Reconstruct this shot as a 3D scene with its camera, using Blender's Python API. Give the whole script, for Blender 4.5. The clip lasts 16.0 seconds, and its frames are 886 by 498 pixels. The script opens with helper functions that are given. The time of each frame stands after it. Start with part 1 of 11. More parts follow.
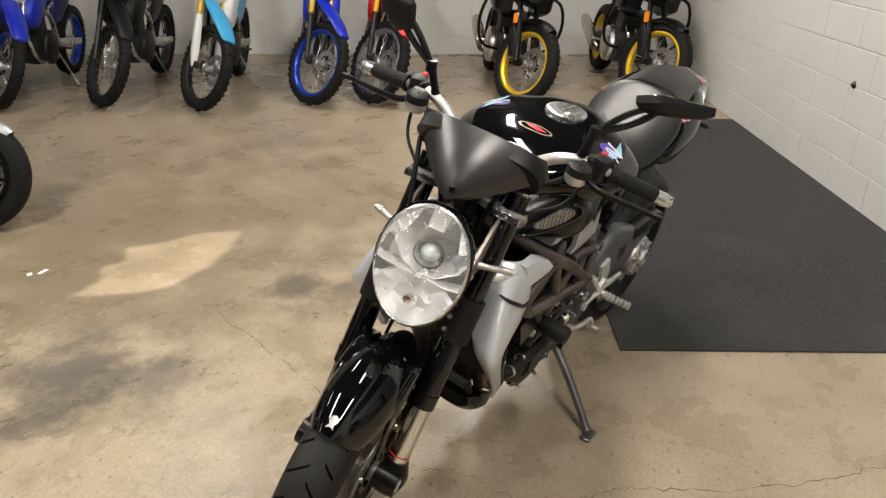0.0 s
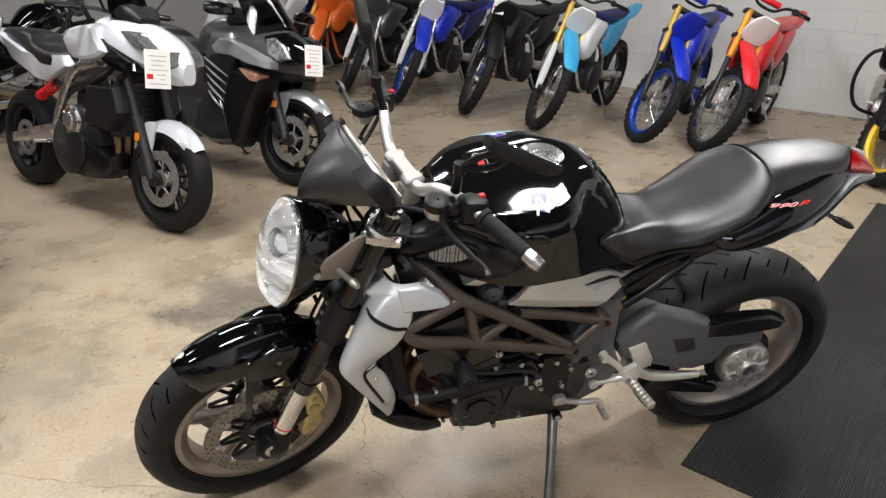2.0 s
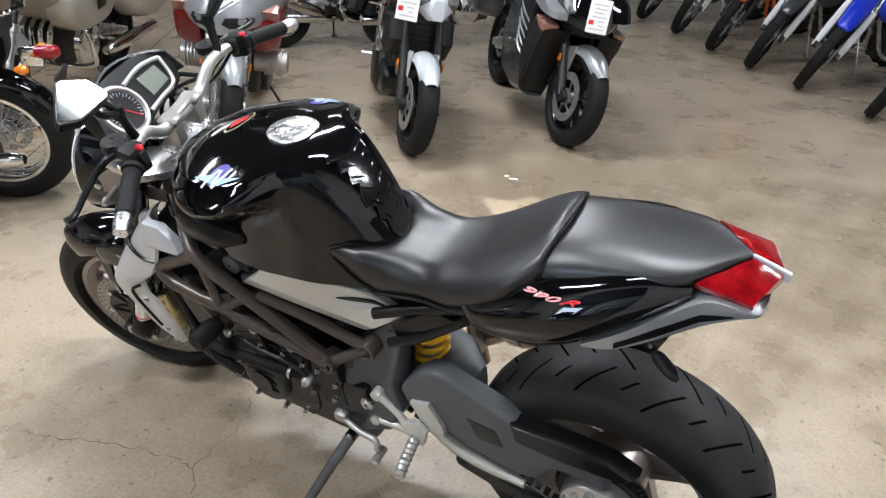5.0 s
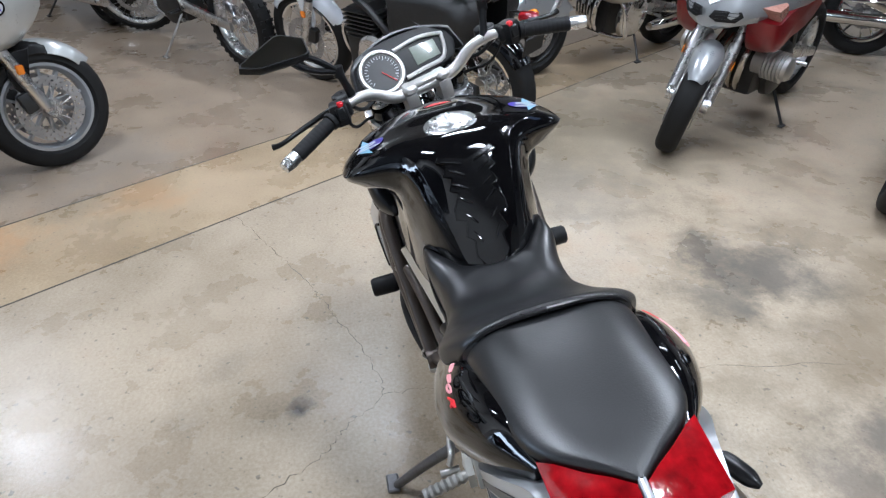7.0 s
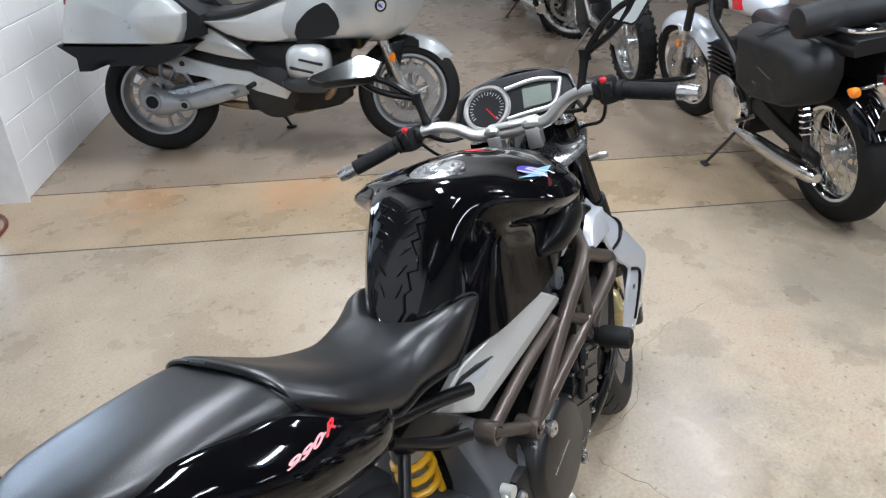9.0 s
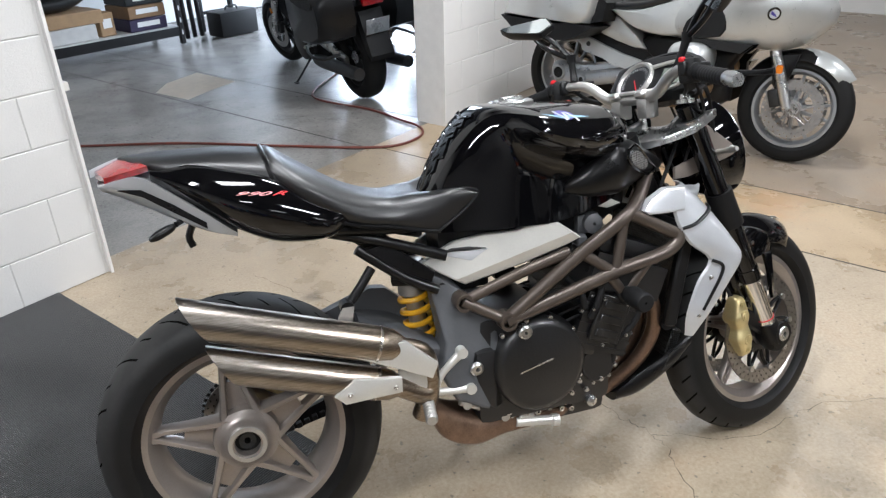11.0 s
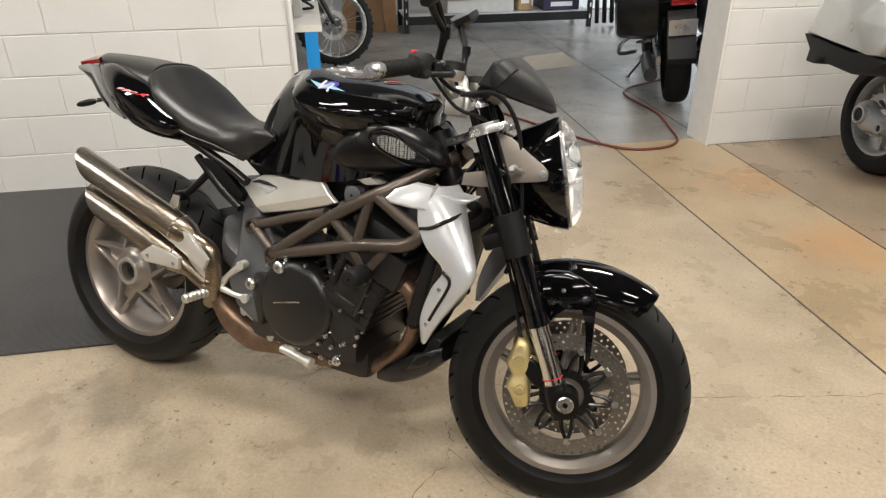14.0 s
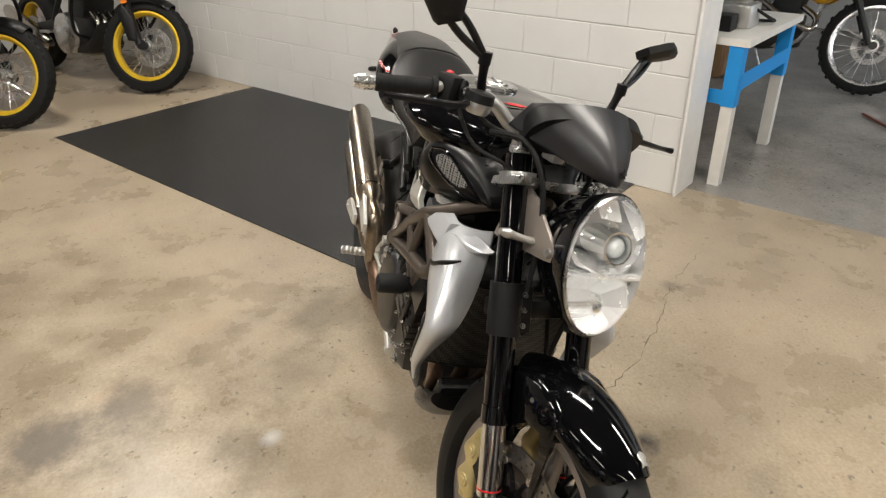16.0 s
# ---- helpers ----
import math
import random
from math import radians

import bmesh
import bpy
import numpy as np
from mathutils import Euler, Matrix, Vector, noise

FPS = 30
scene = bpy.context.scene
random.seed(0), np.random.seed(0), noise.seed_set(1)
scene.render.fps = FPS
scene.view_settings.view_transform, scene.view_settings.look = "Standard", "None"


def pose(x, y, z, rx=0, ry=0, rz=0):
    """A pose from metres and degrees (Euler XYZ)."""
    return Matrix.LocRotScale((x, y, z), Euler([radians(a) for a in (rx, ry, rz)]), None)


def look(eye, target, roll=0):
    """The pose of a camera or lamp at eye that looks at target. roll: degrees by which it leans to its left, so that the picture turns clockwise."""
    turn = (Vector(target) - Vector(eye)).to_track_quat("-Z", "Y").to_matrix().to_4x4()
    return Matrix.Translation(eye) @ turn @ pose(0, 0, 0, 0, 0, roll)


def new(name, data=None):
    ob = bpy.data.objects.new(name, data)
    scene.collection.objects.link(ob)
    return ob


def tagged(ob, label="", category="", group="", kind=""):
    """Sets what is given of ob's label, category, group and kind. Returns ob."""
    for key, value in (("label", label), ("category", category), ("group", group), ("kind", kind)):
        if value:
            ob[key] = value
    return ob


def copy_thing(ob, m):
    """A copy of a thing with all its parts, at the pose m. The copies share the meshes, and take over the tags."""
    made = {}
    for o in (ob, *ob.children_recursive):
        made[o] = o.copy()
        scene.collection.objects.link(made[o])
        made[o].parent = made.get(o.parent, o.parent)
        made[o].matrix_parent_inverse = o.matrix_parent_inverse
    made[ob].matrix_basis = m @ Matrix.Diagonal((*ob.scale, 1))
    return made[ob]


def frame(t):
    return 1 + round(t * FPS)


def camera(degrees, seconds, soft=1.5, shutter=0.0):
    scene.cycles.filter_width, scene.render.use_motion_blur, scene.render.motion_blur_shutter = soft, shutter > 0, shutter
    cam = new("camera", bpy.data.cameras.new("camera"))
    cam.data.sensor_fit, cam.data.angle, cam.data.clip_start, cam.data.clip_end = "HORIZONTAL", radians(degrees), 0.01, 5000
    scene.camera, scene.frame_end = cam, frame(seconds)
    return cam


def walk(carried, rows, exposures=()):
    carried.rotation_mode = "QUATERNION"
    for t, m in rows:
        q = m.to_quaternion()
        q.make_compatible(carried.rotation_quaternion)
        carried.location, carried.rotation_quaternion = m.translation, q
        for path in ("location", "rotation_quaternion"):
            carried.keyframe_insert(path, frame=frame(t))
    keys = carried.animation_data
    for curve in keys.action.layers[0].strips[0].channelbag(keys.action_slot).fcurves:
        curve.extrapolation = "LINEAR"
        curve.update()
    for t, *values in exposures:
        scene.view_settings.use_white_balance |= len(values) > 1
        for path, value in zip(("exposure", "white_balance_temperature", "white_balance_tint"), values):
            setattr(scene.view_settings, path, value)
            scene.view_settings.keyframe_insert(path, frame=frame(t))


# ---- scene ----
cam = camera(64.90, 16.0, soft=1.3)
PATH = [
    (0.0, (2.287, 1.024, 1.439), (1.228, 0.180, 0.795), -0.14),
    (0.5, (2.081, 1.219, 1.410), (1.217, 0.172, 0.771), 0.10),
    (1.0, (1.840, 1.372, 1.413), (1.152, 0.195, 0.787), 0.48),
    (1.5, (1.586, 1.575, 1.422), (1.111, 0.286, 0.820), 0.69),
    (2.0, (1.324, 1.672, 1.420), (0.993, 0.330, 0.837), 1.07),
    (2.5, (1.039, 1.685, 1.427), (0.883, 0.313, 0.842), 1.02),
    (3.0, (0.761, 1.743, 1.425), (0.766, 0.363, 0.837), 1.30),
    (3.5, (0.489, 1.752, 1.429), (0.595, 0.388, 0.814), 1.64),
    (3.7, (0.374, 1.713, 1.428), (0.520, 0.356, 0.807), 1.89),
    (5.8, (-0.446, 0.897, 1.463), (0.529, 0.029, 0.724), 1.75),
    (6.0, (-0.498, 0.826, 1.463), (0.545, 0.045, 0.721), 1.60),
    (6.5, (-0.637, 0.591, 1.483), (0.567, 0.103, 0.732), 1.27),
    (7.0, (-0.584, 0.424, 1.489), (0.686, 0.196, 0.724), 0.75),
    (7.5, (-0.445, 0.271, 1.506), (0.844, 0.215, 0.741), 0.51),
    (8.0, (-0.365, 0.087, 1.514), (0.934, 0.151, 0.766), 0.31),
    (8.5, (-0.369, -0.169, 1.526), (0.877, 0.216, 0.786), -0.43),
    (9.0, (-0.316, -0.456, 1.512), (0.802, 0.219, 0.774), -1.12),
    (9.5, (-0.273, -0.721, 1.492), (0.675, 0.185, 0.764), -1.21),
    (10.0, (-0.221, -0.972, 1.494), (0.533, 0.104, 0.770), -1.43),
    (10.2, (-0.167, -1.063, 1.485), (0.489, 0.075, 0.760), -1.46),
    (12.3, (0.770, -1.612, 1.451), (0.717, -0.262, 0.802), -0.45),
    (12.5, (0.893, -1.622, 1.444), (0.754, -0.272, 0.806), -0.49),
    (13.0, (1.222, -1.634, 1.439), (0.911, -0.326, 0.775), -0.48),
    (13.5, (1.551, -1.554, 1.424), (1.059, -0.316, 0.734), -0.41),
    (14.0, (1.797, -1.358, 1.432), (1.190, -0.175, 0.738), -0.31),
    (14.5, (2.040, -1.164, 1.440), (1.226, -0.111, 0.748), -0.28),
    (15.0, (2.207, -0.926, 1.431), (1.196, -0.066, 0.733), -0.47),
    (15.5, (2.286, -0.643, 1.445), (1.099, -0.049, 0.746), -0.49),
    (16.0, (2.372, -0.348, 1.446), (1.081, -0.046, 0.744), -0.54),
]
EXPOSURES = [(0, 0.05, 6650, 10), (1.5, 0.18, 6250, 10), (2.5, 0.33, 6050, 10), (3.5, 0.5, 5850, 10), (6.0, 0.25, 5450, 10), (7.0, 0.22, 5250, 10), (8.0, 0.16, 5300, 10), (10.0, 0.36, 5600, 10), (12.5, 0.26, 6150, 10), (13.5, 0.23, 6550, 10), (16.0, 0.05, 6600, 10)]
walk(cam, [(t, look(eye, target, roll)) for t, eye, target, roll in PATH], EXPOSURES)

# ---- light ----
world = bpy.data.worlds.new("world")
scene.world = world
world.use_nodes = True
wn = world.node_tree.nodes
sky = wn.new("ShaderNodeTexSky")
sky.sky_type, sky.sun_disc = "NISHITA", False
sky.sun_elevation, sky.sun_rotation = radians(62), radians(200)
world.node_tree.links.new(sky.outputs[0], wn["Background"].inputs[0])
wn["Background"].inputs[1].default_value = 0.12

# The room's own directions: U runs along the block wall, V away from it.
ROOM = Matrix.Translation((-5.66, -2.25, 0)) @ Matrix.Rotation(radians(37.4), 4, "Z") @ Matrix.Diagonal((1, -1, 1, 1))
TURN = 37.4


def room(u, v, z=0.0):
    return ROOM @ Vector((u, v, z))


CEILING = 3.6


def strip_lamp(u, v, power, length=1.3, along_u=True, color=(1.0, 0.95, 0.87)):
    """The light of one ceiling strip; its housing is built with the ceiling."""
    la = bpy.data.lights.new("strip_light", "AREA")
    la.shape, la.size, la.size_y, la.energy, la.color = "RECTANGLE", length, 0.22, power, color
    p = room(u, v, CEILING - 0.17)
    ob = new("strip_light", la)
    ob.matrix_basis = Matrix.Translation(p) @ Matrix.Rotation(radians(TURN + (0 if along_u else 90)), 4, "Z")
    return ob


STRIPS = [(6.5, 4.6, 90), (9.6, 4.4, 48), (3.2, 4.6, 26), (8.4, 1.4, 78), (11.8, 1.8, 44), (3.2, 1.8, 74), (6.0, 2.0, 54), (6.5, 8.0, 17), (9.6, 8.0, 18), (3.2, 8.2, 15)]
for su, sv, power in STRIPS:
    strip_lamp(su, sv, power)
# Cool daylight that comes in by the workshop's roller door.
door = bpy.data.lights.new("roller_door_daylight", "AREA")
door.shape, door.size, door.size_y, door.energy, door.color = "RECTANGLE", 2.6, 2.2, 235, (0.86, 0.93, 1.0)
dob = new("roller_door_daylight", door)
dob.matrix_basis = look(room(12.3, -3.0, 1.4), room(6.0, -2.6, 0.6))
# Sun through an added ceiling hole makes the bright patch on the floor.
sun = bpy.data.lights.new("sun", "SUN")
sun.energy, sun.angle, sun.color = 4.6, radians(0.6), (1.0, 0.93, 0.82)
sob = new("sun", sun)
SUN_FROM = Vector((0.32, -0.25, 0.91)).normalized()
sob.matrix_basis = SUN_FROM.to_track_quat("Z", "Y").to_matrix().to_4x4()

# ---- materials ----
def graph(name):
    m = bpy.data.materials.new(name)
    m.use_nodes = True
    nt = m.node_tree
    return m, nt, nt.nodes["Principled BSDF"]


def link(nt, a, b):
    nt.links.new(a, b)


def noise_node(nt, coord, scale, detail=4.0, rough=0.55):
    n = nt.nodes.new("ShaderNodeTexNoise")
    n.inputs["Scale"].default_value, n.inputs["Detail"].default_value, n.inputs["Roughness"].default_value = scale, detail, rough
    if coord is not None:
        link(nt, coord, n.inputs["Vector"])
    return n


def ramp_node(nt, fac, stops):
    r = nt.nodes.new("ShaderNodeValToRGB")
    while len(r.color_ramp.elements) < len(stops):
        r.color_ramp.elements.new(0.5)
    for e, (p, c) in zip(r.color_ramp.elements, stops):
        e.position, e.color = p, (*c, 1) if len(c) == 3 else c
    link(nt, fac, r.inputs[0])
    return r


def mix_node(nt, fac, a, b, mode="MIX"):
    m = nt.nodes.new("ShaderNodeMix")
    m.data_type, m.blend_type = "RGBA", mode
    for key, val in ((0, fac), (6, a), (7, b)):
        if hasattr(val, "is_linked"):
            link(nt, val, m.inputs[key])
        else:
            m.inputs[key].default_value = val if key == 0 else (*val, 1)
    return m.outputs[2]


def bump_node(nt, bsdf, height, strength, distance=0.002):
    b = nt.nodes.new("ShaderNodeBump")
    b.inputs["Strength"].default_value, b.inputs["Distance"].default_value = strength, distance
    link(nt, height, b.inputs["Height"])
    link(nt, b.outputs[0], bsdf.inputs["Normal"])
    return b


def math_node(nt, op, a, b=0.0, c=None):
    n = nt.nodes.new("ShaderNodeMath")
    n.operation = op
    for i, v in enumerate((a, b) if c is None else (a, b, c)):
        if hasattr(v, "is_linked"):
            link(nt, v, n.inputs[i])
        else:
            n.inputs[i].default_value = v
    return n.outputs[0]


def coords(nt, which="Object"):
    return nt.nodes.new("ShaderNodeTexCoord").outputs[which]


def plain(name, color, rough=0.5, metal=0.0, vary=0.12, scale=14.0, bump=0.0, fine=220.0, coat=0.0, rough_vary=0.12, gloss=0.5):
    """A painted, moulded or metal surface: colour mottled at two scales, uneven gloss and a fine grain."""
    m, nt, b = graph(name)
    xyz = coords(nt)
    big, small = noise_node(nt, xyz, scale), noise_node(nt, xyz, fine, 2.0)
    both = math_node(nt, "ADD", math_node(nt, "MULTIPLY", big.outputs[0], 0.65), math_node(nt, "MULTIPLY", small.outputs[0], 0.35))
    lo, hi = [c * (1 - vary) for c in color], [min(1, c * (1 + vary)) for c in color]
    link(nt, ramp_node(nt, both, ((0.3, lo), (0.7, hi))).outputs[0], b.inputs["Base Color"])
    r = nt.nodes.new("ShaderNodeMapRange")
    r.inputs[1].default_value, r.inputs[2].default_value = 0.3, 0.7
    r.inputs[3].default_value, r.inputs[4].default_value = max(0.02, rough * (1 - rough_vary)), min(1, rough * (1 + rough_vary))
    link(nt, both, r.inputs[0])
    link(nt, r.outputs[0], b.inputs["Roughness"])
    b.inputs["Metallic"].default_value, b.inputs["Specular IOR Level"].default_value = metal, gloss
    b.inputs["Coat Weight"].default_value, b.inputs["Coat Roughness"].default_value = coat, 0.04
    if bump:
        bump_node(nt, b, small.outputs[0], bump)
    return m


BLACK_GLOSS = plain("black_gloss_paint", (0.002, 0.002, 0.0025), 0.1, coat=1.0, vary=0.2, gloss=0.05)
BLACK_SATIN = plain("black_satin", (0.004, 0.004, 0.0045), 0.3, vary=0.2, bump=0.05, gloss=0.32)
BLACK_PLASTIC = plain("black_plastic", (0.007, 0.007, 0.0075), 0.46, bump=0.15, gloss=0.3)
ENGINE_BLACK = plain("engine_black", (0.008, 0.008, 0.0085), 0.34, bump=0.2, vary=0.3, gloss=0.6)
GREY_CAST = plain("grey_cast", (0.1, 0.103, 0.11), 0.45, 0.25, bump=0.12)
SILVER_PAINT = plain("silver_paint", (0.56, 0.575, 0.6), 0.32, 0.4, coat=0.6, vary=0.05)
ALU = plain("aluminium", (0.62, 0.62, 0.62), 0.28, 1.0, vary=0.08)
CHROME = plain("chrome", (0.78, 0.78, 0.78), 0.08, 1.0, vary=0.04)
STEEL_BRUSHED = plain("brushed_steel", (0.5, 0.46, 0.41), 0.22, 1.0, vary=0.1)
PIPE_BROWN = plain("heat_stained_pipe", (0.2, 0.13, 0.09), 0.4, 0.7, vary=0.4, scale=20)
BRONZE_TUBE = plain("frame_bronze", (0.085, 0.068, 0.056), 0.34, 0.45, vary=0.12)
WHEEL_BRONZE = plain("wheel_bronze", (0.34, 0.305, 0.28), 0.34, 0.7, vary=0.1)
GOLD_CALIPER = plain("gold_anodised", (0.66, 0.55, 0.28), 0.34, 0.7)
RUBBER = plain("rubber", (0.008, 0.008, 0.0085), 0.62, vary=0.25, bump=0.25, gloss=0.25)
TYRE_FAR = plain("tyre_rubber", (0.008, 0.008, 0.008), 0.7, vary=0.35, bump=0.3, gloss=0.25)
LEATHER = plain("seat_vinyl", (0.006, 0.006, 0.0065), 0.37, vary=0.2, bump=0.14, fine=420, gloss=0.66)
RED_LENS = plain("red_lens", (0.22, 0.0015, 0.004), 0.12, coat=0.6, vary=0.5, scale=40, bump=0.2, fine=90.0)
AMBER = plain("amber_lens", (0.75, 0.22, 0.01), 0.25, coat=0.5)
WHITE_PLASTIC = plain("white_plastic", (0.72, 0.73, 0.74), 0.35, coat=0.3, vary=0.05)
WHITE_PAINT = plain("pearl_white_paint", (0.62, 0.65, 0.7), 0.25, 0.1, coat=0.8, vary=0.05)
BLUE_PLASTIC = plain("blue_plastic", (0.006, 0.024, 0.45), 0.36, coat=0.12)
DARK_BLUE = plain("dark_blue_plastic", (0.008, 0.014, 0.1), 0.5, coat=0.0, gloss=0.3)
SKY_PLASTIC = plain("sky_blue_plastic", (0.04, 0.33, 0.62), 0.38, coat=0.1)
RED_PLASTIC = plain("red_plastic", (0.62, 0.01, 0.016), 0.36, coat=0.15)
ORANGE_PLASTIC = plain("orange_plastic", (0.72, 0.13, 0.015), 0.35, coat=0.3)
YELLOW_PLASTIC = plain("yellow_plastic", (0.75, 0.38, 0.01), 0.35, coat=0.3)
YELLOW_RIM = plain("yellow_rim", (0.75, 0.5, 0.03), 0.35, 0.4)
BLUE_RIM = plain("blue_rim", (0.015, 0.06, 0.45), 0.3, 0.5)
GOLD_FORK = plain("gold_fork_tube", (0.62, 0.42, 0.08), 0.3, 0.6)
ORANGE_FORK = plain("orange_fork_tube", (0.75, 0.32, 0.03), 0.3, 0.5)
GREY_PAINT = plain("graphite_paint", (0.07, 0.073, 0.077), 0.3, 0.5, coat=0.7, vary=0.06)
SILVER_FAR = plain("silver_bodywork", (0.36, 0.375, 0.39), 0.3, 0.55, coat=0.5, vary=0.05)
CHAMPAGNE = plain("champagne_paint", (0.42, 0.39, 0.33), 0.35, 0.5, coat=0.5)
MAROON = plain("maroon_paint", (0.17, 0.004, 0.008), 0.3, 0.1, coat=0.25)
DARK_METAL = plain("dark_metal", (0.04, 0.04, 0.04), 0.45, 0.7, vary=0.25)

# ---- building tools ----
def finish(bm, name, sharp=38):
    bmesh.ops.recalc_face_normals(bm, faces=bm.faces)
    me = bpy.data.meshes.new(name)
    bm.to_mesh(me)
    bm.free()
    me.shade_smooth()
    me.set_sharp_from_angle(angle=radians(sharp))
    return me


def flat_sides(me):
    """Keeps large flat faces flat beside narrow rounded edges."""
    for f in me.polygons:
        f.use_smooth = False
    return me


def part(name, bm, material, parent, label="", at=None, sharp=38):
    """One mesh object under a thing or a part. at: a matrix in the parent's own directions."""
    me = finish(bm, name, sharp)
    me.materials.append(material)
    ob = new(name, me)
    if parent is not None:
        ob.parent = parent
    if at is not None:
        ob.matrix_basis = at
    if label:
        ob["label"] = label
    return ob


def thing(name, m, label, category, group="", kind=""):
    ob = new(name)
    ob.empty_display_size = 0.1
    ob.matrix_basis = m
    return tagged(ob, label, category, group, kind)


def solid(name, bm, material, label, category="", group="", kind="", sharp=38):
    return tagged(part(name, bm, material, None, sharp=sharp), label, category, group, kind)


def B():
    return bmesh.new()


def box(bm, c, size, m=None, bevel=0.0, taper=None):
    made = bmesh.ops.create_cube(bm, size=1.0)["verts"]
    for v in made:
        v.co = Vector((v.co.x * size[0], v.co.y * size[1], v.co.z * size[2]))
        if taper and v.co.z > 0:
            v.co.x, v.co.y = v.co.x * taper[0], v.co.y * taper[1]
    if bevel:
        edges = list({e for v in made for e in v.link_edges})
        got = bmesh.ops.bevel(bm, geom=edges, offset=bevel, segments=1 if bevel < 0.008 else 2, affect="EDGES", profile=0.6)
        made = list({v for f in got["faces"] for v in f.verts} | {v for v in made if v.is_valid})
    for v in made:
        v.co = (m @ v.co if m is not None else v.co) + Vector(c)
    return bm


def frame_along(d):
    d = Vector(d).normalized()
    up = Vector((0, 0, 1)) if abs(d.z) < 0.95 else Vector((1, 0, 0))
    a = d.cross(up).normalized()
    return a, a.cross(d).normalized()


def cyl(bm, p0, p1, r0, r1=None, n=16, cap=True):
    r1 = r0 if r1 is None else r1
    p0, p1 = Vector(p0), Vector(p1)
    a, b = frame_along(p1 - p0)
    rings = []
    for p, r in ((p0, r0), (p1, r1)):
        rings.append([bm.verts.new(p + r * (math.cos(t) * a + math.sin(t) * b)) for t in (2 * math.pi * i / n for i in range(n))])
    for i in range(n):
        bm.faces.new((rings[0][i], rings[0][(i + 1) % n], rings[1][(i + 1) % n], rings[1][i]))
    if cap:
        bm.faces.new(rings[0][::-1])
        bm.faces.new(rings[1])
    return bm


def curve_points(pts, steps):
    """A smooth line through points (Catmull-Rom), also through rows of any numbers."""
    p = np.array(pts, float)
    if len(p) < 3 or steps < 2:
        return [np.array(q) for q in p] if steps < 2 else [p[0] + (p[-1] - p[0]) * k / steps for k in range(steps + 1)]
    e = np.vstack([2 * p[0] - p[1], p, 2 * p[-1] - p[-2]])
    out = []
    for i in range(1, len(e) - 2):
        for k in range(steps):
            t = k / steps
            out.append(0.5 * (2 * e[i] + (e[i + 1] - e[i - 1]) * t + (2 * e[i - 1] - 5 * e[i] + 4 * e[i + 1] - e[i + 2]) * t**2 + (3 * e[i] - e[i - 1] - 3 * e[i + 1] + e[i + 2]) * t**3))
    return out + [p[-1]]


def tube(bm, pts, r, n=10, steps=5, cap=True):
    """A bent tube; r: one radius, or one a point."""
    rs = [r] * len(pts) if isinstance(r, (int, float)) else list(r)
    rows = curve_points([(*p, q) for p, q in zip(pts, rs)], steps)
    ps = [Vector(q[:3]) for q in rows]
    rings, a = [], None
    for i, p in enumerate(ps):
        d = (ps[min(i + 1, len(ps) - 1)] - ps[max(i - 1, 0)]).normalized()
        if a is None:
            a, _ = frame_along(d)
        a = (a - d * a.dot(d)).normalized()
        b = d.cross(a)
        rings.append([bm.verts.new(p + float(rows[i][3]) * (math.cos(t) * a + math.sin(t) * b)) for t in (2 * math.pi * k / n for k in range(n))])
    skin(bm, rings, cap)
    return bm


def skin(bm, rings, cap=True, closed=False):
    n = len(rings[0])
    pairs = list(zip(rings, rings[1:])) + ([(rings[-1], rings[0])] if closed else [])
    for r, s in pairs:
        for i in range(n):
            bm.faces.new((r[i], r[(i + 1) % n], s[(i + 1) % n], s[i]))
    if cap and not closed:
        bm.faces.new(rings[0][::-1])
        bm.faces.new(rings[-1])


def body(bm, secs, n=20, steps=4, m=None):
    """A lofted body along x. Sections: x, y, z, half width, half height, power (2 round, 4 boxy)[, lift of the sides]."""
    secs = [(*s, 0.0) if len(s) == 6 else s for s in secs]
    rings = []
    for x, y, z, w, h, e, lift in curve_points(secs, steps):
        ring = []
        for k in range(n):
            t = 2 * math.pi * k / n
            c, s = math.cos(t), math.sin(t)
            py = w * math.copysign(abs(c) ** (2 / max(e, 1)), c)
            pz = h * math.copysign(abs(s) ** (2 / max(e, 1)), s)
            q = Vector((x, y + py, z + pz + lift * (abs(py) / max(w, 1e-4)) ** 2))
            ring.append(bm.verts.new(m @ q if m is not None else q))
        rings.append(ring)
    skin(bm, rings)
    return bm


def lathe(bm, profile, n=48, axis="y", at=(0, 0, 0), closed=True):
    """Turns a profile of (radius, offset along the axis) round an axis."""
    rings = []
    for i in range(n):
        t = 2 * math.pi * i / n
        c, s = math.cos(t), math.sin(t)
        ring = []
        for r, o in profile:
            q = {"y": (r * c, o, r * s), "x": (o, r * c, r * s), "z": (r * c, r * s, o)}[axis]
            ring.append(bm.verts.new(Vector(q) + Vector(at)))
        rings.append(ring)
    k = len(profile)
    for i in range(n):
        r, s = rings[i], rings[(i + 1) % n]
        for j in range(k if closed else k - 1):
            bm.faces.new((r[j], r[(j + 1) % k], s[(j + 1) % k], s[j]))
    return bm


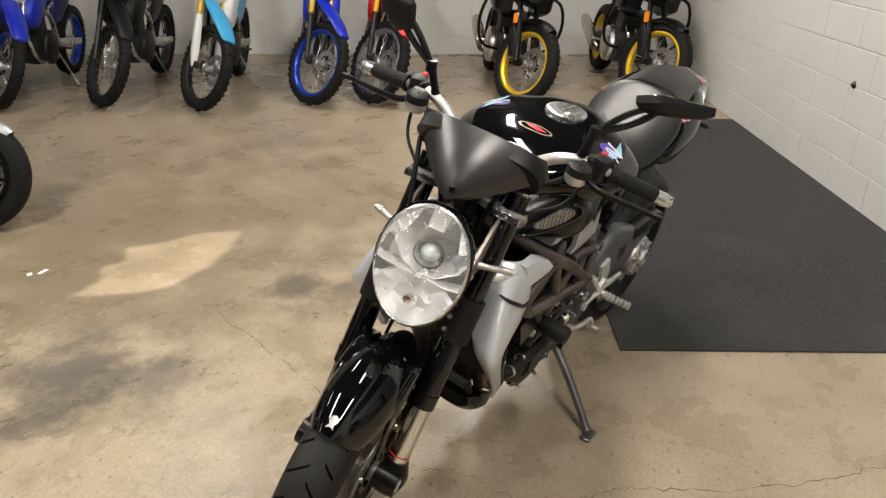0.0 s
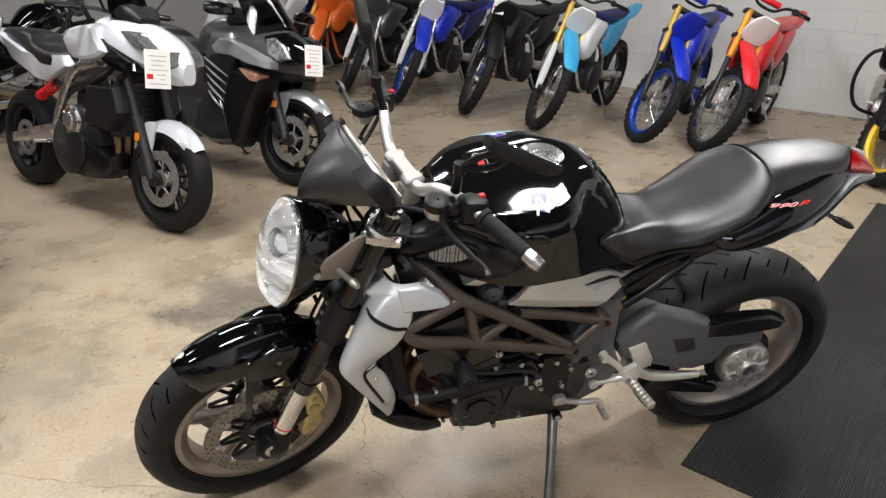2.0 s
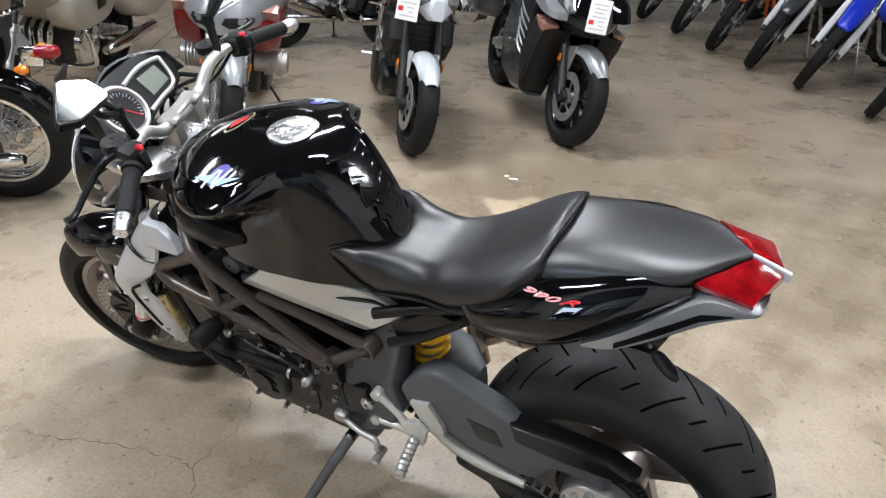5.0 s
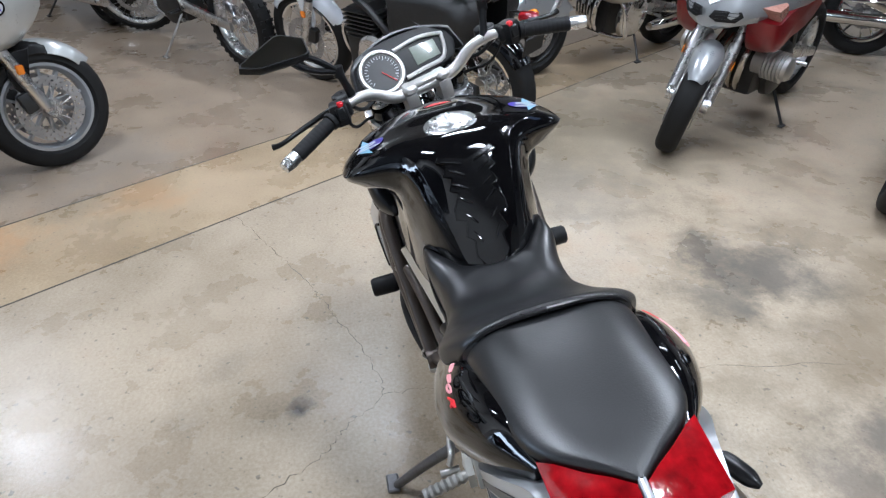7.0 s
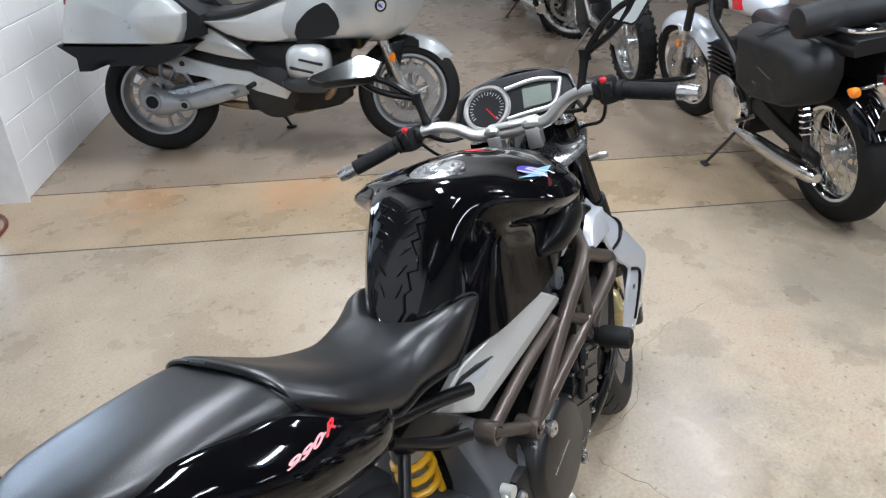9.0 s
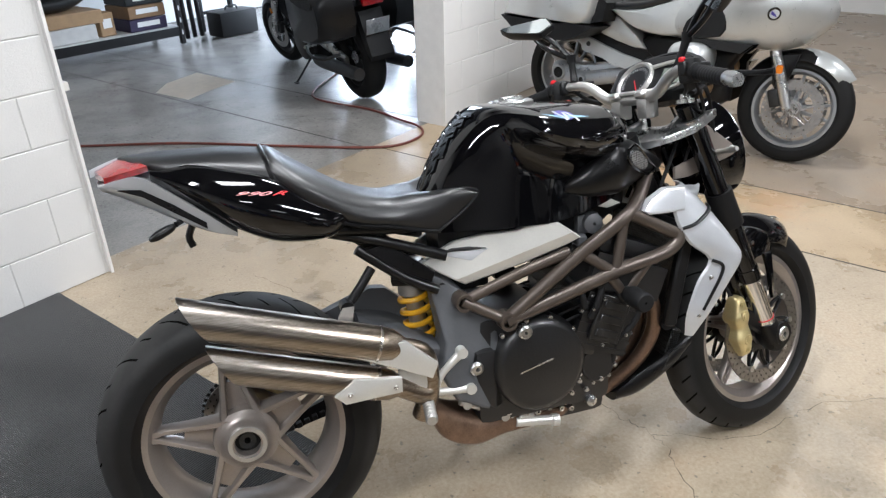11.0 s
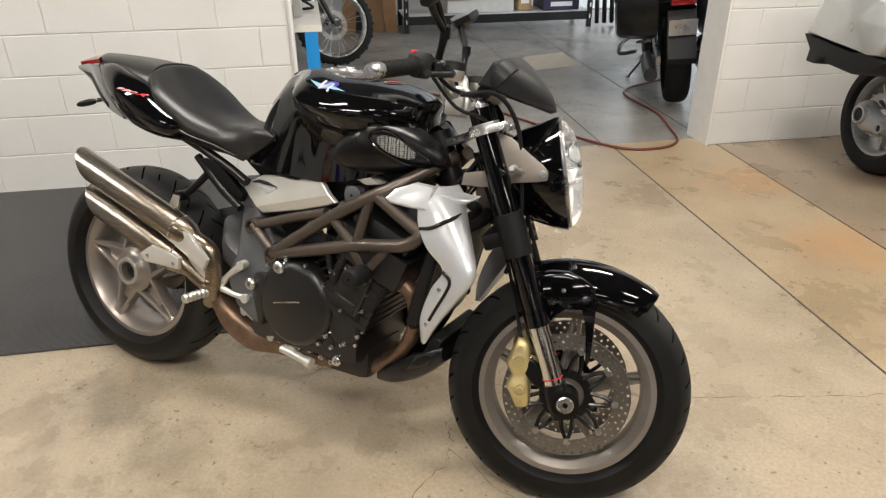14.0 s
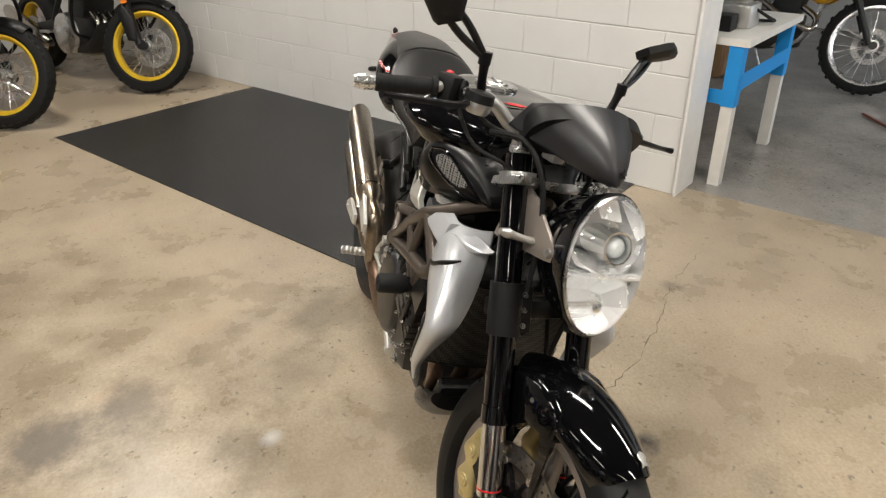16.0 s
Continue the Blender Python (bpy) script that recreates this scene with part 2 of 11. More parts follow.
def slab(bm, outline, y0, y1, inset=0.85, smooth=0, m=None, crown=0.0):
    """A panel: an outline of (x, z), thick from y0 to y1, its outer rim drawn in."""
    pts = [Vector((p[0], p[1])) for p in (curve_points(list(outline) + [outline[0]], smooth)[:-1] if smooth else outline)]
    mid = sum(pts, Vector((0, 0))) / len(pts)
    rings = []
    for y, k in ((y0, 1.0), (y0 + (y1 - y0) * 0.55, 0.99), (y0 + (y1 - y0) * 0.9, (1 + inset) / 2), (y1, inset)):
        ring = []
        for p in pts:
            q = mid + (p - mid) * k
            v = Vector((q.x, y, q.y))
            ring.append(bm.verts.new(m @ v if m is not None else v))
        rings.append(ring)
    for r, s in zip(rings, rings[1:]):
        for i in range(len(pts)):
            bm.faces.new((r[i], r[(i + 1) % len(pts)], s[(i + 1) % len(pts)], s[i]))
    bm.faces.new(rings[0][::-1])
    centre = Vector((mid.x, y1 + crown, mid.y))
    c = bm.verts.new(m @ centre if m is not None else centre)
    for i in range(len(pts)):
        bm.faces.new((rings[-1][i], rings[-1][(i + 1) % len(pts)], c))
    return bm


def plate(bm, outline, y0, y1, m=None):
    """A flat plate cut to an outline of (x, z)."""
    rings = [[bm.verts.new((m @ Vector((x, y, z))) if m is not None else (x, y, z)) for x, z in outline] for y in (y0, y1)]
    n = len(outline)
    for i in range(n):
        bm.faces.new((rings[0][i], rings[0][(i + 1) % n], rings[1][(i + 1) % n], rings[1][i]))
    bm.faces.new(rings[0][::-1])
    bm.faces.new(rings[1])
    return bm


def arc_shell(bm, c, radius, a0, a1, width, crown=0.03, thick=0.004, n=20, ends=0.75, k=9):
    """A mudguard: a crowned strip about a wheel's axle, from angle a0 to a1 (degrees, 0 ahead, 90 up)."""
    top, low = [], []
    for i in range(n + 1):
        t = i / n
        a = radians(a0 + (a1 - a0) * t)
        w = width * (ends + (1 - ends) * math.sin(math.pi * t) ** 0.6)
        d = Vector((math.cos(a), 0, math.sin(a)))
        up, dn = [], []
        for j in range(k):
            s = 2 * j / (k - 1) - 1
            r = radius - crown * s * s * (1.0 if abs(s) < 0.9 else 1.35)
            up.append(bm.verts.new(Vector(c) + d * r + Vector((0, s * w / 2, 0))))
            dn.append(bm.verts.new(Vector(c) + d * (r - thick) + Vector((0, s * w / 2 * 0.985, 0))))
        top.append(up), low.append(dn)
    for rows in (top, low):
        for r, s in zip(rows, rows[1:]):
            for j in range(k - 1):
                bm.faces.new((r[j], r[j + 1], s[j + 1], s[j]))
    for i in range(n):
        for j in (0, k - 1):
            bm.faces.new((top[i][j], top[i + 1][j], low[i + 1][j], low[i][j]))
    for i in (0, n):
        for j in range(k - 1):
            bm.faces.new((top[i][j], top[i][j + 1], low[i][j + 1], low[i][j]))
    return bm


# ---- room ----
def floor_material(name, stops, rough, stain, stain_scale=0.9, bump=0.25, stains_and_shade=(), slabs=()):
    m, nt, b = graph(name)
    xyz = coords(nt)
    cloud = noise_node(nt, xyz, 0.75, 6.0, 0.6)
    patch = noise_node(nt, xyz, 2.6, 8.0, 0.62)
    grit = noise_node(nt, xyz, 90.0, 3.0, 0.7)
    both = math_node(nt, "ADD", math_node(nt, "MULTIPLY", cloud.outputs[0], 0.5), math_node(nt, "MULTIPLY", patch.outputs[0], 0.5))
    col = ramp_node(nt, both, stops).outputs[0]
    blot = noise_node(nt, xyz, stain_scale, 9.0, 0.72)
    mask = ramp_node(nt, blot.outputs[0], ((0.56, (0, 0, 0)), (0.68, (1, 1, 1)))).outputs[0]
    col = mix_node(nt, math_node(nt, "MULTIPLY", mask, 0.55), col, stain)
    speck = noise_node(nt, xyz, 38.0, 2.0, 0.5)
    dots = ramp_node(nt, speck.outputs[0], ((0.29, (1, 1, 1)), (0.34, (0, 0, 0)))).outputs[0]
    col = mix_node(nt, math_node(nt, "MULTIPLY", dots, 0.65), col, [c * 0.35 for c in stain])
    col = mix_node(nt, 0.16, col, ramp_node(nt, grit.outputs[0], ((0.3, (0.1, 0.09, 0.08)), (0.7, (0.75, 0.7, 0.62)))).outputs[0])
    warp = noise_node(nt, xyz, 5.0, 6.0, 0.7)
    # Local tones by place: stains, and shade painted into the floor colour
    for (sx, sy, sr, tone, amount) in stains_and_shade:
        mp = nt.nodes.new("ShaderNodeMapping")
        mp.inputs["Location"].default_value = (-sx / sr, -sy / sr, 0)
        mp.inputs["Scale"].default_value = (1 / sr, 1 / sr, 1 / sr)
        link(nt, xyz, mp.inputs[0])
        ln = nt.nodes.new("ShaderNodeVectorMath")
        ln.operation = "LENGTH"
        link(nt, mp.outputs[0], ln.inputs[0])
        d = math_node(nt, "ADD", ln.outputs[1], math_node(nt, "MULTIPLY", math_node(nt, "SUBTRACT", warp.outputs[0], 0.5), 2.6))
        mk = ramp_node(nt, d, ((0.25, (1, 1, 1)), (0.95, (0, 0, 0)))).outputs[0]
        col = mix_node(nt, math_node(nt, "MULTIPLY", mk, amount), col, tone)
    if slabs:
        sep = nt.nodes.new("ShaderNodeSeparateXYZ")
        link(nt, xyz, sep.inputs[0])
        c_, s_ = math.cos(radians(TURN)), math.sin(radians(TURN))
        along = math_node(nt, "ADD", math_node(nt, "MULTIPLY", math_node(nt, "ADD", sep.outputs[0], 5.66), c_), math_node(nt, "MULTIPLY", math_node(nt, "ADD", sep.outputs[1], 2.25), s_))
        for start, tone in slabs:
            col = mix_node(nt, math_node(nt, "GREATER_THAN", along, start), col, mix_node(nt, 1.0, col, tone, "MULTIPLY"))
    link(nt, col, b.inputs["Base Color"])
    r = nt.nodes.new("ShaderNodeMapRange")
    r.inputs[1].default_value, r.inputs[2].default_value, r.inputs[3].default_value, r.inputs[4].default_value = 0.35, 0.65, rough * 0.75, min(1, rough * 1.3)
    link(nt, patch.outputs[0], r.inputs[0])
    link(nt, r.outputs[0], b.inputs["Roughness"])
    bump_node(nt, b, math_node(nt, "ADD", math_node(nt, "MULTIPLY", grit.outputs[0], 0.4), patch.outputs[0]), bump, 0.004)
    return m


CONCRETE = floor_material("sealed_tan_concrete", ((0.3, (0.16, 0.12, 0.076)), (0.42, (0.26, 0.2, 0.128)), (0.56, (0.38, 0.305, 0.213)), (0.66, (0.35, 0.25, 0.155)), (0.75, (0.34, 0.22, 0.122))), 0.3, (0.14, 0.12, 0.092), bump=0.2, slabs=((8.225, (1.04, 0.97, 0.85)), (8.87, (0.76, 0.78, 0.88))), stains_and_shade=(
    # First two broad tones paint the aisle's shade and olive reflection into the floor
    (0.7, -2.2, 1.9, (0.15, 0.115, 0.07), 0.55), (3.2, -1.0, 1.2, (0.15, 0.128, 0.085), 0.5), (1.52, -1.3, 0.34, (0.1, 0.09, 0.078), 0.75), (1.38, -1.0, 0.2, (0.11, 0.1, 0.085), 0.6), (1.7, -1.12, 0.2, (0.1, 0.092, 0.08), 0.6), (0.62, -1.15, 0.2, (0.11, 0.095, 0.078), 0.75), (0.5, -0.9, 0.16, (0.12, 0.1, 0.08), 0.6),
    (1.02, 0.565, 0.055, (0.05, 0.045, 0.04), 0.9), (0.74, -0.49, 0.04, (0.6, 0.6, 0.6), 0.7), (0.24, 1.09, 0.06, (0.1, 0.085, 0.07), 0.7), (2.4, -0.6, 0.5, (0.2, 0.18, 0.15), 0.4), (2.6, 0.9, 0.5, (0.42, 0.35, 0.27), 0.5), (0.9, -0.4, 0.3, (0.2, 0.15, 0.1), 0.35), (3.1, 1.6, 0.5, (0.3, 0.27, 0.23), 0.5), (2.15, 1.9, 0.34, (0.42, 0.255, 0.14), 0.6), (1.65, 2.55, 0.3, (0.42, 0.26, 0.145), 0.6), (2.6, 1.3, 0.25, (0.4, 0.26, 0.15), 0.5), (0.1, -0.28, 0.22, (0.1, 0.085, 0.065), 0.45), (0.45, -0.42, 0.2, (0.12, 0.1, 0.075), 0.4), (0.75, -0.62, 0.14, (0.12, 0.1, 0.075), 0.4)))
GARAGE_CONCRETE = floor_material("worn_grey_concrete", ((0.3, (0.1, 0.096, 0.092)), (0.5, (0.23, 0.222, 0.21)), (0.7, (0.36, 0.345, 0.32))), 0.19, (0.05, 0.046, 0.042), 1.6, 0.7)
JOINT = plain("joint_dirt", (0.045, 0.04, 0.034), 0.85, vary=0.4)


def wall_paint(name, color, rough=0.62):
    m, nt, b = graph(name)
    xyz = nt.nodes.new("ShaderNodeNewGeometry").outputs["Position"]
    rnd = nt.nodes.new("ShaderNodeObjectInfo").outputs["Random"]
    island = nt.nodes.new("ShaderNodeNewGeometry").outputs["Random Per Island"]
    tone = math_node(nt, "ADD", math_node(nt, "MULTIPLY", rnd, 0.5), math_node(nt, "MULTIPLY", island, 0.5))
    big, pores = noise_node(nt, xyz, 3.0, 6.0), noise_node(nt, xyz, 120.0, 3.0, 0.7)
    col = ramp_node(nt, big.outputs[0], ((0.3, [c * 0.94 for c in color]), (0.7, color))).outputs[0]
    col = mix_node(nt, math_node(nt, "MULTIPLY", tone, 0.07), col, [c * 0.7 for c in color])
    link(nt, col, b.inputs["Base Color"])
    b.inputs["Roughness"].default_value = rough
    bump_node(nt, b, math_node(nt, "ADD", pores.outputs[0], math_node(nt, "MULTIPLY", big.outputs[0], 0.6)), 0.45, 0.003)
    return m


BLOCK_WHITE = wall_paint("painted_block_white", (0.74, 0.735, 0.722))
MORTAR = wall_paint("painted_mortar", (0.66, 0.655, 0.64))
TRIM_WHITE = plain("trim_white", (0.76, 0.75, 0.73), 0.45, vary=0.06)
CEIL_PAINT = plain("ceiling_paint", (0.07, 0.068, 0.065), 0.8, vary=0.1)


def room_box(bm, u0, u1, v0, v1, z0, z1):
    vs = [bm.verts.new((u, v, z)) for z in (z0, z1) for u, v in ((u0, v0), (u1, v0), (u1, v1), (u0, v1))]
    for f in ((0, 3, 2, 1), (4, 5, 6, 7), (0, 1, 5, 4), (1, 2, 6, 5), (2, 3, 7, 6), (3, 0, 4, 7)):
        bm.faces.new([vs[i] for i in f])
    return bm


def room_part(name, bm, material, label="", category="", kind="structure", group="", parent=None):
    bm.transform(ROOM)
    ob = part(name, bm, material, parent, sharp=30)
    if parent is None:
        tagged(ob, label, category, group, kind)
    elif label:
        ob["label"] = label
    return ob


U1, V1 = 15.0, 12.5
OPEN0, OPEN1 = 6.36, 8.80
FACE = 0.06
THICK = 0.2
GU0, GU1, GV = 4.6, 12.6, -5.2

room_part("floor", room_box(B(), -0.3, U1 + 0.3, -0.07, V1 + 0.3, -0.12, 0.0), CONCRETE, "stained tan sealed concrete showroom floor with painted shade and cracks", "floor")
room_part("floor_workshop", room_box(B(), GU0 - 0.3, GU1 + 0.3, GV - 0.3, -0.07, -0.12, -0.006), GARAGE_CONCRETE, "worn grey concrete workshop floor beyond the opening", "floor")
wall_left = room_part("wall_block", room_box(B(), 0.0, OPEN0, FACE - THICK, FACE - 0.004, 0, CEILING), MORTAR, "white painted concrete block wall beside the opening", "wall")
wall_right = room_part("wall_block_far", room_box(B(), OPEN1, U1, FACE - THICK, FACE - 0.004, 0, CEILING), MORTAR, "white painted concrete block wall past the opening", "wall")
room_part("wall_lintel", room_box(B(), OPEN0, OPEN1, FACE - THICK, FACE, 2.75, CEILING), BLOCK_WHITE, "white painted lintel over the wide opening", "wall")
wall_back = room_part("wall_back", room_box(B(), -0.2, -0.004, FACE - THICK, V1, 0, CEILING), MORTAR, "white painted concrete block wall behind the dirt bikes", "wall")
room_part("wall_south", room_box(B(), -0.2, U1 + 0.2, V1, V1 + 0.2, 0, CEILING), BLOCK_WHITE, "white painted wall closing the showroom", "wall")
room_part("wall_east", room_box(B(), U1, U1 + 0.2, FACE - THICK, V1, 0, CEILING), BLOCK_WHITE, "white painted wall closing the showroom", "wall")
# workshop shell
room_part("wall_workshop_back", room_box(B(), GU0 - 0.2, GU1 + 0.2, GV - 0.2, GV, 0, CEILING), BLOCK_WHITE, "pale painted workshop wall behind the shelving", "wall")
room_part("wall_workshop_side", room_box(B(), GU0 - 0.2, GU0, GV, FACE - THICK, 0, CEILING), BLOCK_WHITE, "pale painted side wall of the workshop", "wall")
room_part("wall_workshop_east", room_box(B(), GU1, GU1 + 0.2, GV, FACE - THICK, 0, CEILING), BLOCK_WHITE, "pale painted side wall of the workshop", "wall")

# unseen ceiling; its ragged hole is made up to shape the sun patch below
ROOF = room_box(B(), GU0 - 0.2, GU1 + 0.2, GV - 0.2, FACE - THICK, CEILING, CEILING + 0.15)
PATCH = [(1.25, -1.8), (1.1, -1.84), (1.03, -1.97), (0.93, -1.93), (0.86, -2.06), (0.7, -1.98), (0.55, -1.95), (0.38, -1.8), (0.52, -1.68), (0.72, -1.58), (0.98, -1.55), (1.1, -1.64)]
lift = SUN_FROM * ((CEILING + 0.02) / SUN_FROM.z)
HOLE = [ROOM.inverted() @ (Vector((x, y, 0)) + lift) for x, y in PATCH]
HC = sum((Vector((h.x, h.y)) for h in HOLE), Vector((0, 0))) / len(HOLE)
HR = 1.0
for a in ((-0.2, HC.x - HR, FACE - THICK, V1 + 0.2), (HC.x + HR, U1 + 0.2, FACE - THICK, V1 + 0.2), (HC.x - HR, HC.x + HR, FACE - THICK, HC.y - HR), (HC.x - HR, HC.x + HR, HC.y + HR, V1 + 0.2)):
    room_box(ROOF, *a, CEILING, CEILING + 0.15)
ring = []
for h in HOLE:
    d = Vector((h.x, h.y)) - HC
    k = HR / max(abs(d.x), abs(d.y))
    ring.append((Vector((h.x, h.y, CEILING)), Vector((HC.x + d.x * k, HC.y + d.y * k, CEILING))))
corners = [Vector((HC.x + sx * HR, HC.y + sy * HR, CEILING)) for sx, sy in ((1, 1), (1, -1), (-1, 1), (-1, -1))]
for i in range(len(ring)):
    (p0, q0), (p1, q1) = ring[i], ring[(i + 1) % len(ring)]
    pts = [p0, p1, q1]
    for c in corners:
        on0 = abs(q0.x - c.x) < 1e-6 or abs(q0.y - c.y) < 1e-6
        on1 = abs(q1.x - c.x) < 1e-6 or abs(q1.y - c.y) < 1e-6
        same = abs(q0.x - q1.x) < 1e-6 or abs(q0.y - q1.y) < 1e-6
        if on0 and on1 and not same:
            pts.append(c)
    ROOF.faces.new([ROOF.verts.new(v) for v in pts + [q0]])
room_part("ceiling", ROOF, CEIL_PAINT, "dark painted ceiling with an added hole that shapes the sun patch", "ceiling")

LAMP_GLOW, lnt, lb = graph("lamp_diffuser")
lb.inputs["Base Color"].default_value = (0.9, 0.9, 0.88, 1)
lb.inputs["Emission Color"].default_value = (1.0, 0.95, 0.87, 1)
lb.inputs["Emission Strength"].default_value = 3.0
first_strip = None
for su, sv, power in STRIPS:
    place = Matrix.Translation(room(su, sv, CEILING)) @ Matrix.Rotation(radians(TURN), 4, "Z")
    if first_strip is None:
        first_strip = thing("ceiling_light", place, "white strip light fixed under the ceiling", "ceiling light", "strip lights")
        part("housing", box(B(), (0, 0, -0.04), (1.4, 0.3, 0.08), bevel=0.01), TRIM_WHITE, first_strip)
        part("diffuser", box(B(), (0, 0, -0.105), (1.3, 0.22, 0.05), bevel=0.015), LAMP_GLOW, first_strip, "glowing diffuser")
    else:
        copy_thing(first_strip, place)

# saw-cut joints in the floor
for ju in (8.87, 8.225):
    room_part("floor_joint", room_box(B(), ju - 0.004, ju + 0.004, -0.05, 12.4, -0.002, 0.0012), JOINT, "dark saw-cut joint in the concrete floor", "floor joint")

# opening trim
for u0, u1 in ((OPEN0, OPEN0 + 0.012), (OPEN1 - 0.012, OPEN1)):
    room_part("trim", room_box(B(), u0, u1, FACE - THICK - 0.02, FACE + 0.02, 0.0, 2.74), TRIM_WHITE, "white painted trim on the opening's edge", "trim")

# rubber mat
def mat_material():
    m, nt, b = graph("ribbed_black_rubber")
    xyz = coords(nt)
    wave = nt.nodes.new("ShaderNodeTexWave")
    wave.wave_type, wave.bands_direction = "BANDS", "Y"
    wave.inputs["Scale"].default_value = 42.0
    link(nt, xyz, wave.inputs["Vector"])
    dust = noise_node(nt, xyz, 2.2, 7.0, 0.65)
    link(nt, ramp_node(nt, dust.outputs[0], ((0.35, (0.018, 0.0185, 0.0195)), (0.7, (0.038, 0.038, 0.04)))).outputs[0], b.inputs["Base Color"])
    b.inputs["Roughness"].default_value, b.inputs["Specular IOR Level"].default_value = 0.33, 0.55
    bump_node(nt, b, wave.outputs[1], 1.0, 0.004)
    return m


mat_bm = box(B(), (0, 0, 0.003), (3.26, 1.58, 0.008), bevel=0.003)
floor_mat = solid("rubber_mat", mat_bm, mat_material(), "black ribbed rubber mat lying on the concrete floor", "floor mat")
floor_mat.matrix_basis = Matrix.Translation(room(4.51, 0.83)) @ Matrix.Rotation(radians(TURN), 4, "Z")

# cracks in the concrete
CRACK = plain("crack_dirt", (0.085, 0.07, 0.052), 0.85, vary=0.5, scale=20)


def crack(points, wide=0.0035, seed=1):
    rnd = random.Random(seed)
    fine = curve_points([(*p, 0) for p in points], 11)
    bm = B()
    left, right = [], []
    for i, p in enumerate(fine):
        q = fine[min(i + 1, len(fine) - 1)] - fine[max(i - 1, 0)]
        n = Vector((-q[1], q[0], 0)).normalized()
        c = Vector((p[0], p[1], 0.0008)) + n * rnd.uniform(-0.009, 0.009)
        w = wide * rnd.uniform(0.1, 0.95)
        left.append(bm.verts.new(c + n * w / 2))
        right.append(bm.verts.new(c - n * w / 2))
    for i in range(len(fine) - 1):
        bm.faces.new((left[i], left[i + 1], right[i + 1], right[i]))
    return solid("floor_crack", bm, CRACK, "thin dark crack running through the concrete floor", "floor crack", kind="structure")


crack([(2.31, 0.85), (2.05, 0.717), (1.85, 0.61), (1.64, 0.51), (1.49, 0.448), (1.227, 0.345), (1.044, 0.316), (0.93, 0.433), (0.816, 0.516), (0.65, 0.741), (0.417, 0.953), (0.24, 1.09), (0.02, 1.35)], 0.004, 3)
crack([(1.044, 0.316), (1.064, 0.107), (1.126, -0.008), (1.128, -0.144), (1.05, -0.51), (1.015, -0.73), (0.94, -1.28)], 0.003, 5)
crack([(1.126, -0.008), (1.4, -0.1), (1.75, -0.05), (2.2, -0.2)], 0.0025, 8)

# block courses
def block_mesh(length, height=0.2, depth=0.012, gap=0.004):
    bm = box(B(), (0, 0, 0), (length - gap, depth, height - gap), bevel=0.0025)
    return flat_sides(finish(bm, "block", 30))


BLOCKS = {}


def lay_blocks(wall, start, run, face_at, rows, length=0.4, height=0.2):
    """Lays courses in running bond from start to the end of run; face_at gives a block's pose from its place along the wall and its height."""
    for r in range(rows):
        x = start - (0.2 if r % 2 else 0.0)
        while x < run - 0.02:
            a, b_ = max(x, start), min(x + length, run)
            if b_ - a > 0.05:
                key = round(b_ - a, 3)
                if key not in BLOCKS:
                    BLOCKS[key] = block_mesh(key)
                    BLOCKS[key].materials.append(BLOCK_WHITE)
                ob = new("block", BLOCKS[key])
                ob.parent = wall
                ob.matrix_basis = face_at((a + b_) / 2, (r + 0.5) * height)
            x += length

# ---- motorcycles: shared builders ----
def tyre_mesh(radius, width, rim, n=56, flat=1.0):
    h = radius - rim
    prof = []
    for k in range(13):
        a = math.pi * (k / 12)
        s = math.cos(a)
        prof.append((rim + h * (0.18 + 0.82 * math.sin(a) ** (0.62 * flat)), 0.5 * width * math.copysign(abs(s) ** 0.8, s)))
    prof += [(rim, -0.36 * width), (rim - 0.006, 0.0), (rim, 0.36 * width)]
    return lathe(B(), prof, n)


def knobs(bm, radius, width, count=38):
    """Tread blocks of an off-road tyre."""
    for i in range(count):
        a = 2 * math.pi * i / count
        for j, (y, tilt) in enumerate(((0, 0), (0.33 * width, 26), (-0.33 * width, -26))):
            if j == 0 and i % 2:
                continue
            m = Matrix.Rotation(-a, 4, "Y") @ Matrix.Translation((radius - (0.002 if j == 0 else 0.014), y, 0)) @ Matrix.Rotation(radians(tilt), 4, "Z")
            box(bm, (0, 0, 0), (1, 1, 1), m @ Matrix.Diagonal((0.026, 0.3 * width if j == 0 else 0.2 * width, 0.024, 1)))
    return bm


def rim_mesh(rim, width, deep=0.03, n=56):
    w = width * 0.5
    return lathe(B(), [(rim + 0.008, w), (rim + 0.006, w - 0.006), (rim - 0.008, w - 0.01), (rim - deep * 0.7, w * 0.55), (rim - deep * 0.8, 0), (rim - deep * 0.7, -w * 0.55),
                       (rim - 0.008, -w + 0.01), (rim + 0.006, -w + 0.006), (rim + 0.008, -w), (rim - 0.014, -w - 0.001), (rim - deep, -w * 0.6), (rim - deep * 1.1, 0), (rim - deep, w * 0.6), (rim - 0.014, w + 0.001)], n)


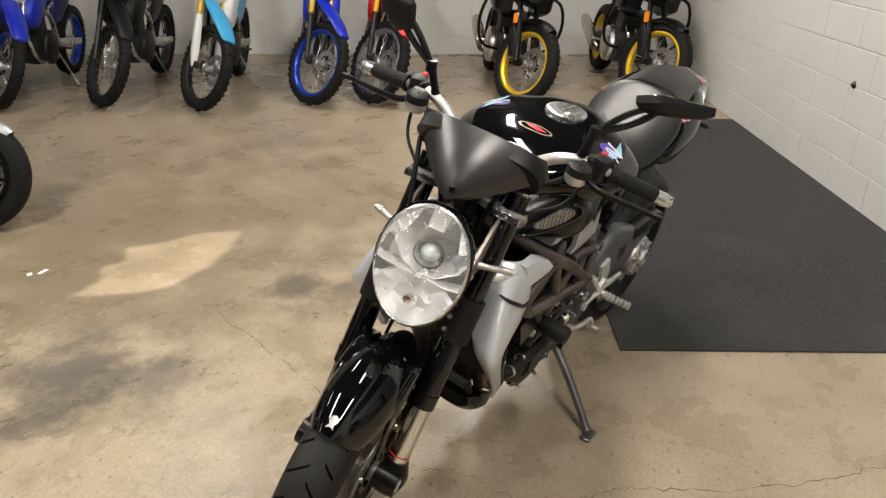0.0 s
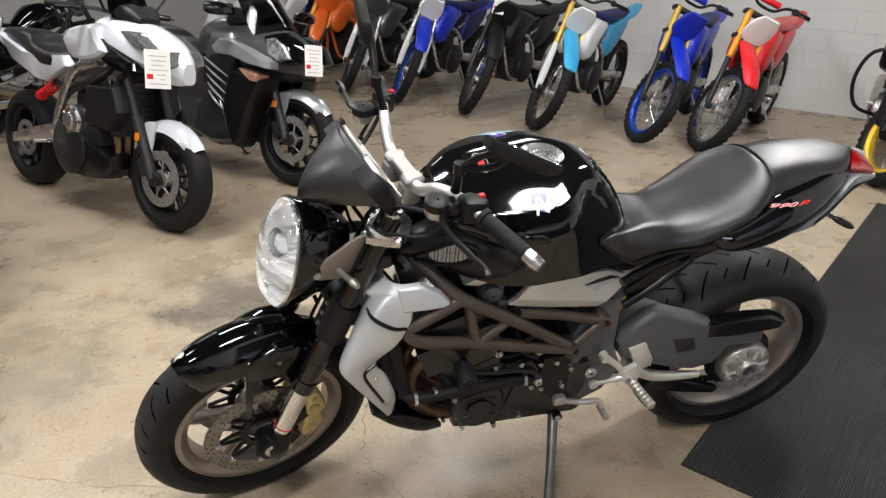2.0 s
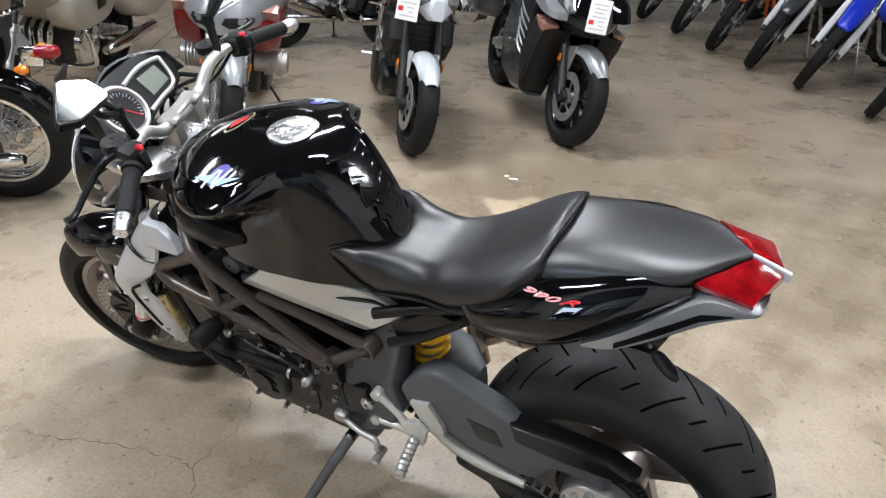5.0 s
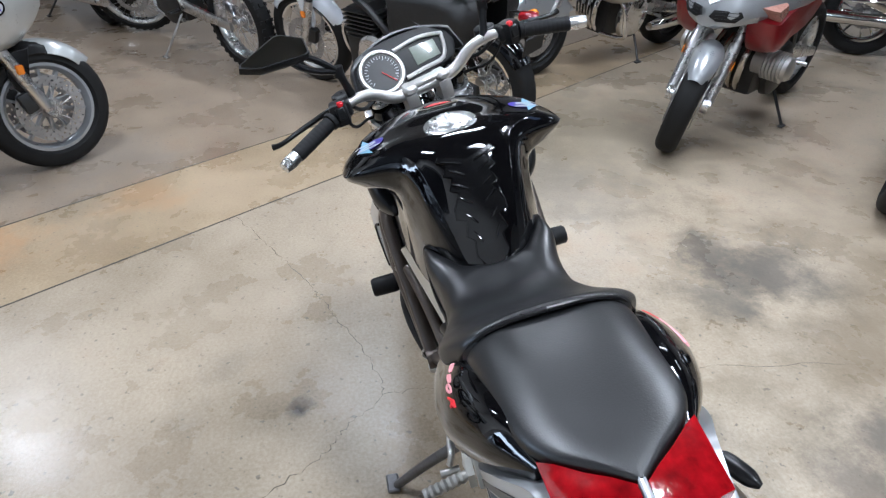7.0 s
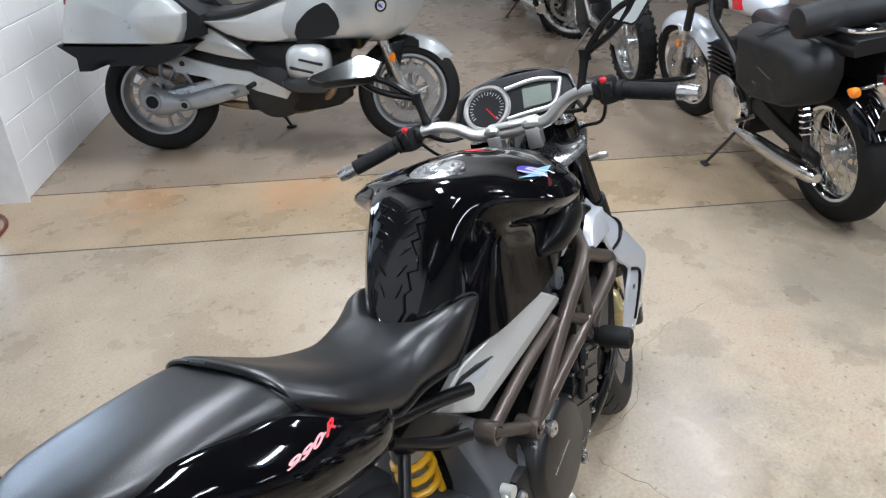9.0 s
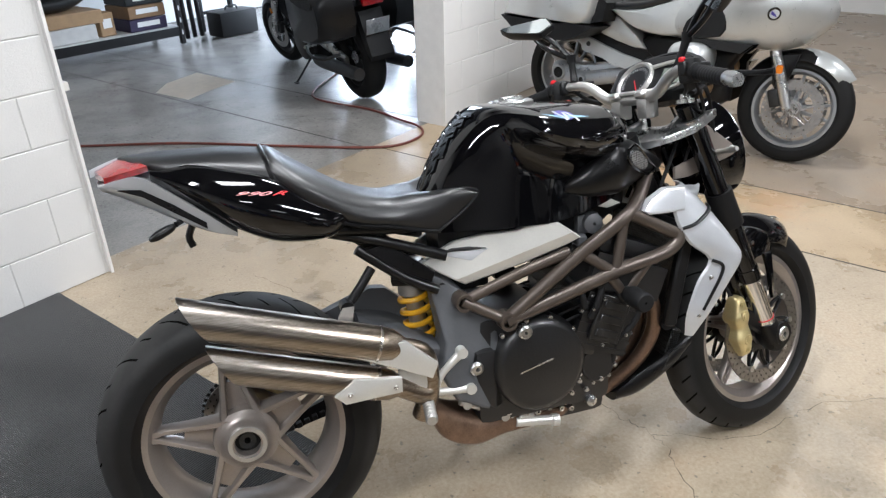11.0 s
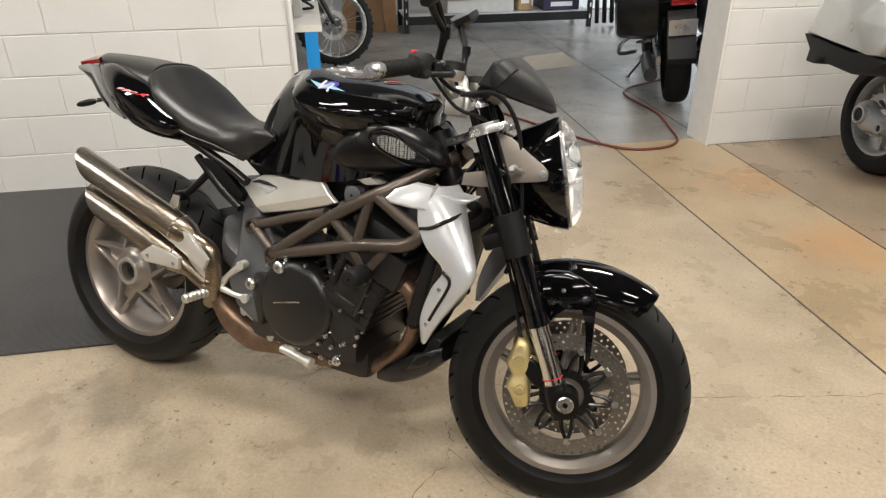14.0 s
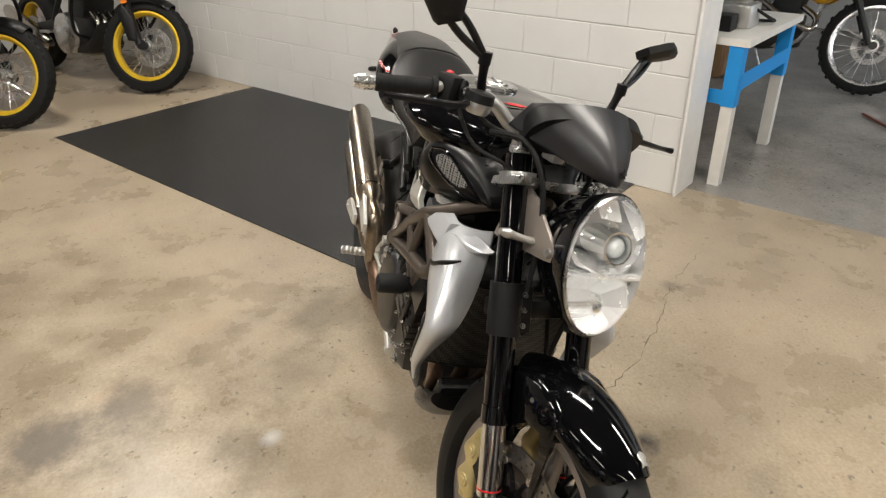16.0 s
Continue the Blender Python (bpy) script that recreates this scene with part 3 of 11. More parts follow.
def disc_mesh(ri, ro, thick=0.005, cells=48, rows=3, hole=0.42):
    """A drilled brake disc: a ring of cells, each with a round hole."""
    bm = B()
    side = []
    dr = (ro - ri) / rows
    k = 8
    for y in (-thick / 2, thick / 2):
        grid = [[bm.verts.new(((ri + dr * j) * math.cos(2 * math.pi * i / cells), y, (ri + dr * j) * math.sin(2 * math.pi * i / cells))) for i in range(cells)] for j in range(rows + 1)]
        holes = {}
        for j in range(rows):
            for i in range(cells):
                if (i + j) % 2:
                    bm.faces.new((grid[j][i], grid[j][(i + 1) % cells], grid[j + 1][(i + 1) % cells], grid[j + 1][i]))
                    continue
                corner = [grid[j][i], grid[j][(i + 1) % cells], grid[j + 1][(i + 1) % cells], grid[j + 1][i]]
                mid = sum((v.co for v in corner), Vector()) / 4
                r = hole * min(dr, (corner[1].co - corner[0].co).length)
                ax = (corner[3].co - corner[0].co).normalized()
                ay = (corner[1].co - corner[0].co).normalized()
                ring = [bm.verts.new(mid + r * (-ax - ay) * 0.7), bm.verts.new(mid + r * (-ax + ay) * 0.7), bm.verts.new(mid + r * (ax + ay) * 0.7), bm.verts.new(mid + r * (ax - ay) * 0.7)]
                for q in range(4):
                    bm.faces.new((corner[q], corner[(q + 1) % 4], ring[(q + 1) % 4], ring[q]))
                holes[(i, j)] = ring
        side.append((grid, holes))
    (g0, h0), (g1, h1) = side
    for j in (0, rows):
        for i in range(cells):
            bm.faces.new((g0[j][i], g0[j][(i + 1) % cells], g1[j][(i + 1) % cells], g1[j][i]))
    for key in h0:
        for q in range(4):
            bm.faces.new((h0[key][q], h0[key][(q + 1) % 4], h1[key][(q + 1) % 4], h1[key][q]))
    loose = [v for v in bm.verts if not v.link_faces]
    for v in loose:
        bm.verts.remove(v)
    return bm


def wire_spokes(bm, hub, rim, half, count=32, r=0.0018):
    for i in range(count):
        a, lean = 2 * math.pi * i / count, (0.32 if i % 4 < 2 else -0.32)
        y = half if i % 2 else -half
        cyl(bm, (hub * math.cos(a), y, hub * math.sin(a)), (rim * math.cos(a + lean), 0, rim * math.sin(a + lean)), r, n=5, cap=False)
    return bm


def cast_spokes(bm, hub, rim, count=5, half=0.016, wide=0.021):
    for i in range(count):
        a = 2 * math.pi * i / count
        rot = Matrix.Rotation(-a, 4, "Y")
        for s in (-1, 1):
            rings = []
            for t, w, h in ((0, wide, half * 1.5), (0.5, wide * 0.55, half), (1, wide * 0.75, half)):
                x = hub + (rim - hub) * t
                zoff = s * (0.012 + 0.035 * t)
                rings.append([bm.verts.new(rot @ Vector((x, y, zoff + z))) for y, z in ((-h, -w / 2), (h, -w / 2), (h, w / 2), (-h, w / 2))])
            skin(bm, rings)
    return bm


DISC_FAR = plain("disc_steel", (0.36, 0.35, 0.34), 0.36, 0.7, vary=0.1)
WHEELS = {}


def wheel(parent, name, c, radius, width, rim, style, rim_mat, tyre_mat=None, knobby=False, disc=0.0, disc_side=1, m=None, hub_mat=None, spoke_mat=None):
    """A wheel with its tyre, rim, hub, spokes and brake disc. The meshes of alike wheels are shared."""
    at = Matrix.Translation(c) if m is None else m @ Matrix.Translation(c)
    key = (round(radius, 3), round(width, 3), round(rim, 3), style, knobby, disc, disc_side, rim_mat.name)
    if key not in WHEELS:
        t = tyre_mesh(radius, width, rim, flat=0.8 if knobby else 1.0)
        if knobby:
            knobs(t, radius, width)
        made = [("tyre", finish(t, "tyre"), tyre_mat or TYRE_FAR), ("rim", finish(rim_mesh(rim, width * 0.72), "rim"), rim_mat)]
        hub = B()
        cyl(hub, (0, -0.05, 0), (0, 0.05, 0), 0.03, n=20)
        for y in (-0.035, 0.035):
            cyl(hub, (0, y - 0.004, 0), (0, y + 0.004, 0), 0.046, n=20)
        made.append(("hub", finish(hub, "hub"), hub_mat or ALU))
        if style == "wire":
            made.append(("spokes", finish(wire_spokes(B(), 0.04, rim - 0.015, 0.03), "spokes"), ALU))
        else:
            made.append(("spokes", finish(cast_spokes(B(), 0.03, rim - 0.02), "spokes"), spoke_mat or rim_mat))
        if disc:
            for sd in ((disc_side,) if disc_side else (-1, 1)):
                bm = disc_mesh(disc * 0.68, disc)
                cyl(bm, (0, -0.003, 0), (0, 0.003, 0), 0.05, n=16)
                for i in range(6):
                    a = math.pi * i / 3
                    cyl(bm, (0.04 * math.cos(a), 0, 0.04 * math.sin(a)), (disc * 0.7 * math.cos(a + 0.3), 0, disc * 0.7 * math.sin(a + 0.3)), 0.005, n=6)
                bmesh.ops.translate(bm, verts=bm.verts, vec=(0, sd * 0.07, 0))
                made.append(("brake_disc", finish(bm, "brake_disc"), DISC_FAR))
        for n_, me, mt in made:
            me.materials.append(mt)
        WHEELS[key] = made
    hold = new(name)
    hold.parent, hold.matrix_basis, hold.empty_display_size = parent, at, 0.05
    for n_, me, mt in WHEELS[key]:
        ob = new(n_, me)
        ob.parent = hold
    return hold


def steer(head, degrees, rake=24.0):
    """The turn of the fork about the steering axis through head = (x, z)."""
    axis = Vector((-math.sin(radians(rake)), 0, math.cos(radians(rake))))
    c = Vector((head[0], 0, head[1]))
    return Matrix.Translation(c) @ Matrix.Rotation(radians(degrees), 4, axis) @ Matrix.Translation(-c)


def stand_pose(front, rear, lean):
    """The pose of a bike from the ground points of its two wheels; lean to its left in degrees."""
    d = Vector((front[0] - rear[0], front[1] - rear[1]))
    return Matrix.Translation((rear[0], rear[1], 0)) @ Matrix.Rotation(math.atan2(d.y, d.x), 4, "Z") @ Matrix.Rotation(radians(-lean), 4, "X")


def facing(front, heading, base, lean):
    """The pose of a bike from its front wheel's ground point, its heading (degrees) and wheelbase."""
    a = radians(heading)
    return stand_pose(front, (front[0] - base * math.cos(a), front[1] - base * math.sin(a)), lean)


def fork(bike, axle, top, half, r_up, r_low, mat_up, mat_low, m, split=0.45, guard=None, lead=0.0):
    """Two fork legs, each with an upper and a lower tube, and the clamps."""
    a, t = Vector(axle), Vector(top)
    a.x -= lead
    mid = a + (t - a) * split
    for s in (1, -1):
        off = Vector((0, s * half, 0))
        bm = cyl(B(), mid + off, t + off, r_up)
        part("fork_tube", bm, mat_up, bike, at=m)
        bm = cyl(B(), a + off, mid + off + (t - a) * 0.03, r_low)
        cyl(bm, a + off + Vector((lead, -s * 0.02, 0)), a + off + Vector((lead, s * 0.016, 0)), r_low * 1.25)
        part("fork_lower", bm, mat_low, bike, at=m)
        if guard:
            d = (t - a).normalized()
            bm = body(B(), [(-0.02, 0, 0, 0.016, 0.018, 3), (0.1, 0, 0, 0.034, 0.03, 3), (0.3, 0, 0, 0.032, 0.028, 3), (0.4, 0, 0, 0.026, 0.022, 3)], 12, 3,
                      Matrix.Translation(a + off + Vector((0.012, s * 0.006, 0))) @ d.to_track_quat("X", "Y").to_matrix().to_4x4())
            part("fork_guard", bm, guard, bike, at=m)
    bm = B()
    for k in (0.98, 0.72):
        p = a + (t - a) * k
        box(bm, p + Vector((-0.02, 0, 0)), (0.07, 2 * half + 0.07, 0.035), Matrix.Rotation(radians(-24), 4, "Y"), bevel=0.008)
    part("fork_clamp", bm, DARK_METAL, bike, at=m)


def bars(bike, centre, half, rise, back, m, mat=ALU, pad=None, r=0.0115, grip=RUBBER):
    c = Vector(centre)
    pts = [c + Vector((-back, s * half, rise)) for s in (1,)] + [c + Vector((-back * 0.2, half * 0.45, rise)), c + Vector((0, half * 0.2, 0.01)), c, c + Vector((0, -half * 0.2, 0.01)), c + Vector((-back * 0.2, -half * 0.45, rise)), c + Vector((-back, -half, rise))]
    part("handlebar", tube(B(), pts, r, 10, 5), mat, bike, at=m)
    for s in (1, -1):
        e, i = c + Vector((-back, s * half, rise)), c + Vector((-back * 0.48, s * half * 0.66, rise))
        part("grip", cyl(B(), i, e + (e - i) * 0.05, 0.0165), grip, bike, at=m)
        bm = box(B(), i + (e - i) * -0.12, (0.05, 0.03, 0.05), bevel=0.008)
        l0 = i + Vector((0.03, 0, 0))
        tube(bm, [l0, l0 + Vector((0.05, s * 0.05, -0.005)), e + Vector((0.055, -s * 0.01, -0.01))], 0.005, 6, 3)
        part("lever", bm, DARK_METAL, bike, at=m)
    if pad:
        part("bar_pad", cyl(B(), c + Vector((0.0, 0.09, rise * 0.8)), c + Vector((0.0, -0.09, rise * 0.8)), 0.025), pad, bike, at=m)


def engine_block(bike, c, size, mat=DARK_METAL, fins=0, cover=ALU):
    x, y, z = size
    c = Vector(c)
    bm = box(B(), c + Vector((-0.02 * x, 0, -0.18 * z)), (x, y * 0.8, z * 0.6), bevel=0.03)
    box(bm, c + Vector((0.15 * x, 0, 0.22 * z)), (x * 0.48, y * 0.72, z * 0.55), Matrix.Rotation(radians(14), 4, "Y"), bevel=0.015)
    part("engine", bm, mat, bike)
    for k in range(fins):
        part("cooling_fin", box(B(), c + Vector((0.15 * x, 0, 0.06 * z + 0.4 * z * k / fins)), (x * 0.58, y * 0.9, 0.006)), mat, bike)
    for s in (1, -1):
        bm = lathe(B(), [(0.001, s * y * 0.53), (0.07 * 1.6 * x / 0.4, s * y * 0.53), (0.085 * 1.6 * x / 0.4, s * y * 0.49), (0.09 * 1.6 * x / 0.4, s * y * 0.38), (0.001, s * y * 0.38)], 24, "y", c + Vector((-0.12 * x, 0, -0.2 * z)), closed=False)
        for i in range(6):
            a = math.pi * i / 3
            cyl(bm, c + Vector((-0.12 * x + 0.125 * x / 0.4 * math.cos(a), s * y * 0.44, -0.2 * z + 0.125 * x / 0.4 * math.sin(a))), c + Vector((-0.12 * x + 0.125 * x / 0.4 * math.cos(a), s * y * 0.5, -0.2 * z + 0.125 * x / 0.4 * math.sin(a))), 0.008, n=8)
        part("engine_cover", bm, cover, bike)


def side_stand(bike, x, z, lean, reach=0.2, mat=DARK_METAL):
    foot_y = reach
    foot = Vector((x + 0.07, foot_y, foot_y * math.tan(radians(lean)) + 0.008))
    bm = tube(B(), [(x, 0.1, z), Vector((x + 0.03, (0.1 + foot_y) / 2, (z + foot.z) / 2)), foot], 0.009, 8, 3)
    box(bm, foot, (0.06, 0.03, 0.012), bevel=0.003)
    part("side_stand", bm, mat, bike)


def dirt_bike(label, pose_, body_mat, accent, rim_mat, fork_up, fork_guard, seat_mat, plate_mat, fender_mat=None, steer_deg=42.0, lean=8.0, number=None, low_mat=None, white_shroud=False):
    bike = thing("dirt_bike", pose_, label, "dirt bike", "dirt bikes along the wall")
    head = (1.17, 0.92)
    m = steer(head, steer_deg, 27)
    fender_mat = fender_mat or body_mat
    ax = (1.48, 0, 0.345)
    top = (1.12, 0, 1.04)
    wheel(bike, "front_wheel", ax, 0.345, 0.085, 0.282, "wire", rim_mat, knobby=True, disc=0.13, disc_side=1, m=m)
    wheel(bike, "rear_wheel", (0, 0, 0.335), 0.335, 0.115, 0.25, "wire", rim_mat, knobby=True, disc=0.11, disc_side=-1)
    fork(bike, ax, top, 0.1, 0.026, 0.022, fork_up, low_mat or DARK_METAL, m, 0.5, fork_guard, lead=0.03)
    # front mudguard: a long curved blade
    bm = body(B(), [(-0.34, 0, 0.035, 0.035, 0.01, 2.5), (-0.2, 0, 0.02, 0.06, 0.016, 2.5, -0.01), (0.02, 0, 0.01, 0.078, 0.02, 2.5, -0.02), (0.2, 0, -0.01, 0.077, 0.018, 3, -0.025), (0.34, 0, -0.05, 0.062, 0.012, 3, -0.02), (0.38, 0, -0.07, 0.04, 0.008, 3)], 16, 4,
              Matrix.Translation((1.33, 0, 0.79)) @ Matrix.Rotation(radians(13), 4, "Y"))
    part("front_fender", bm, fender_mat, bike, at=m)
    # number plate in front of the bars
    bm = body(B(), [(-0.02, 0, 0, 0.09, 0.02, 3), (0.06, 0, 0.006, 0.115, 0.022, 3.5), (0.16, 0, 0.0, 0.105, 0.022, 3.5), (0.23, 0, -0.012, 0.07, 0.015, 3)], 16, 3,
              Matrix.Translation((1.215, 0, 0.86)) @ Matrix.Rotation(radians(-66), 4, "Y"))
    part("number_plate", bm, plate_mat, bike, at=m)
    bars(bike, (1.1, 0, 1.1), 0.4, 0.07, 0.09, m, mat=DARK_METAL, pad=body_mat)
    # radiator shrouds, tank, seat
    for s in (1, -1):
        bm = slab(B(), [(1.17, 0.83), (1.21, 0.7), (1.1, 0.6), (0.98, 0.66), (0.86, 0.8), (0.74, 0.9), (0.86, 0.93), (1.02, 0.95)], 0.07 * s, 0.155 * s, 0.75, smooth=3)
        part("shroud", bm, WHITE_PLASTIC if white_shroud else body_mat, bike)
        bm = slab(B(), [(0.52, 0.86), (0.62, 0.6), (0.45, 0.58), (0.2, 0.74), (0.1, 0.88), (0.3, 0.89)], 0.06 * s, 0.105 * s, 0.85, smooth=3)
        part("side_panel", bm, accent, bike)
        bm = box(B(), (1.06, 0.085 * s, 0.72), (0.03, 0.07, 0.24), Matrix.Rotation(radians(-10), 4, "Y"), bevel=0.006)
        part("radiator", bm, DARK_METAL, bike)
    part("fuel_tank", body(B(), [(1.08, 0, 0.88, 0.05, 0.05, 2.5), (0.98, 0, 0.88, 0.1, 0.08, 2.6), (0.85, 0, 0.87, 0.105, 0.09, 2.6), (0.7, 0, 0.87, 0.07, 0.06, 2.6)], 16, 3), BLACK_PLASTIC if white_shroud else body_mat, bike)
    part("seat", body(B(), [(0.93, 0, 0.965, 0.045, 0.03, 2.6), (0.8, 0, 0.95, 0.07, 0.04, 3), (0.5, 0, 0.925, 0.09, 0.045, 3), (0.2, 0, 0.935, 0.085, 0.04, 3), (0.02, 0, 0.955, 0.06, 0.02, 3)], 16, 4), seat_mat, bike)
    part("rear_fender", body(B(), [(0.35, 0, 0.88, 0.08, 0.03, 3), (0.1, 0, 0.91, 0.09, 0.025, 3, -0.02), (-0.15, 0, 0.95, 0.085, 0.018, 3, -0.025), (-0.36, 0, 1.0, 0.05, 0.01, 3, -0.01)], 16, 3), fender_mat, bike)
    # frame, engine, swingarm, exhaust
    bm = B()
    for s in (1, -1):
        tube(bm, [(1.14, 0, 0.88), (0.98, 0.09 * s, 0.78), (0.72, 0.11 * s, 0.66), (0.55, 0.1 * s, 0.4)], 0.02, 8, 4)
        tube(bm, [(1.14, 0, 0.82), (1.06, 0.05 * s, 0.5), (0.95, 0.09 * s, 0.3), (0.6, 0.1 * s, 0.28)], 0.016, 8, 4)
        tube(bm, [(0.72, 0.09 * s, 0.72), (0.4, 0.07 * s, 0.8), (0.15, 0.06 * s, 0.88)], 0.012, 8, 3)
    part("frame", bm, ALU if accent is not ORANGE_PLASTIC else ORANGE_PLASTIC, bike)
    engine_block(bike, (0.78, 0, 0.47), (0.42, 0.24, 0.42), DARK_METAL, cover=DARK_METAL)
    bm = B()
    for s in (1, -1):
        body(bm, [(0.58, 0.09 * s, 0.4, 0.022, 0.045, 4), (0.3, 0.1 * s, 0.37, 0.018, 0.04, 4), (-0.03, 0.1 * s, 0.335, 0.014, 0.028, 4)], 10, 2)
    part("swingarm", bm, ALU, bike)
    part("header_pipe", tube(B(), [(0.95, -0.04, 0.58), (1.08, -0.09, 0.5), (1.06, -0.14, 0.42), (0.85, -0.16, 0.5), (0.6, -0.15, 0.64), (0.4, -0.15, 0.72)], 0.022, 10, 4), STEEL_BRUSHED, bike)
    part("silencer", body(B(), [(0.45, -0.155, 0.7, 0.03, 0.03, 2), (0.4, -0.16, 0.715, 0.05, 0.055, 3), (0.02, -0.165, 0.83, 0.048, 0.052, 3), (-0.04, -0.165, 0.85, 0.025, 0.025, 2)], 14, 2), ALU, bike)
    side_stand(bike, 0.6, 0.34, lean, 0.3, ALU)
    for s in (1, -1):
        part("foot_peg", box(B(), (0.58, 0.17 * s, 0.37), (0.05, 0.1, 0.015), bevel=0.003), DARK_METAL, bike)
    return bike

# ---- dirt bikes along the back wall ----
DIRT = [
    # front wheel, body, accent, rim, fork, guard, seat, plate
    ("red and white dirt bike with an orange-gold fork", (-2.02, -3.16), 39, RED_PLASTIC, RED_PLASTIC, ALU, ORANGE_FORK, None, RED_PLASTIC, WHITE_PLASTIC),
    ("bright blue dirt bike with a blue front rim", (-1.66, -3.53), 45, BLUE_PLASTIC, BLUE_PLASTIC, BLUE_RIM, GOLD_FORK, None, DARK_BLUE, BLUE_PLASTIC),
    ("white and sky blue dirt bike with white fork guards", (-0.97, -4.1), 43, SKY_PLASTIC, SKY_PLASTIC, DARK_METAL, GOLD_FORK, WHITE_PLASTIC, DARK_BLUE, WHITE_PLASTIC),
    ("black dual sport motorcycle with a paper tag on the bars", (-0.54, -4.85), 42, BLACK_PLASTIC, BLACK_PLASTIC, DARK_METAL, BLACK_SATIN, None, BLACK_PLASTIC, BLACK_PLASTIC),
    ("blue and white dirt bike with white fork guards", (0.02, -5.47), 45, BLUE_PLASTIC, DARK_BLUE, BLUE_RIM, ALU, WHITE_PLASTIC, DARK_BLUE, WHITE_PLASTIC),
    ("grey dirt bike with white fork guards among others", (0.5, -6.0), 45, GREY_PAINT, BLACK_PLASTIC, DARK_METAL, ALU, WHITE_PLASTIC, BLACK_PLASTIC, GREY_PAINT),
    ("orange and black dirt bike at the end of the row", (0.97, -6.58), 45, ORANGE_PLASTIC, ORANGE_PLASTIC, DARK_METAL, ORANGE_FORK, None, BLACK_PLASTIC, ORANGE_PLASTIC),
]
for lab, fr, hd, bo, ac, ri, fo, gu, se, pl in DIRT:
    dirt_bike(lab, facing(fr, hd, 1.48, 8.0), bo, ac, ri, fo, gu, se, pl, white_shroud=(ac is SKY_PLASTIC))

# ---- the black motorcycle ----
def tread_material():
    """Road tyre: curved grooves across the tread, dusty black rubber."""
    m, nt, b = graph("road_tyre")
    xyz = coords(nt)
    sep = nt.nodes.new("ShaderNodeSeparateXYZ")
    link(nt, xyz, sep.inputs[0])
    ang = math_node(nt, "ARCTAN2", sep.outputs[2], sep.outputs[0])
    ay = math_node(nt, "ABSOLUTE", sep.outputs[1])
    side = math_node(nt, "MULTIPLY", math_node(nt, "SIGN", sep.outputs[1]), 0.25)
    ph = math_node(nt, "ADD", math_node(nt, "MULTIPLY", ang, 30 / (2 * math.pi)), math_node(nt, "ADD", math_node(nt, "MULTIPLY", ay, 14.0), side))
    fr = math_node(nt, "FRACT", ph)
    groove = math_node(nt, "LESS_THAN", math_node(nt, "ABSOLUTE", math_node(nt, "SUBTRACT", fr, 0.5)), 0.055)
    fr2 = math_node(nt, "FRACT", math_node(nt, "MULTIPLY", ph, 0.5))
    reach = math_node(nt, "LESS_THAN", ay, math_node(nt, "ADD", 0.05, math_node(nt, "MULTIPLY", math_node(nt, "GREATER_THAN", fr2, 0.5), 0.022)))
    inner = math_node(nt, "GREATER_THAN", ay, math_node(nt, "ADD", 0.004, math_node(nt, "MULTIPLY", math_node(nt, "LESS_THAN", fr2, 0.5), 0.018)))
    rr = math_node(nt, "SQRT", math_node(nt, "ADD", math_node(nt, "MULTIPLY", sep.outputs[0], sep.outputs[0]), math_node(nt, "MULTIPLY", sep.outputs[2], sep.outputs[2])))
    tread = math_node(nt, "GREATER_THAN", rr, 0.287)
    g = math_node(nt, "MULTIPLY", math_node(nt, "MULTIPLY", groove, reach), math_node(nt, "MULTIPLY", inner, tread))
    dust = noise_node(nt, xyz, 9.0, 7.0, 0.65)
    fine = noise_node(nt, xyz, 160.0, 2.0)
    worn = nt.nodes.new("ShaderNodeMapRange")
    worn.inputs[1].default_value, worn.inputs[2].default_value, worn.inputs[3].default_value, worn.inputs[4].default_value = 0.272, 0.3, 0.0, 1.0
    link(nt, rr, worn.inputs[0])
    wall = ramp_node(nt, dust.outputs[0], ((0.3, (0.004, 0.004, 0.0042)), (0.7, (0.009, 0.0088, 0.0086)))).outputs[0]
    dusty = ramp_node(nt, dust.outputs[0], ((0.3, (0.016, 0.016, 0.0165)), (0.7, (0.034, 0.0335, 0.033)))).outputs[0]
    col = mix_node(nt, worn.outputs[0], wall, dusty)
    # Shade inside the grooves is painted as a darker colour, besides the bump
    link(nt, mix_node(nt, g, col, (0.004, 0.004, 0.004)), b.inputs["Base Color"])
    b.inputs["Roughness"].default_value = 0.55
    link(nt, math_node(nt, "SUBTRACT", 0.24, math_node(nt, "MULTIPLY", g, 0.24)), b.inputs["Specular IOR Level"])
    h = math_node(nt, "SUBTRACT", math_node(nt, "MULTIPLY", fine.outputs[0], 0.06), g)
    bump_node(nt, b, h, 0.8, 0.004)
    return m


def mesh_grille(name, color, cell=0.006):
    m, nt, b = graph(name)
    xyz = coords(nt)
    v = nt.nodes.new("ShaderNodeTexVoronoi")
    v.inputs["Scale"].default_value, v.inputs["Randomness"].default_value = 1 / cell, 0.15
    link(nt, xyz, v.inputs["Vector"])
    link(nt, ramp_node(nt, v.outputs[0], ((0.35, (0.004, 0.004, 0.004)), (0.5, color))).outputs[0], b.inputs["Base Color"])
    b.inputs["Roughness"].default_value, b.inputs["Metallic"].default_value = 0.4, 0.6
    bump_node(nt, b, v.outputs[0], 0.9, 0.002)
    return m


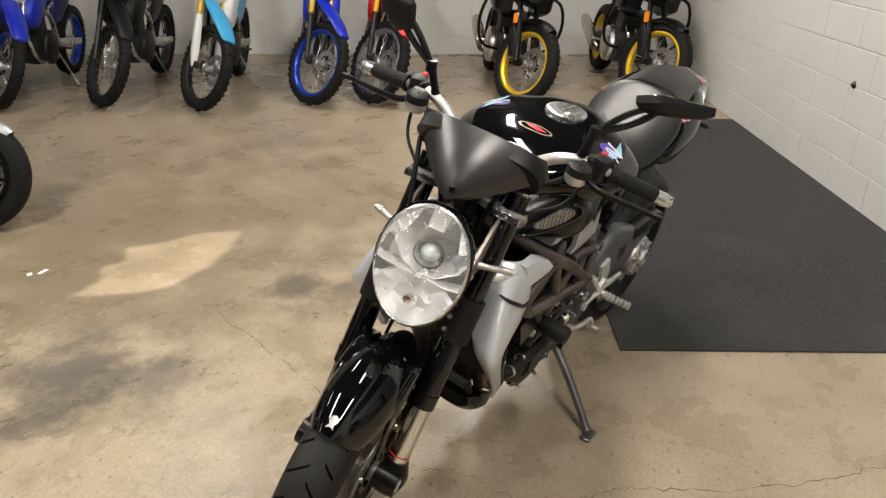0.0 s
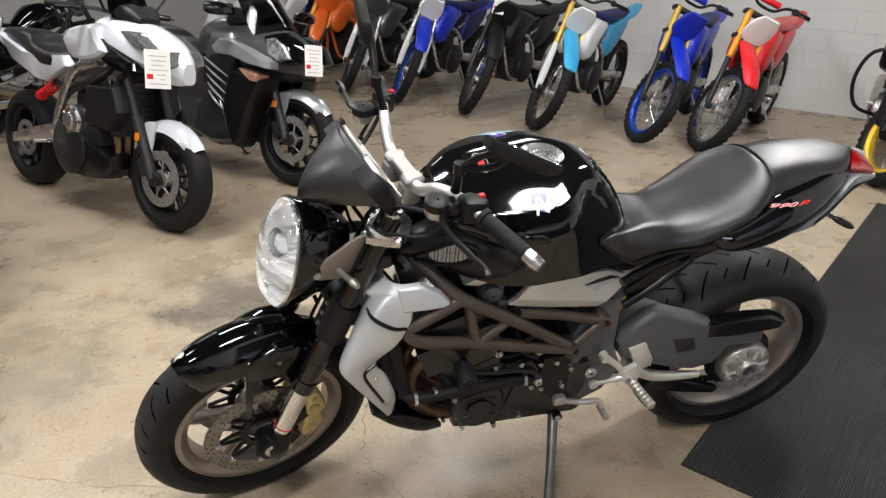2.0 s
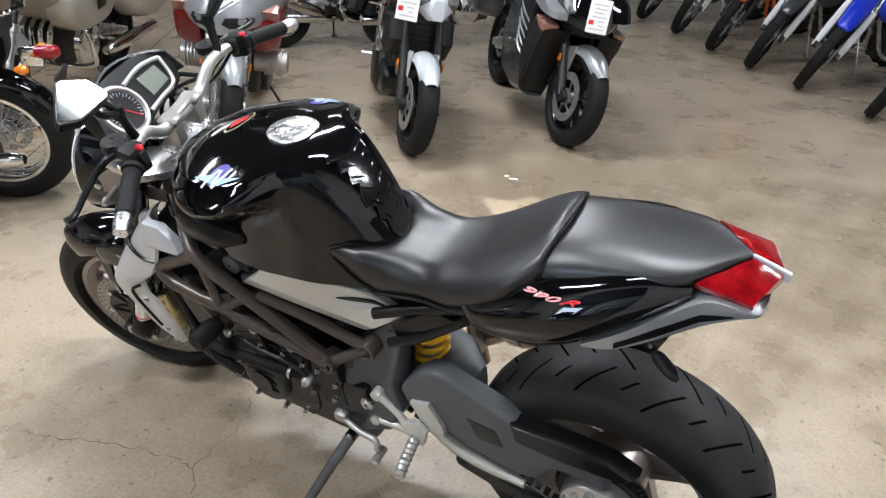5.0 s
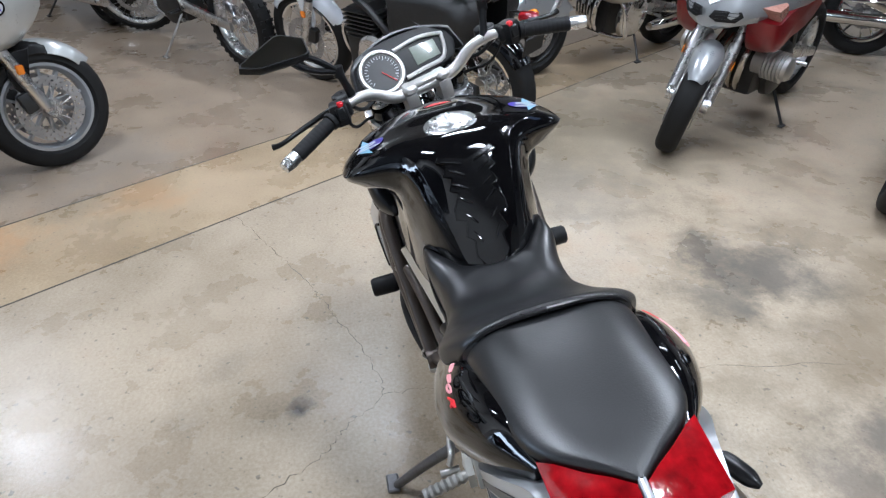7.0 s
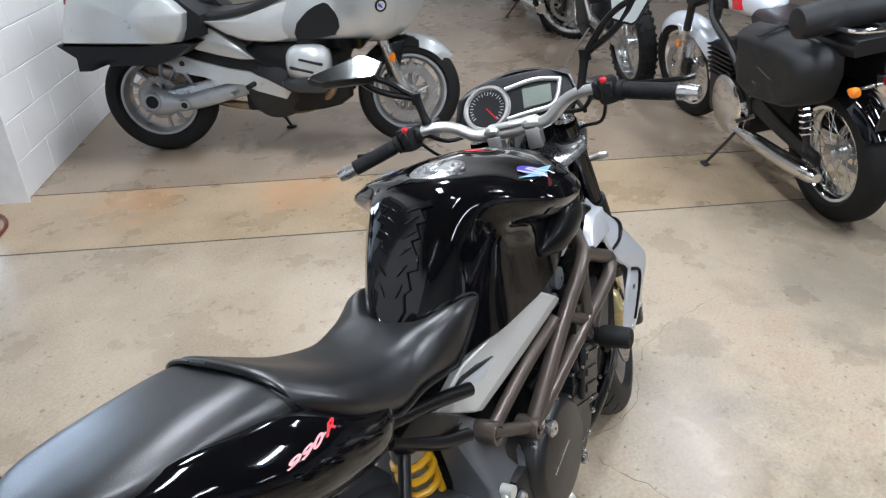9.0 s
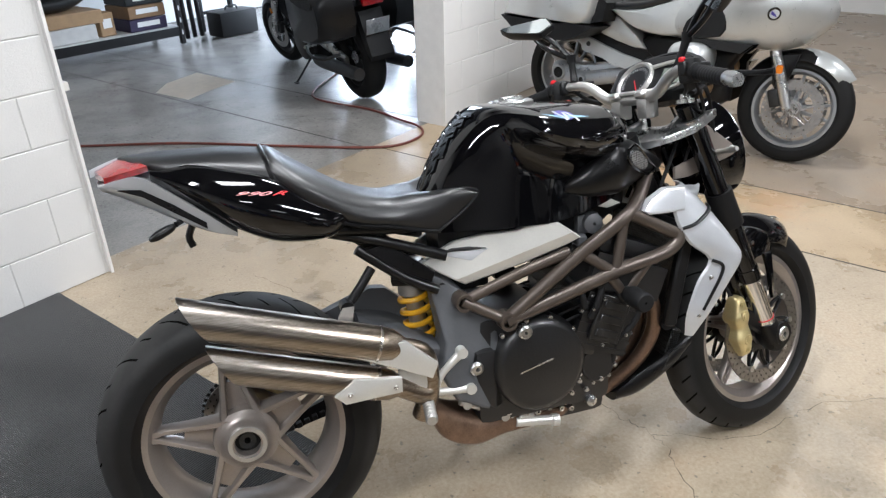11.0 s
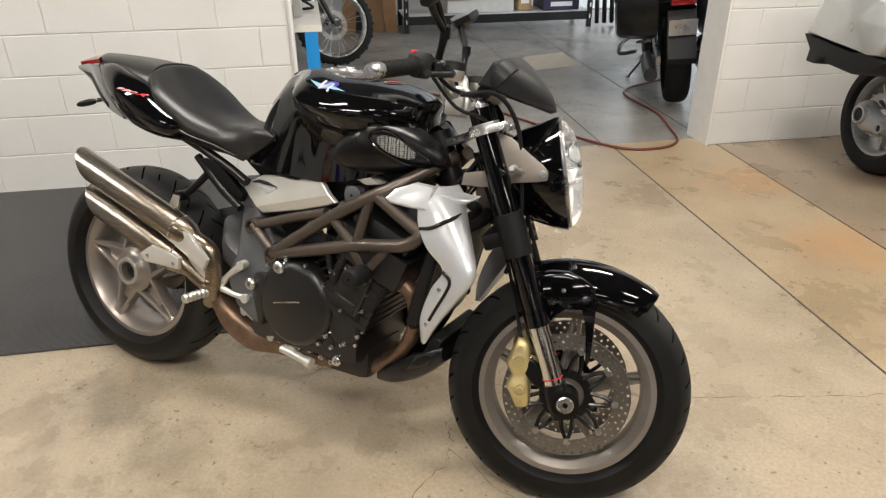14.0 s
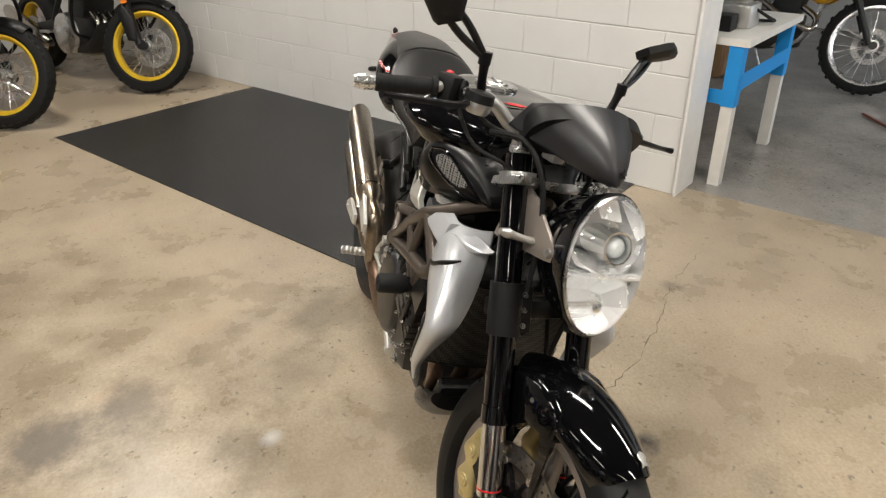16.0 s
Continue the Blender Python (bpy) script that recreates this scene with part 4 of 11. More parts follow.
def brushed_pipe():
    """Brushed steel that goes straw-brown towards the hot end."""
    m, nt, b = graph("silencer_steel")
    xyz = coords(nt)
    mp = nt.nodes.new("ShaderNodeMapping")
    mp.inputs["Scale"].default_value = (3, 160, 160)
    link(nt, xyz, mp.inputs[0])
    streak = noise_node(nt, mp.outputs[0], 2.0, 3.0)
    sep = nt.nodes.new("ShaderNodeSeparateXYZ")
    link(nt, xyz, sep.inputs[0])
    patch = noise_node(nt, xyz, 9.0, 4.0)
    warm = ramp_node(nt, math_node(nt, "ADD", sep.outputs[0], math_node(nt, "MULTIPLY", patch.outputs[0], 0.12)), ((0.1, (0.27, 0.24, 0.205)), (0.42, (0.25, 0.185, 0.115)))).outputs[0]
    link(nt, mix_node(nt, 0.4, warm, ramp_node(nt, streak.outputs[0], ((0.3, (0.14, 0.125, 0.105)), (0.7, (0.5, 0.46, 0.42)))).outputs[0]), b.inputs["Base Color"])
    b.inputs["Metallic"].default_value, b.inputs["Roughness"].default_value = 1.0, 0.28
    bump_node(nt, b, streak.outputs[0], 0.12, 0.001)
    return m


def clear_glass(name, color=(1, 1, 1), rough=0.0, ior=1.35):
    m, nt, b = graph(name)
    b.inputs["Base Color"].default_value = (*color, 1)
    b.inputs["Transmission Weight"].default_value, b.inputs["Roughness"].default_value, b.inputs["IOR"].default_value = 1.0, rough, ior
    return m


TREAD = tread_material()
GRILLE = mesh_grille("intake_mesh", (0.42, 0.42, 0.42), 0.0055)
CORE = mesh_grille("radiator_core", (0.05, 0.05, 0.05), 0.006)
SILENCER = brushed_pipe()
LENS_GLASS = clear_glass("headlamp_glass")
REFLECTOR = plain("lamp_reflector", (0.95, 0.96, 0.97), 0.26, 0.68, vary=0.08, scale=30, bump=0.35, fine=70.0)
MATTE_SCREEN = plain("matte_black_screen", (0.012, 0.012, 0.0145), 0.38, gloss=0.8, vary=0.15, bump=0.04)
BLUE_DECAL = plain("blue_decal", (0.05, 0.035, 0.26), 0.3)
CYAN_DECAL = plain("pale_blue_decal", (0.2, 0.38, 0.52), 0.3)
WHITE_DECAL = plain("white_decal", (0.5, 0.52, 0.55), 0.35)
RED_DECAL = plain("red_decal", (0.6, 0.012, 0.02), 0.35)
YELLOW_SPRING = plain("yellow_spring", (0.78, 0.42, 0.01), 0.35, coat=0.4)
LCD = plain("lcd_glass", (0.2, 0.225, 0.19), 0.25, coat=1.0, vary=0.1)
DIAL = plain("dial_face", (0.012, 0.012, 0.013), 0.3, coat=0.6)
STAND_STEEL = plain("grey_steel", (0.16, 0.16, 0.165), 0.38, 0.8, vary=0.3)
BRACKET = plain("bronze_bracket", (0.26, 0.225, 0.2), 0.4, 0.5, vary=0.1)
DISC_STEEL = plain("disc_steel", (0.3, 0.285, 0.27), 0.3, 0.95, vary=0.15, scale=30)
ALU_MATTE = plain("cast_aluminium", (0.55, 0.54, 0.52), 0.42, 0.9, bump=0.15)
HEAT_SHIELD = plain("pale_alloy_shield", (0.66, 0.65, 0.61), 0.4, 0.55, vary=0.06)
TAIL_SILVER = plain("satin_tail_silver", (0.4, 0.41, 0.42), 0.34, 0.5, coat=0.3, vary=0.05)
# Grey base colour dims the mirror's reflection, in place of darker surroundings
MIRROR_GLASS = plain("mirror_glass", (0.58, 0.62, 0.62), 0.05, 1.0, vary=0.02)

LEAN = 12.5
hero = thing("motorcycle", Matrix.Translation((0.74, -0.041, 0)) @ Matrix.Rotation(radians(1.2), 4, "Z") @ Matrix.Translation((-0.74, 0, 0)) @ Matrix.Rotation(radians(-LEAN), 4, "X"), "glossy black and silver naked motorcycle on its side stand", "motorcycle")
HEAD = (1.085, 0.94)
STEER = steer(HEAD, 15.0, 23.5)
AXLE_F, AXLE_R = Vector((1.43, 0, 0.3)), Vector((0, 0, 0.324))


def plate_round(bm, outline, y0, y1, bevel=0.004, m=None, seg=2):
    """A plate with a rounded outer rim, for outlines of any shape."""
    tmp = B()
    plate(tmp, outline, y0, y1)
    bmesh.ops.recalc_face_normals(tmp, faces=tmp.faces)
    far = [e for e in tmp.edges if all(abs(v.co.y - y1) < 1e-6 for v in e.verts)]
    bmesh.ops.bevel(tmp, geom=far, offset=bevel, segments=seg, affect="EDGES", profile=0.6)
    if m is not None:
        tmp.transform(m)
    me = bpy.data.meshes.new("tmp")
    tmp.to_mesh(me)
    tmp.free()
    bm.from_mesh(me)
    bpy.data.meshes.remove(me)
    return bm


def half_loft(bm, stations, steps=4, cross=3):
    """A body symmetric about y = 0. Stations: x and half a cross-section of (y, z), from the top middle to the bottom."""
    rows = curve_points([[x] + [c for p in half for c in p] for x, half in stations], steps)
    rings = []
    for row in rows:
        half = [(row[1 + 2 * i], row[2 + 2 * i]) for i in range((len(row) - 1) // 2)]
        fine = curve_points(half, cross)
        ring = [bm.verts.new((row[0], y, z)) for y, z in fine]
        ring += [bm.verts.new((row[0], -y, z)) for y, z in fine[::-1] if y > 1e-4]
        rings.append(ring)
    skin(bm, rings)
    return bm


def bolt(bm, c, r=0.007, h=0.006, axis=(0, 1, 0)):
    d = Vector(axis).normalized()
    cyl(bm, Vector(c), Vector(c) + d * h, r, r * 0.9, 10)
    cyl(bm, Vector(c) + d * h, Vector(c) + d * h * 1.3, r * 0.5, r * 0.45, 6)
    return bm


BOLTS = {}


def bolts(name, places, axis, r=0.006, h=0.006, at=None, material=None):
    """Bolt heads, each an object of its own on a shared mesh."""
    key = (r, h)
    if key not in BOLTS:
        BOLTS[key] = finish(bolt(B(), (0, 0, 0), r, h, (0, 0, 1)), "bolt")
        BOLTS[key].materials.append(ALU)
    q = Vector(axis).normalized().to_track_quat("Z", "Y").to_matrix().to_4x4()
    for p in places:
        ob = new(name, BOLTS[key])
        ob.parent = hero
        ob.matrix_basis = (at if at is not None else Matrix()) @ Matrix.Translation(p) @ q


# wheels
def star_spokes(hub, rim, y_hub, y_rim, tilt, wide=0.016, thick=0.02, spread=34):
    """Five arms, each of two straight ribs that meet at the rim, with a sunk web between them."""
    bm = B()
    for i in range(5):
        a = radians(tilt + 72 * i)
        edge = []
        for s in (-1, 1):
            p0 = Vector((hub * math.cos(a + s * radians(spread)), y_hub, hub * math.sin(a + s * radians(spread))))
            p1 = Vector((rim * math.cos(a + s * 0.03), y_rim, rim * math.sin(a + s * 0.03)))
            side = (p1 - p0).cross(Vector((0, 1, 0))).normalized()
            rings = []
            for t, w, h in ((-0.12, wide * 1.5, thick * 1.2), (0.12, wide * 1.15, thick), (0.5, wide * 0.85, thick * 0.85), (0.88, wide * 0.9, thick * 0.8), (1.04, wide * 1.7, thick)):
                c = p0.lerp(p1, t)
                rings.append([bm.verts.new(c + side * p + Vector((0, q, 0))) for p, q in ((-w * 0.5, -h * 0.7), (-w * 0.28, -h), (w * 0.28, -h), (w * 0.5, -h * 0.7), (w * 0.5, h * 0.8), (-w * 0.5, h * 0.8))])
            skin(bm, rings)
            edge.append((p0, p1))
        web = [[e[0].lerp(e[1], t) for e in edge] for t in (-0.1, 0.25, 0.55)]
        lo = [[bm.verts.new(p + Vector((0, -thick * 0.1, 0))) for p in r] for r in web]
        hi = [[bm.verts.new(p + Vector((0, thick * 0.6, 0))) for p in r] for r in web]
        skin(bm, [[l[0], l[1], h[1], h[0]] for l, h in zip(lo, hi)])
    return bm


def hero_wheel(name, c, radius, width, rim, m, front):
    hold = new(name)
    hold.parent, hold.empty_display_size = hero, 0.05
    hold.matrix_basis = (m if m is not None else Matrix()) @ Matrix.Translation(c)
    part("tyre", tyre_mesh(radius, width, rim, 96, 1.3 if front else 1.12), TREAD, hold, "worn black road tyre")
    part("rim", rim_mesh(rim, width * 0.7, 0.034, 96), WHEEL_BRONZE, hold)
    if front:
        sp = star_spokes(0.045, rim - 0.022, 0.0, 0.0, 18, 0.013, 0.014, 22)
        hub = cyl(cyl(B(), (0, -0.075, 0), (0, 0.075, 0), 0.026, n=24), (0, -0.045, 0), (0, 0.045, 0), 0.05, n=28)
    else:
        sp = star_spokes(0.068, rim - 0.022, -0.048, -0.036, 24, 0.017, 0.022, 34)
        hub = lathe(B(), [(0.03, -0.094), (0.044, -0.098), (0.049, -0.094), (0.052, -0.084), (0.062, -0.076), (0.074, -0.07), (0.077, -0.058), (0.077, 0.05), (0.03, 0.05)], 40)
    part("spokes", sp, WHEEL_BRONZE, hold, "five-pointed star of cast spokes")
    part("hub", hub, WHEEL_BRONZE, hold)
    if front:
        for s in (1, -1):
            d = disc_mesh(0.118, 0.157, 0.005, 84, 3, 0.4)
            bmesh.ops.translate(d, verts=d.verts, vec=(0, s * 0.066, 0))
            part("brake_disc", d, DISC_STEEL, hold, "drilled steel brake disc")
            c_ = lathe(B(), [(0.045, s * 0.055), (0.066, s * 0.057), (0.066, s * 0.063), (0.045, s * 0.065)], 32)
            part("disc_carrier", c_, BLACK_SATIN, hold)
            for i in range(9):
                a = 2 * math.pi * i / 9
                arm = tube(B(), [(r * math.cos(a + k), s * (0.0605 + 0.003 * (r > 0.1)), r * math.sin(a + k)) for r, k in ((0.06, -0.24), (0.092, -0.12), (0.116, 0.0), (0.092, 0.12), (0.06, 0.24))], 0.0055, 6, 3)
                part("carrier_arm", arm, BLACK_SATIN, hold)
                part("disc_bobbin", cyl(B(), (0.12 * math.cos(a), s * 0.06, 0.12 * math.sin(a)), (0.12 * math.cos(a), s * 0.0735, 0.12 * math.sin(a)), 0.0085, n=12), ALU, hold)
    else:
        nut = lathe(B(), [(0.008, -0.078), (0.02, -0.08), (0.027, -0.074), (0.031, -0.07), (0.031, -0.05), (0.008, -0.05)], 12)
        part("axle_nut", nut, DARK_METAL, hold, "dark axle nut in the hub")
        part("hub_ring", lathe(B(), [(0.034, -0.1), (0.043, -0.1), (0.045, -0.097), (0.043, -0.094), (0.034, -0.094)], 40), ALU_MATTE, hold)
        d = disc_mesh(0.062, 0.1, 0.005, 60, 3, 0.4)
        bmesh.ops.translate(d, verts=d.verts, vec=(0, 0.062, 0))
        part("brake_disc", d, DISC_STEEL, hold, "drilled steel brake disc")
        mk = B()
        for i, wdt in enumerate((0.9, 0.6, 0.7, 0.7, 0.6, 0.5, 0.6, 0.75)):
            a = radians(176 + i * 7.2)
            rot = Matrix.Rotation(-a, 4, "Y") @ Matrix.Translation((0.268, -0.083, 0)) @ Matrix.Rotation(radians(34), 4, "Z")
            box(mk, (0, 0, 0), (1, 1, 1), rot @ Matrix.Diagonal((0.026, 0.002, 0.022 * wdt, 1)))
        part("sidewall_marks", mk, BLACK_SATIN, hold)
    return hold


hero_wheel("front_wheel", AXLE_F, 0.306, 0.118, 0.221, STEER, True)
hero_wheel("rear_wheel", AXLE_R, 0.327, 0.19, 0.229, None, False)

# fork, clamps, front brakes
F_LOW, F_TOP = Vector((1.42, 0, 0.285)), Vector((1.138, 0, 0.945))
F_DIR = (F_TOP - F_LOW).normalized()


def on_fork(k, y=0.0, ahead=0.0):
    n = Vector((F_DIR.z, 0, -F_DIR.x))
    return F_LOW + (F_TOP - F_LOW) * k + n * ahead + Vector((0, y, 0))


for s in (1, -1):
    y = 0.104 * s
    part("fork_tube", cyl(cyl(cyl(B(), on_fork(0.29, y), on_fork(1.03, y), 0.0272, n=28), on_fork(0.29, y), on_fork(0.34, y), 0.0295, n=28), on_fork(0.42, y), on_fork(0.43, y), 0.028, n=28), BLACK_GLOSS, hero, "black upside-down fork tube", at=STEER)
    part("fork_slider", cyl(B(), on_fork(0.07, y), on_fork(0.3, y), 0.0245, n=28), CHROME, hero, "polished steel slider", at=STEER)
    part("fork_ring", cyl(B(), on_fork(0.102, y), on_fork(0.106, y), 0.0253, n=28), RED_DECAL, hero, at=STEER)
    foot = body(B(), [(0, 0, 0, 0.026, 0.03, 3), (0.04, 0, 0.005, 0.03, 0.036, 3.5), (0.085, 0, 0, 0.026, 0.026, 3)], 16, 3, Matrix.Translation(on_fork(-0.035, y)) @ F_DIR.to_track_quat("X", "Y").to_matrix().to_4x4())
    cyl(foot, Vector((1.43, y - 0.03 * s, 0.3)), Vector((1.43, y + 0.03 * s, 0.3)), 0.033, n=24)
    box(foot, Vector((1.36, y - 0.012 * s, 0.345)), (0.1, 0.02, 0.045), Matrix.Rotation(radians(35), 4, "Y"), bevel=0.006)
    part("fork_foot", foot, BLACK_SATIN, hero, at=STEER)
    ax = lathe(B(), [(0.007, y + 0.034 * s), (0.018, y + 0.034 * s), (0.021, y + 0.031 * s), (0.021, y + 0.024 * s), (0.007, y + 0.024 * s)], 18, "y", (1.43, 0, 0.3))
    part("axle_end", ax, ALU, hero, at=STEER)
    sl = cyl(B(), on_fork(0.535, y), on_fork(0.68, y), 0.0345, n=28)
    box(sl, on_fork(0.608, y - 0.03 * s, 0.012), (0.035, 0.035, 0.1), Matrix.Rotation(radians(-23), 4, "Y"), bevel=0.006)
    part("fork_sleeve", sl, BLACK_PLASTIC, hero, at=STEER)
    bolts("sleeve_bolt", [on_fork(k, y - 0.022 * s, 0.03) for k in (0.565, 0.608, 0.65)], (F_DIR.z, 0, -F_DIR.x), 0.006, 0.004, STEER)
    # caliper behind the leg
    cal = body(B(), [(-0.088, 0, 0, 0.01, 0.01, 3), (-0.078, 0, -0.004, 0.02, 0.018, 3.5), (-0.05, 0, 0, 0.026, 0.026, 3.5), (-0.03, 0, 0.004, 0.03, 0.03, 3.5), (-0.006, 0, 0, 0.025, 0.023, 3.5), (0.006, 0, 0, 0.025, 0.023, 3.5), (0.03, 0, 0.004, 0.03, 0.03, 3.5), (0.05, 0, 0, 0.026, 0.026, 3.5), (0.078, 0, -0.004, 0.02, 0.018, 3.5), (0.088, 0, -0.002, 0.01, 0.01, 3)], 20, 4,
               Matrix.Translation((1.312, 0.078 * s, 0.342)) @ Matrix.Rotation(radians(-97), 4, "Y"))
    for k in (-0.035, 0.035):
        c0 = Vector((1.312 - k * 0.12, 0, 0.342 + k))
        lathe(cal, [(0.001, 0.111 * s), (0.008, 0.111 * s), (0.009, 0.109 * s), (0.014, 0.109 * s), (0.016, 0.105 * s), (0.016, 0.08 * s)], 18, "y", c0, closed=False)
    cyl(cal, (1.36, 0.08 * s, 0.375), (1.31, 0.08 * s, 0.39), 0.009, n=10)
    for k in (-0.066, 0.066):
        bolt(cal, (1.312 - k * 0.12, 0.096 * s, 0.342 + k), 0.008, 0.007, (0, s, 0))
    part("brake_caliper", cal, GOLD_CALIPER, hero, "gold four-piston brake caliper", at=STEER)
    tb = tube(B(), [(1.315, 0.085 * s, 0.395), (1.29, 0.06 * s, 0.46), (1.25, 0.05 * s, 0.58), (1.19, 0.04 * s, 0.72), (1.12, 0.03 * s, 0.86)], 0.0045, 8, 5)
    part("brake_hose", tb, RUBBER, hero, at=STEER)
    # headlamp bracket: a triangular plate ahead of the leg and an arm behind it
    br = plate_round(B(), [(1.178, 0.918), (1.212, 0.908), (1.3, 0.85), (1.314, 0.836), (1.308, 0.82), (1.29, 0.815), (1.205, 0.8)], 0.088 * s, 0.096 * s, 0.003)
    part("lamp_bracket", br, BRACKET, hero, at=STEER)
    part("bracket_arm", plate_round(B(), [(1.105, 0.782), (1.108, 0.812), (1.2, 0.832), (1.21, 0.79), (1.15, 0.782)], 0.07 * s, 0.078 * s, 0.003), BRACKET, hero, at=STEER)
    part("bracket_bolt", bolt(B(), (1.296, 0.096 * s, 0.834), 0.009, 0.006, (0, s, 0)), ALU, hero, at=STEER)
    # cut-off turn signal stub on the bracket
    wk = tube(B(), [(1.245, 0.09 * s, 0.832), (1.24, 0.118 * s, 0.835), (1.232, 0.15 * s, 0.84)], [0.0085, 0.007, 0.0085], 10, 3)
    cyl(wk, (1.232, 0.15 * s, 0.84), (1.228, 0.168 * s, 0.842), 0.0105, 0.006, 12)
    part("winker", wk, ALU_MATTE, hero, "short alloy turn signal stub", at=STEER)

tc = plate_round(B(), [(1.2, -0.135), (1.185, -0.14), (1.12, -0.14), (1.08, -0.1), (1.05, -0.045), (1.045, 0.045), (1.08, 0.1), (1.12, 0.14), (1.185, 0.14), (1.2, 0.135), (1.175, 0.07), (1.13, 0.03), (1.13, -0.03), (1.175, -0.07)], 0.0, 0.018, 0.004,
                 Matrix.Translation((0, 0, 0.907)) @ Matrix(((1, 0, 0, 0), (0, 0, 1, 0), (0.42, 1, 0, -0.482), (0, 0, 0, 1))))
for s in (1, -1):
    cyl(tc, on_fork(0.945, 0.104 * s), on_fork(0.98, 0.104 * s), 0.037, n=28)
    bolt(tc, on_fork(0.962, 0.104 * s, 0.036), 0.006, 0.008, (1, 0, -0.3))
part("top_clamp", tc, ALU, hero, "polished alloy top fork clamp", at=STEER)
for s in (1, -1):
    caps = B()
    lathe(caps, [(0.003, 0.022), (0.012, 0.022), (0.014, 0.012), (0.022, 0.01), (0.023, 0.0), (0.003, 0.0)], 20, "z", on_fork(1.035, 0.104 * s))
    part("fork_cap", caps, ALU, hero, at=STEER)
lc = box(B(), on_fork(0.6, 0, -0.045), (0.07, 0.2, 0.04), Matrix.Rotation(radians(-23), 4, "Y"), bevel=0.01)
cyl(lc, (1.09, 0, 0.74), (1.02, 0, 0.9), 0.03, n=20)
part("lower_clamp", lc, BLACK_SATIN, hero, at=STEER)

# front mudguard
fg = arc_shell(B(), AXLE_F, 0.333, 56, 121, 0.16, 0.058, 0.004, 32, 0.66, 17)
part("front_fender", fg, BLACK_GLOSS, hero, "glossy black front mudguard", at=STEER)
for s in (1, -1):
    sd = slab(B(), [(1.46, 0.585), (1.39, 0.61), (1.31, 0.59), (1.29, 0.53), (1.31, 0.44), (1.345, 0.4), (1.36, 0.47), (1.4, 0.52), (1.47, 0.53)], 0.05 * s, 0.082 * s, 0.86, 2)
    part("fender_side", sd, BLACK_GLOSS, hero, at=STEER)
    part("fender_stay", slab(B(), [(1.425, 0.56), (1.466, 0.56), (1.472, 0.46), (1.474, 0.4), (1.468, 0.385), (1.462, 0.4), (1.452, 0.47)], 0.07 * s, 0.08 * s, 0.9), BLACK_GLOSS, hero, at=STEER)
    part("fender_bolt", bolt(B(), (1.385, 0.076 * s, 0.565), 0.007, 0.006, (0, s, 0)), ALU, hero, at=STEER)
    part("fender_bolt", bolt(B(), (1.325, 0.078 * s, 0.46), 0.006, 0.006, (0, s, 0)), ALU, hero, at=STEER)
chip = plate_round(B(), [(0, -0.012), (0.01, -0.015), (0.022, -0.008), (0.036, -0.014), (0.03, 0), (0.036, 0.014), (0.022, 0.008), (0.01, 0.015), (0, 0.012), (-0.006, 0)], 0, 0.002, 0.0008)
part("fender_decal", chip, ALU_MATTE, hero, "small white decal on the mudguard's tip", at=STEER @ Matrix.Translation((1.586, 0, 0.599)) @ Matrix.Rotation(radians(27), 4, "Y") @ Matrix.Rotation(radians(90), 4, "X") @ Matrix.Diagonal((0.7, 1, 0.65, 1)))

# headlamp
LAMP = STEER @ Matrix.Translation((1.333, 0.003, 0.834)) @ Matrix.Rotation(radians(-14), 4, "Y")


def oval(bm, rows, n=40):
    """Rings about the lamp's axis: along, half width, half height, power."""
    rings = []
    for x, w, h, dz in rows:
        ring = []
        for k in range(n):
            t = 2 * math.pi * k / n
            c, s_ = math.cos(t), math.sin(t)
            egg = 1 + 0.03 * s_
            ring.append(bm.verts.new((x, 0.97 * w * c * egg, 0.9 * (dz + h * s_))))
        rings.append(ring)
    return rings


bm = B()
skin(bm, oval(bm, [(-0.13, 0.03, 0.05, 0.02), (-0.12, 0.06, 0.09, 0.015), (-0.08, 0.085, 0.125, 0.008), (-0.03, 0.101, 0.145, 0.0), (0.004, 0.108, 0.156, 0), (0.01, 0.108, 0.156, 0), (0.012, 0.1, 0.147, 0), (0.0, 0.098, 0.145, 0)]), cap=False)
part("lamp_shell", bm, BLACK_GLOSS, hero, "glossy black oval headlamp shell", at=LAMP)
bm = B()
skin(bm, oval(bm, [(0.006, 0.1, 0.147, 0), (0.016, 0.104, 0.151, 0), (0.02, 0.1, 0.147, 0), (0.014, 0.096, 0.142, 0)]), cap=False)
part("lamp_ring", bm, ALU, hero, at=LAMP)
bm = B()
rings = oval(bm, [(-0.05, 0.03, 0.045, 0), (-0.045, 0.06, 0.09, 0), (-0.02, 0.085, 0.127, 0), (0.01, 0.099, 0.146, 0)], 18)
skin(bm, rings, cap=False)
bm.faces.new(rings[0])
# an upper bowl open to the sides, a lower bowl of flat facets, and a shelf between them
lathe(bm, [(0.03, -0.034), (0.046, -0.02), (0.06, -0.002), (0.063, -0.005), (0.046, -0.036)], 11, "x", (-0.012, 0.004, 0.046))
lathe(bm, [(0.016, -0.046), (0.036, -0.03), (0.062, -0.006), (0.065, -0.01), (0.03, -0.052)], 9, "x", (-0.012, 0.0, -0.066))
box(bm, (-0.022, 0, -0.014), (0.03, 0.15, 0.004), Matrix.Rotation(radians(12), 4, "Y"))
for k in (-1, 0, 1):
    box(bm, (-0.02, 0.05 * k, 0.1 - 0.025 * abs(k)), (0.004, 0.028, 0.05), Matrix.Rotation(radians(30 * k), 4, "X") @ Matrix.Rotation(radians(-20), 4, "Y"))
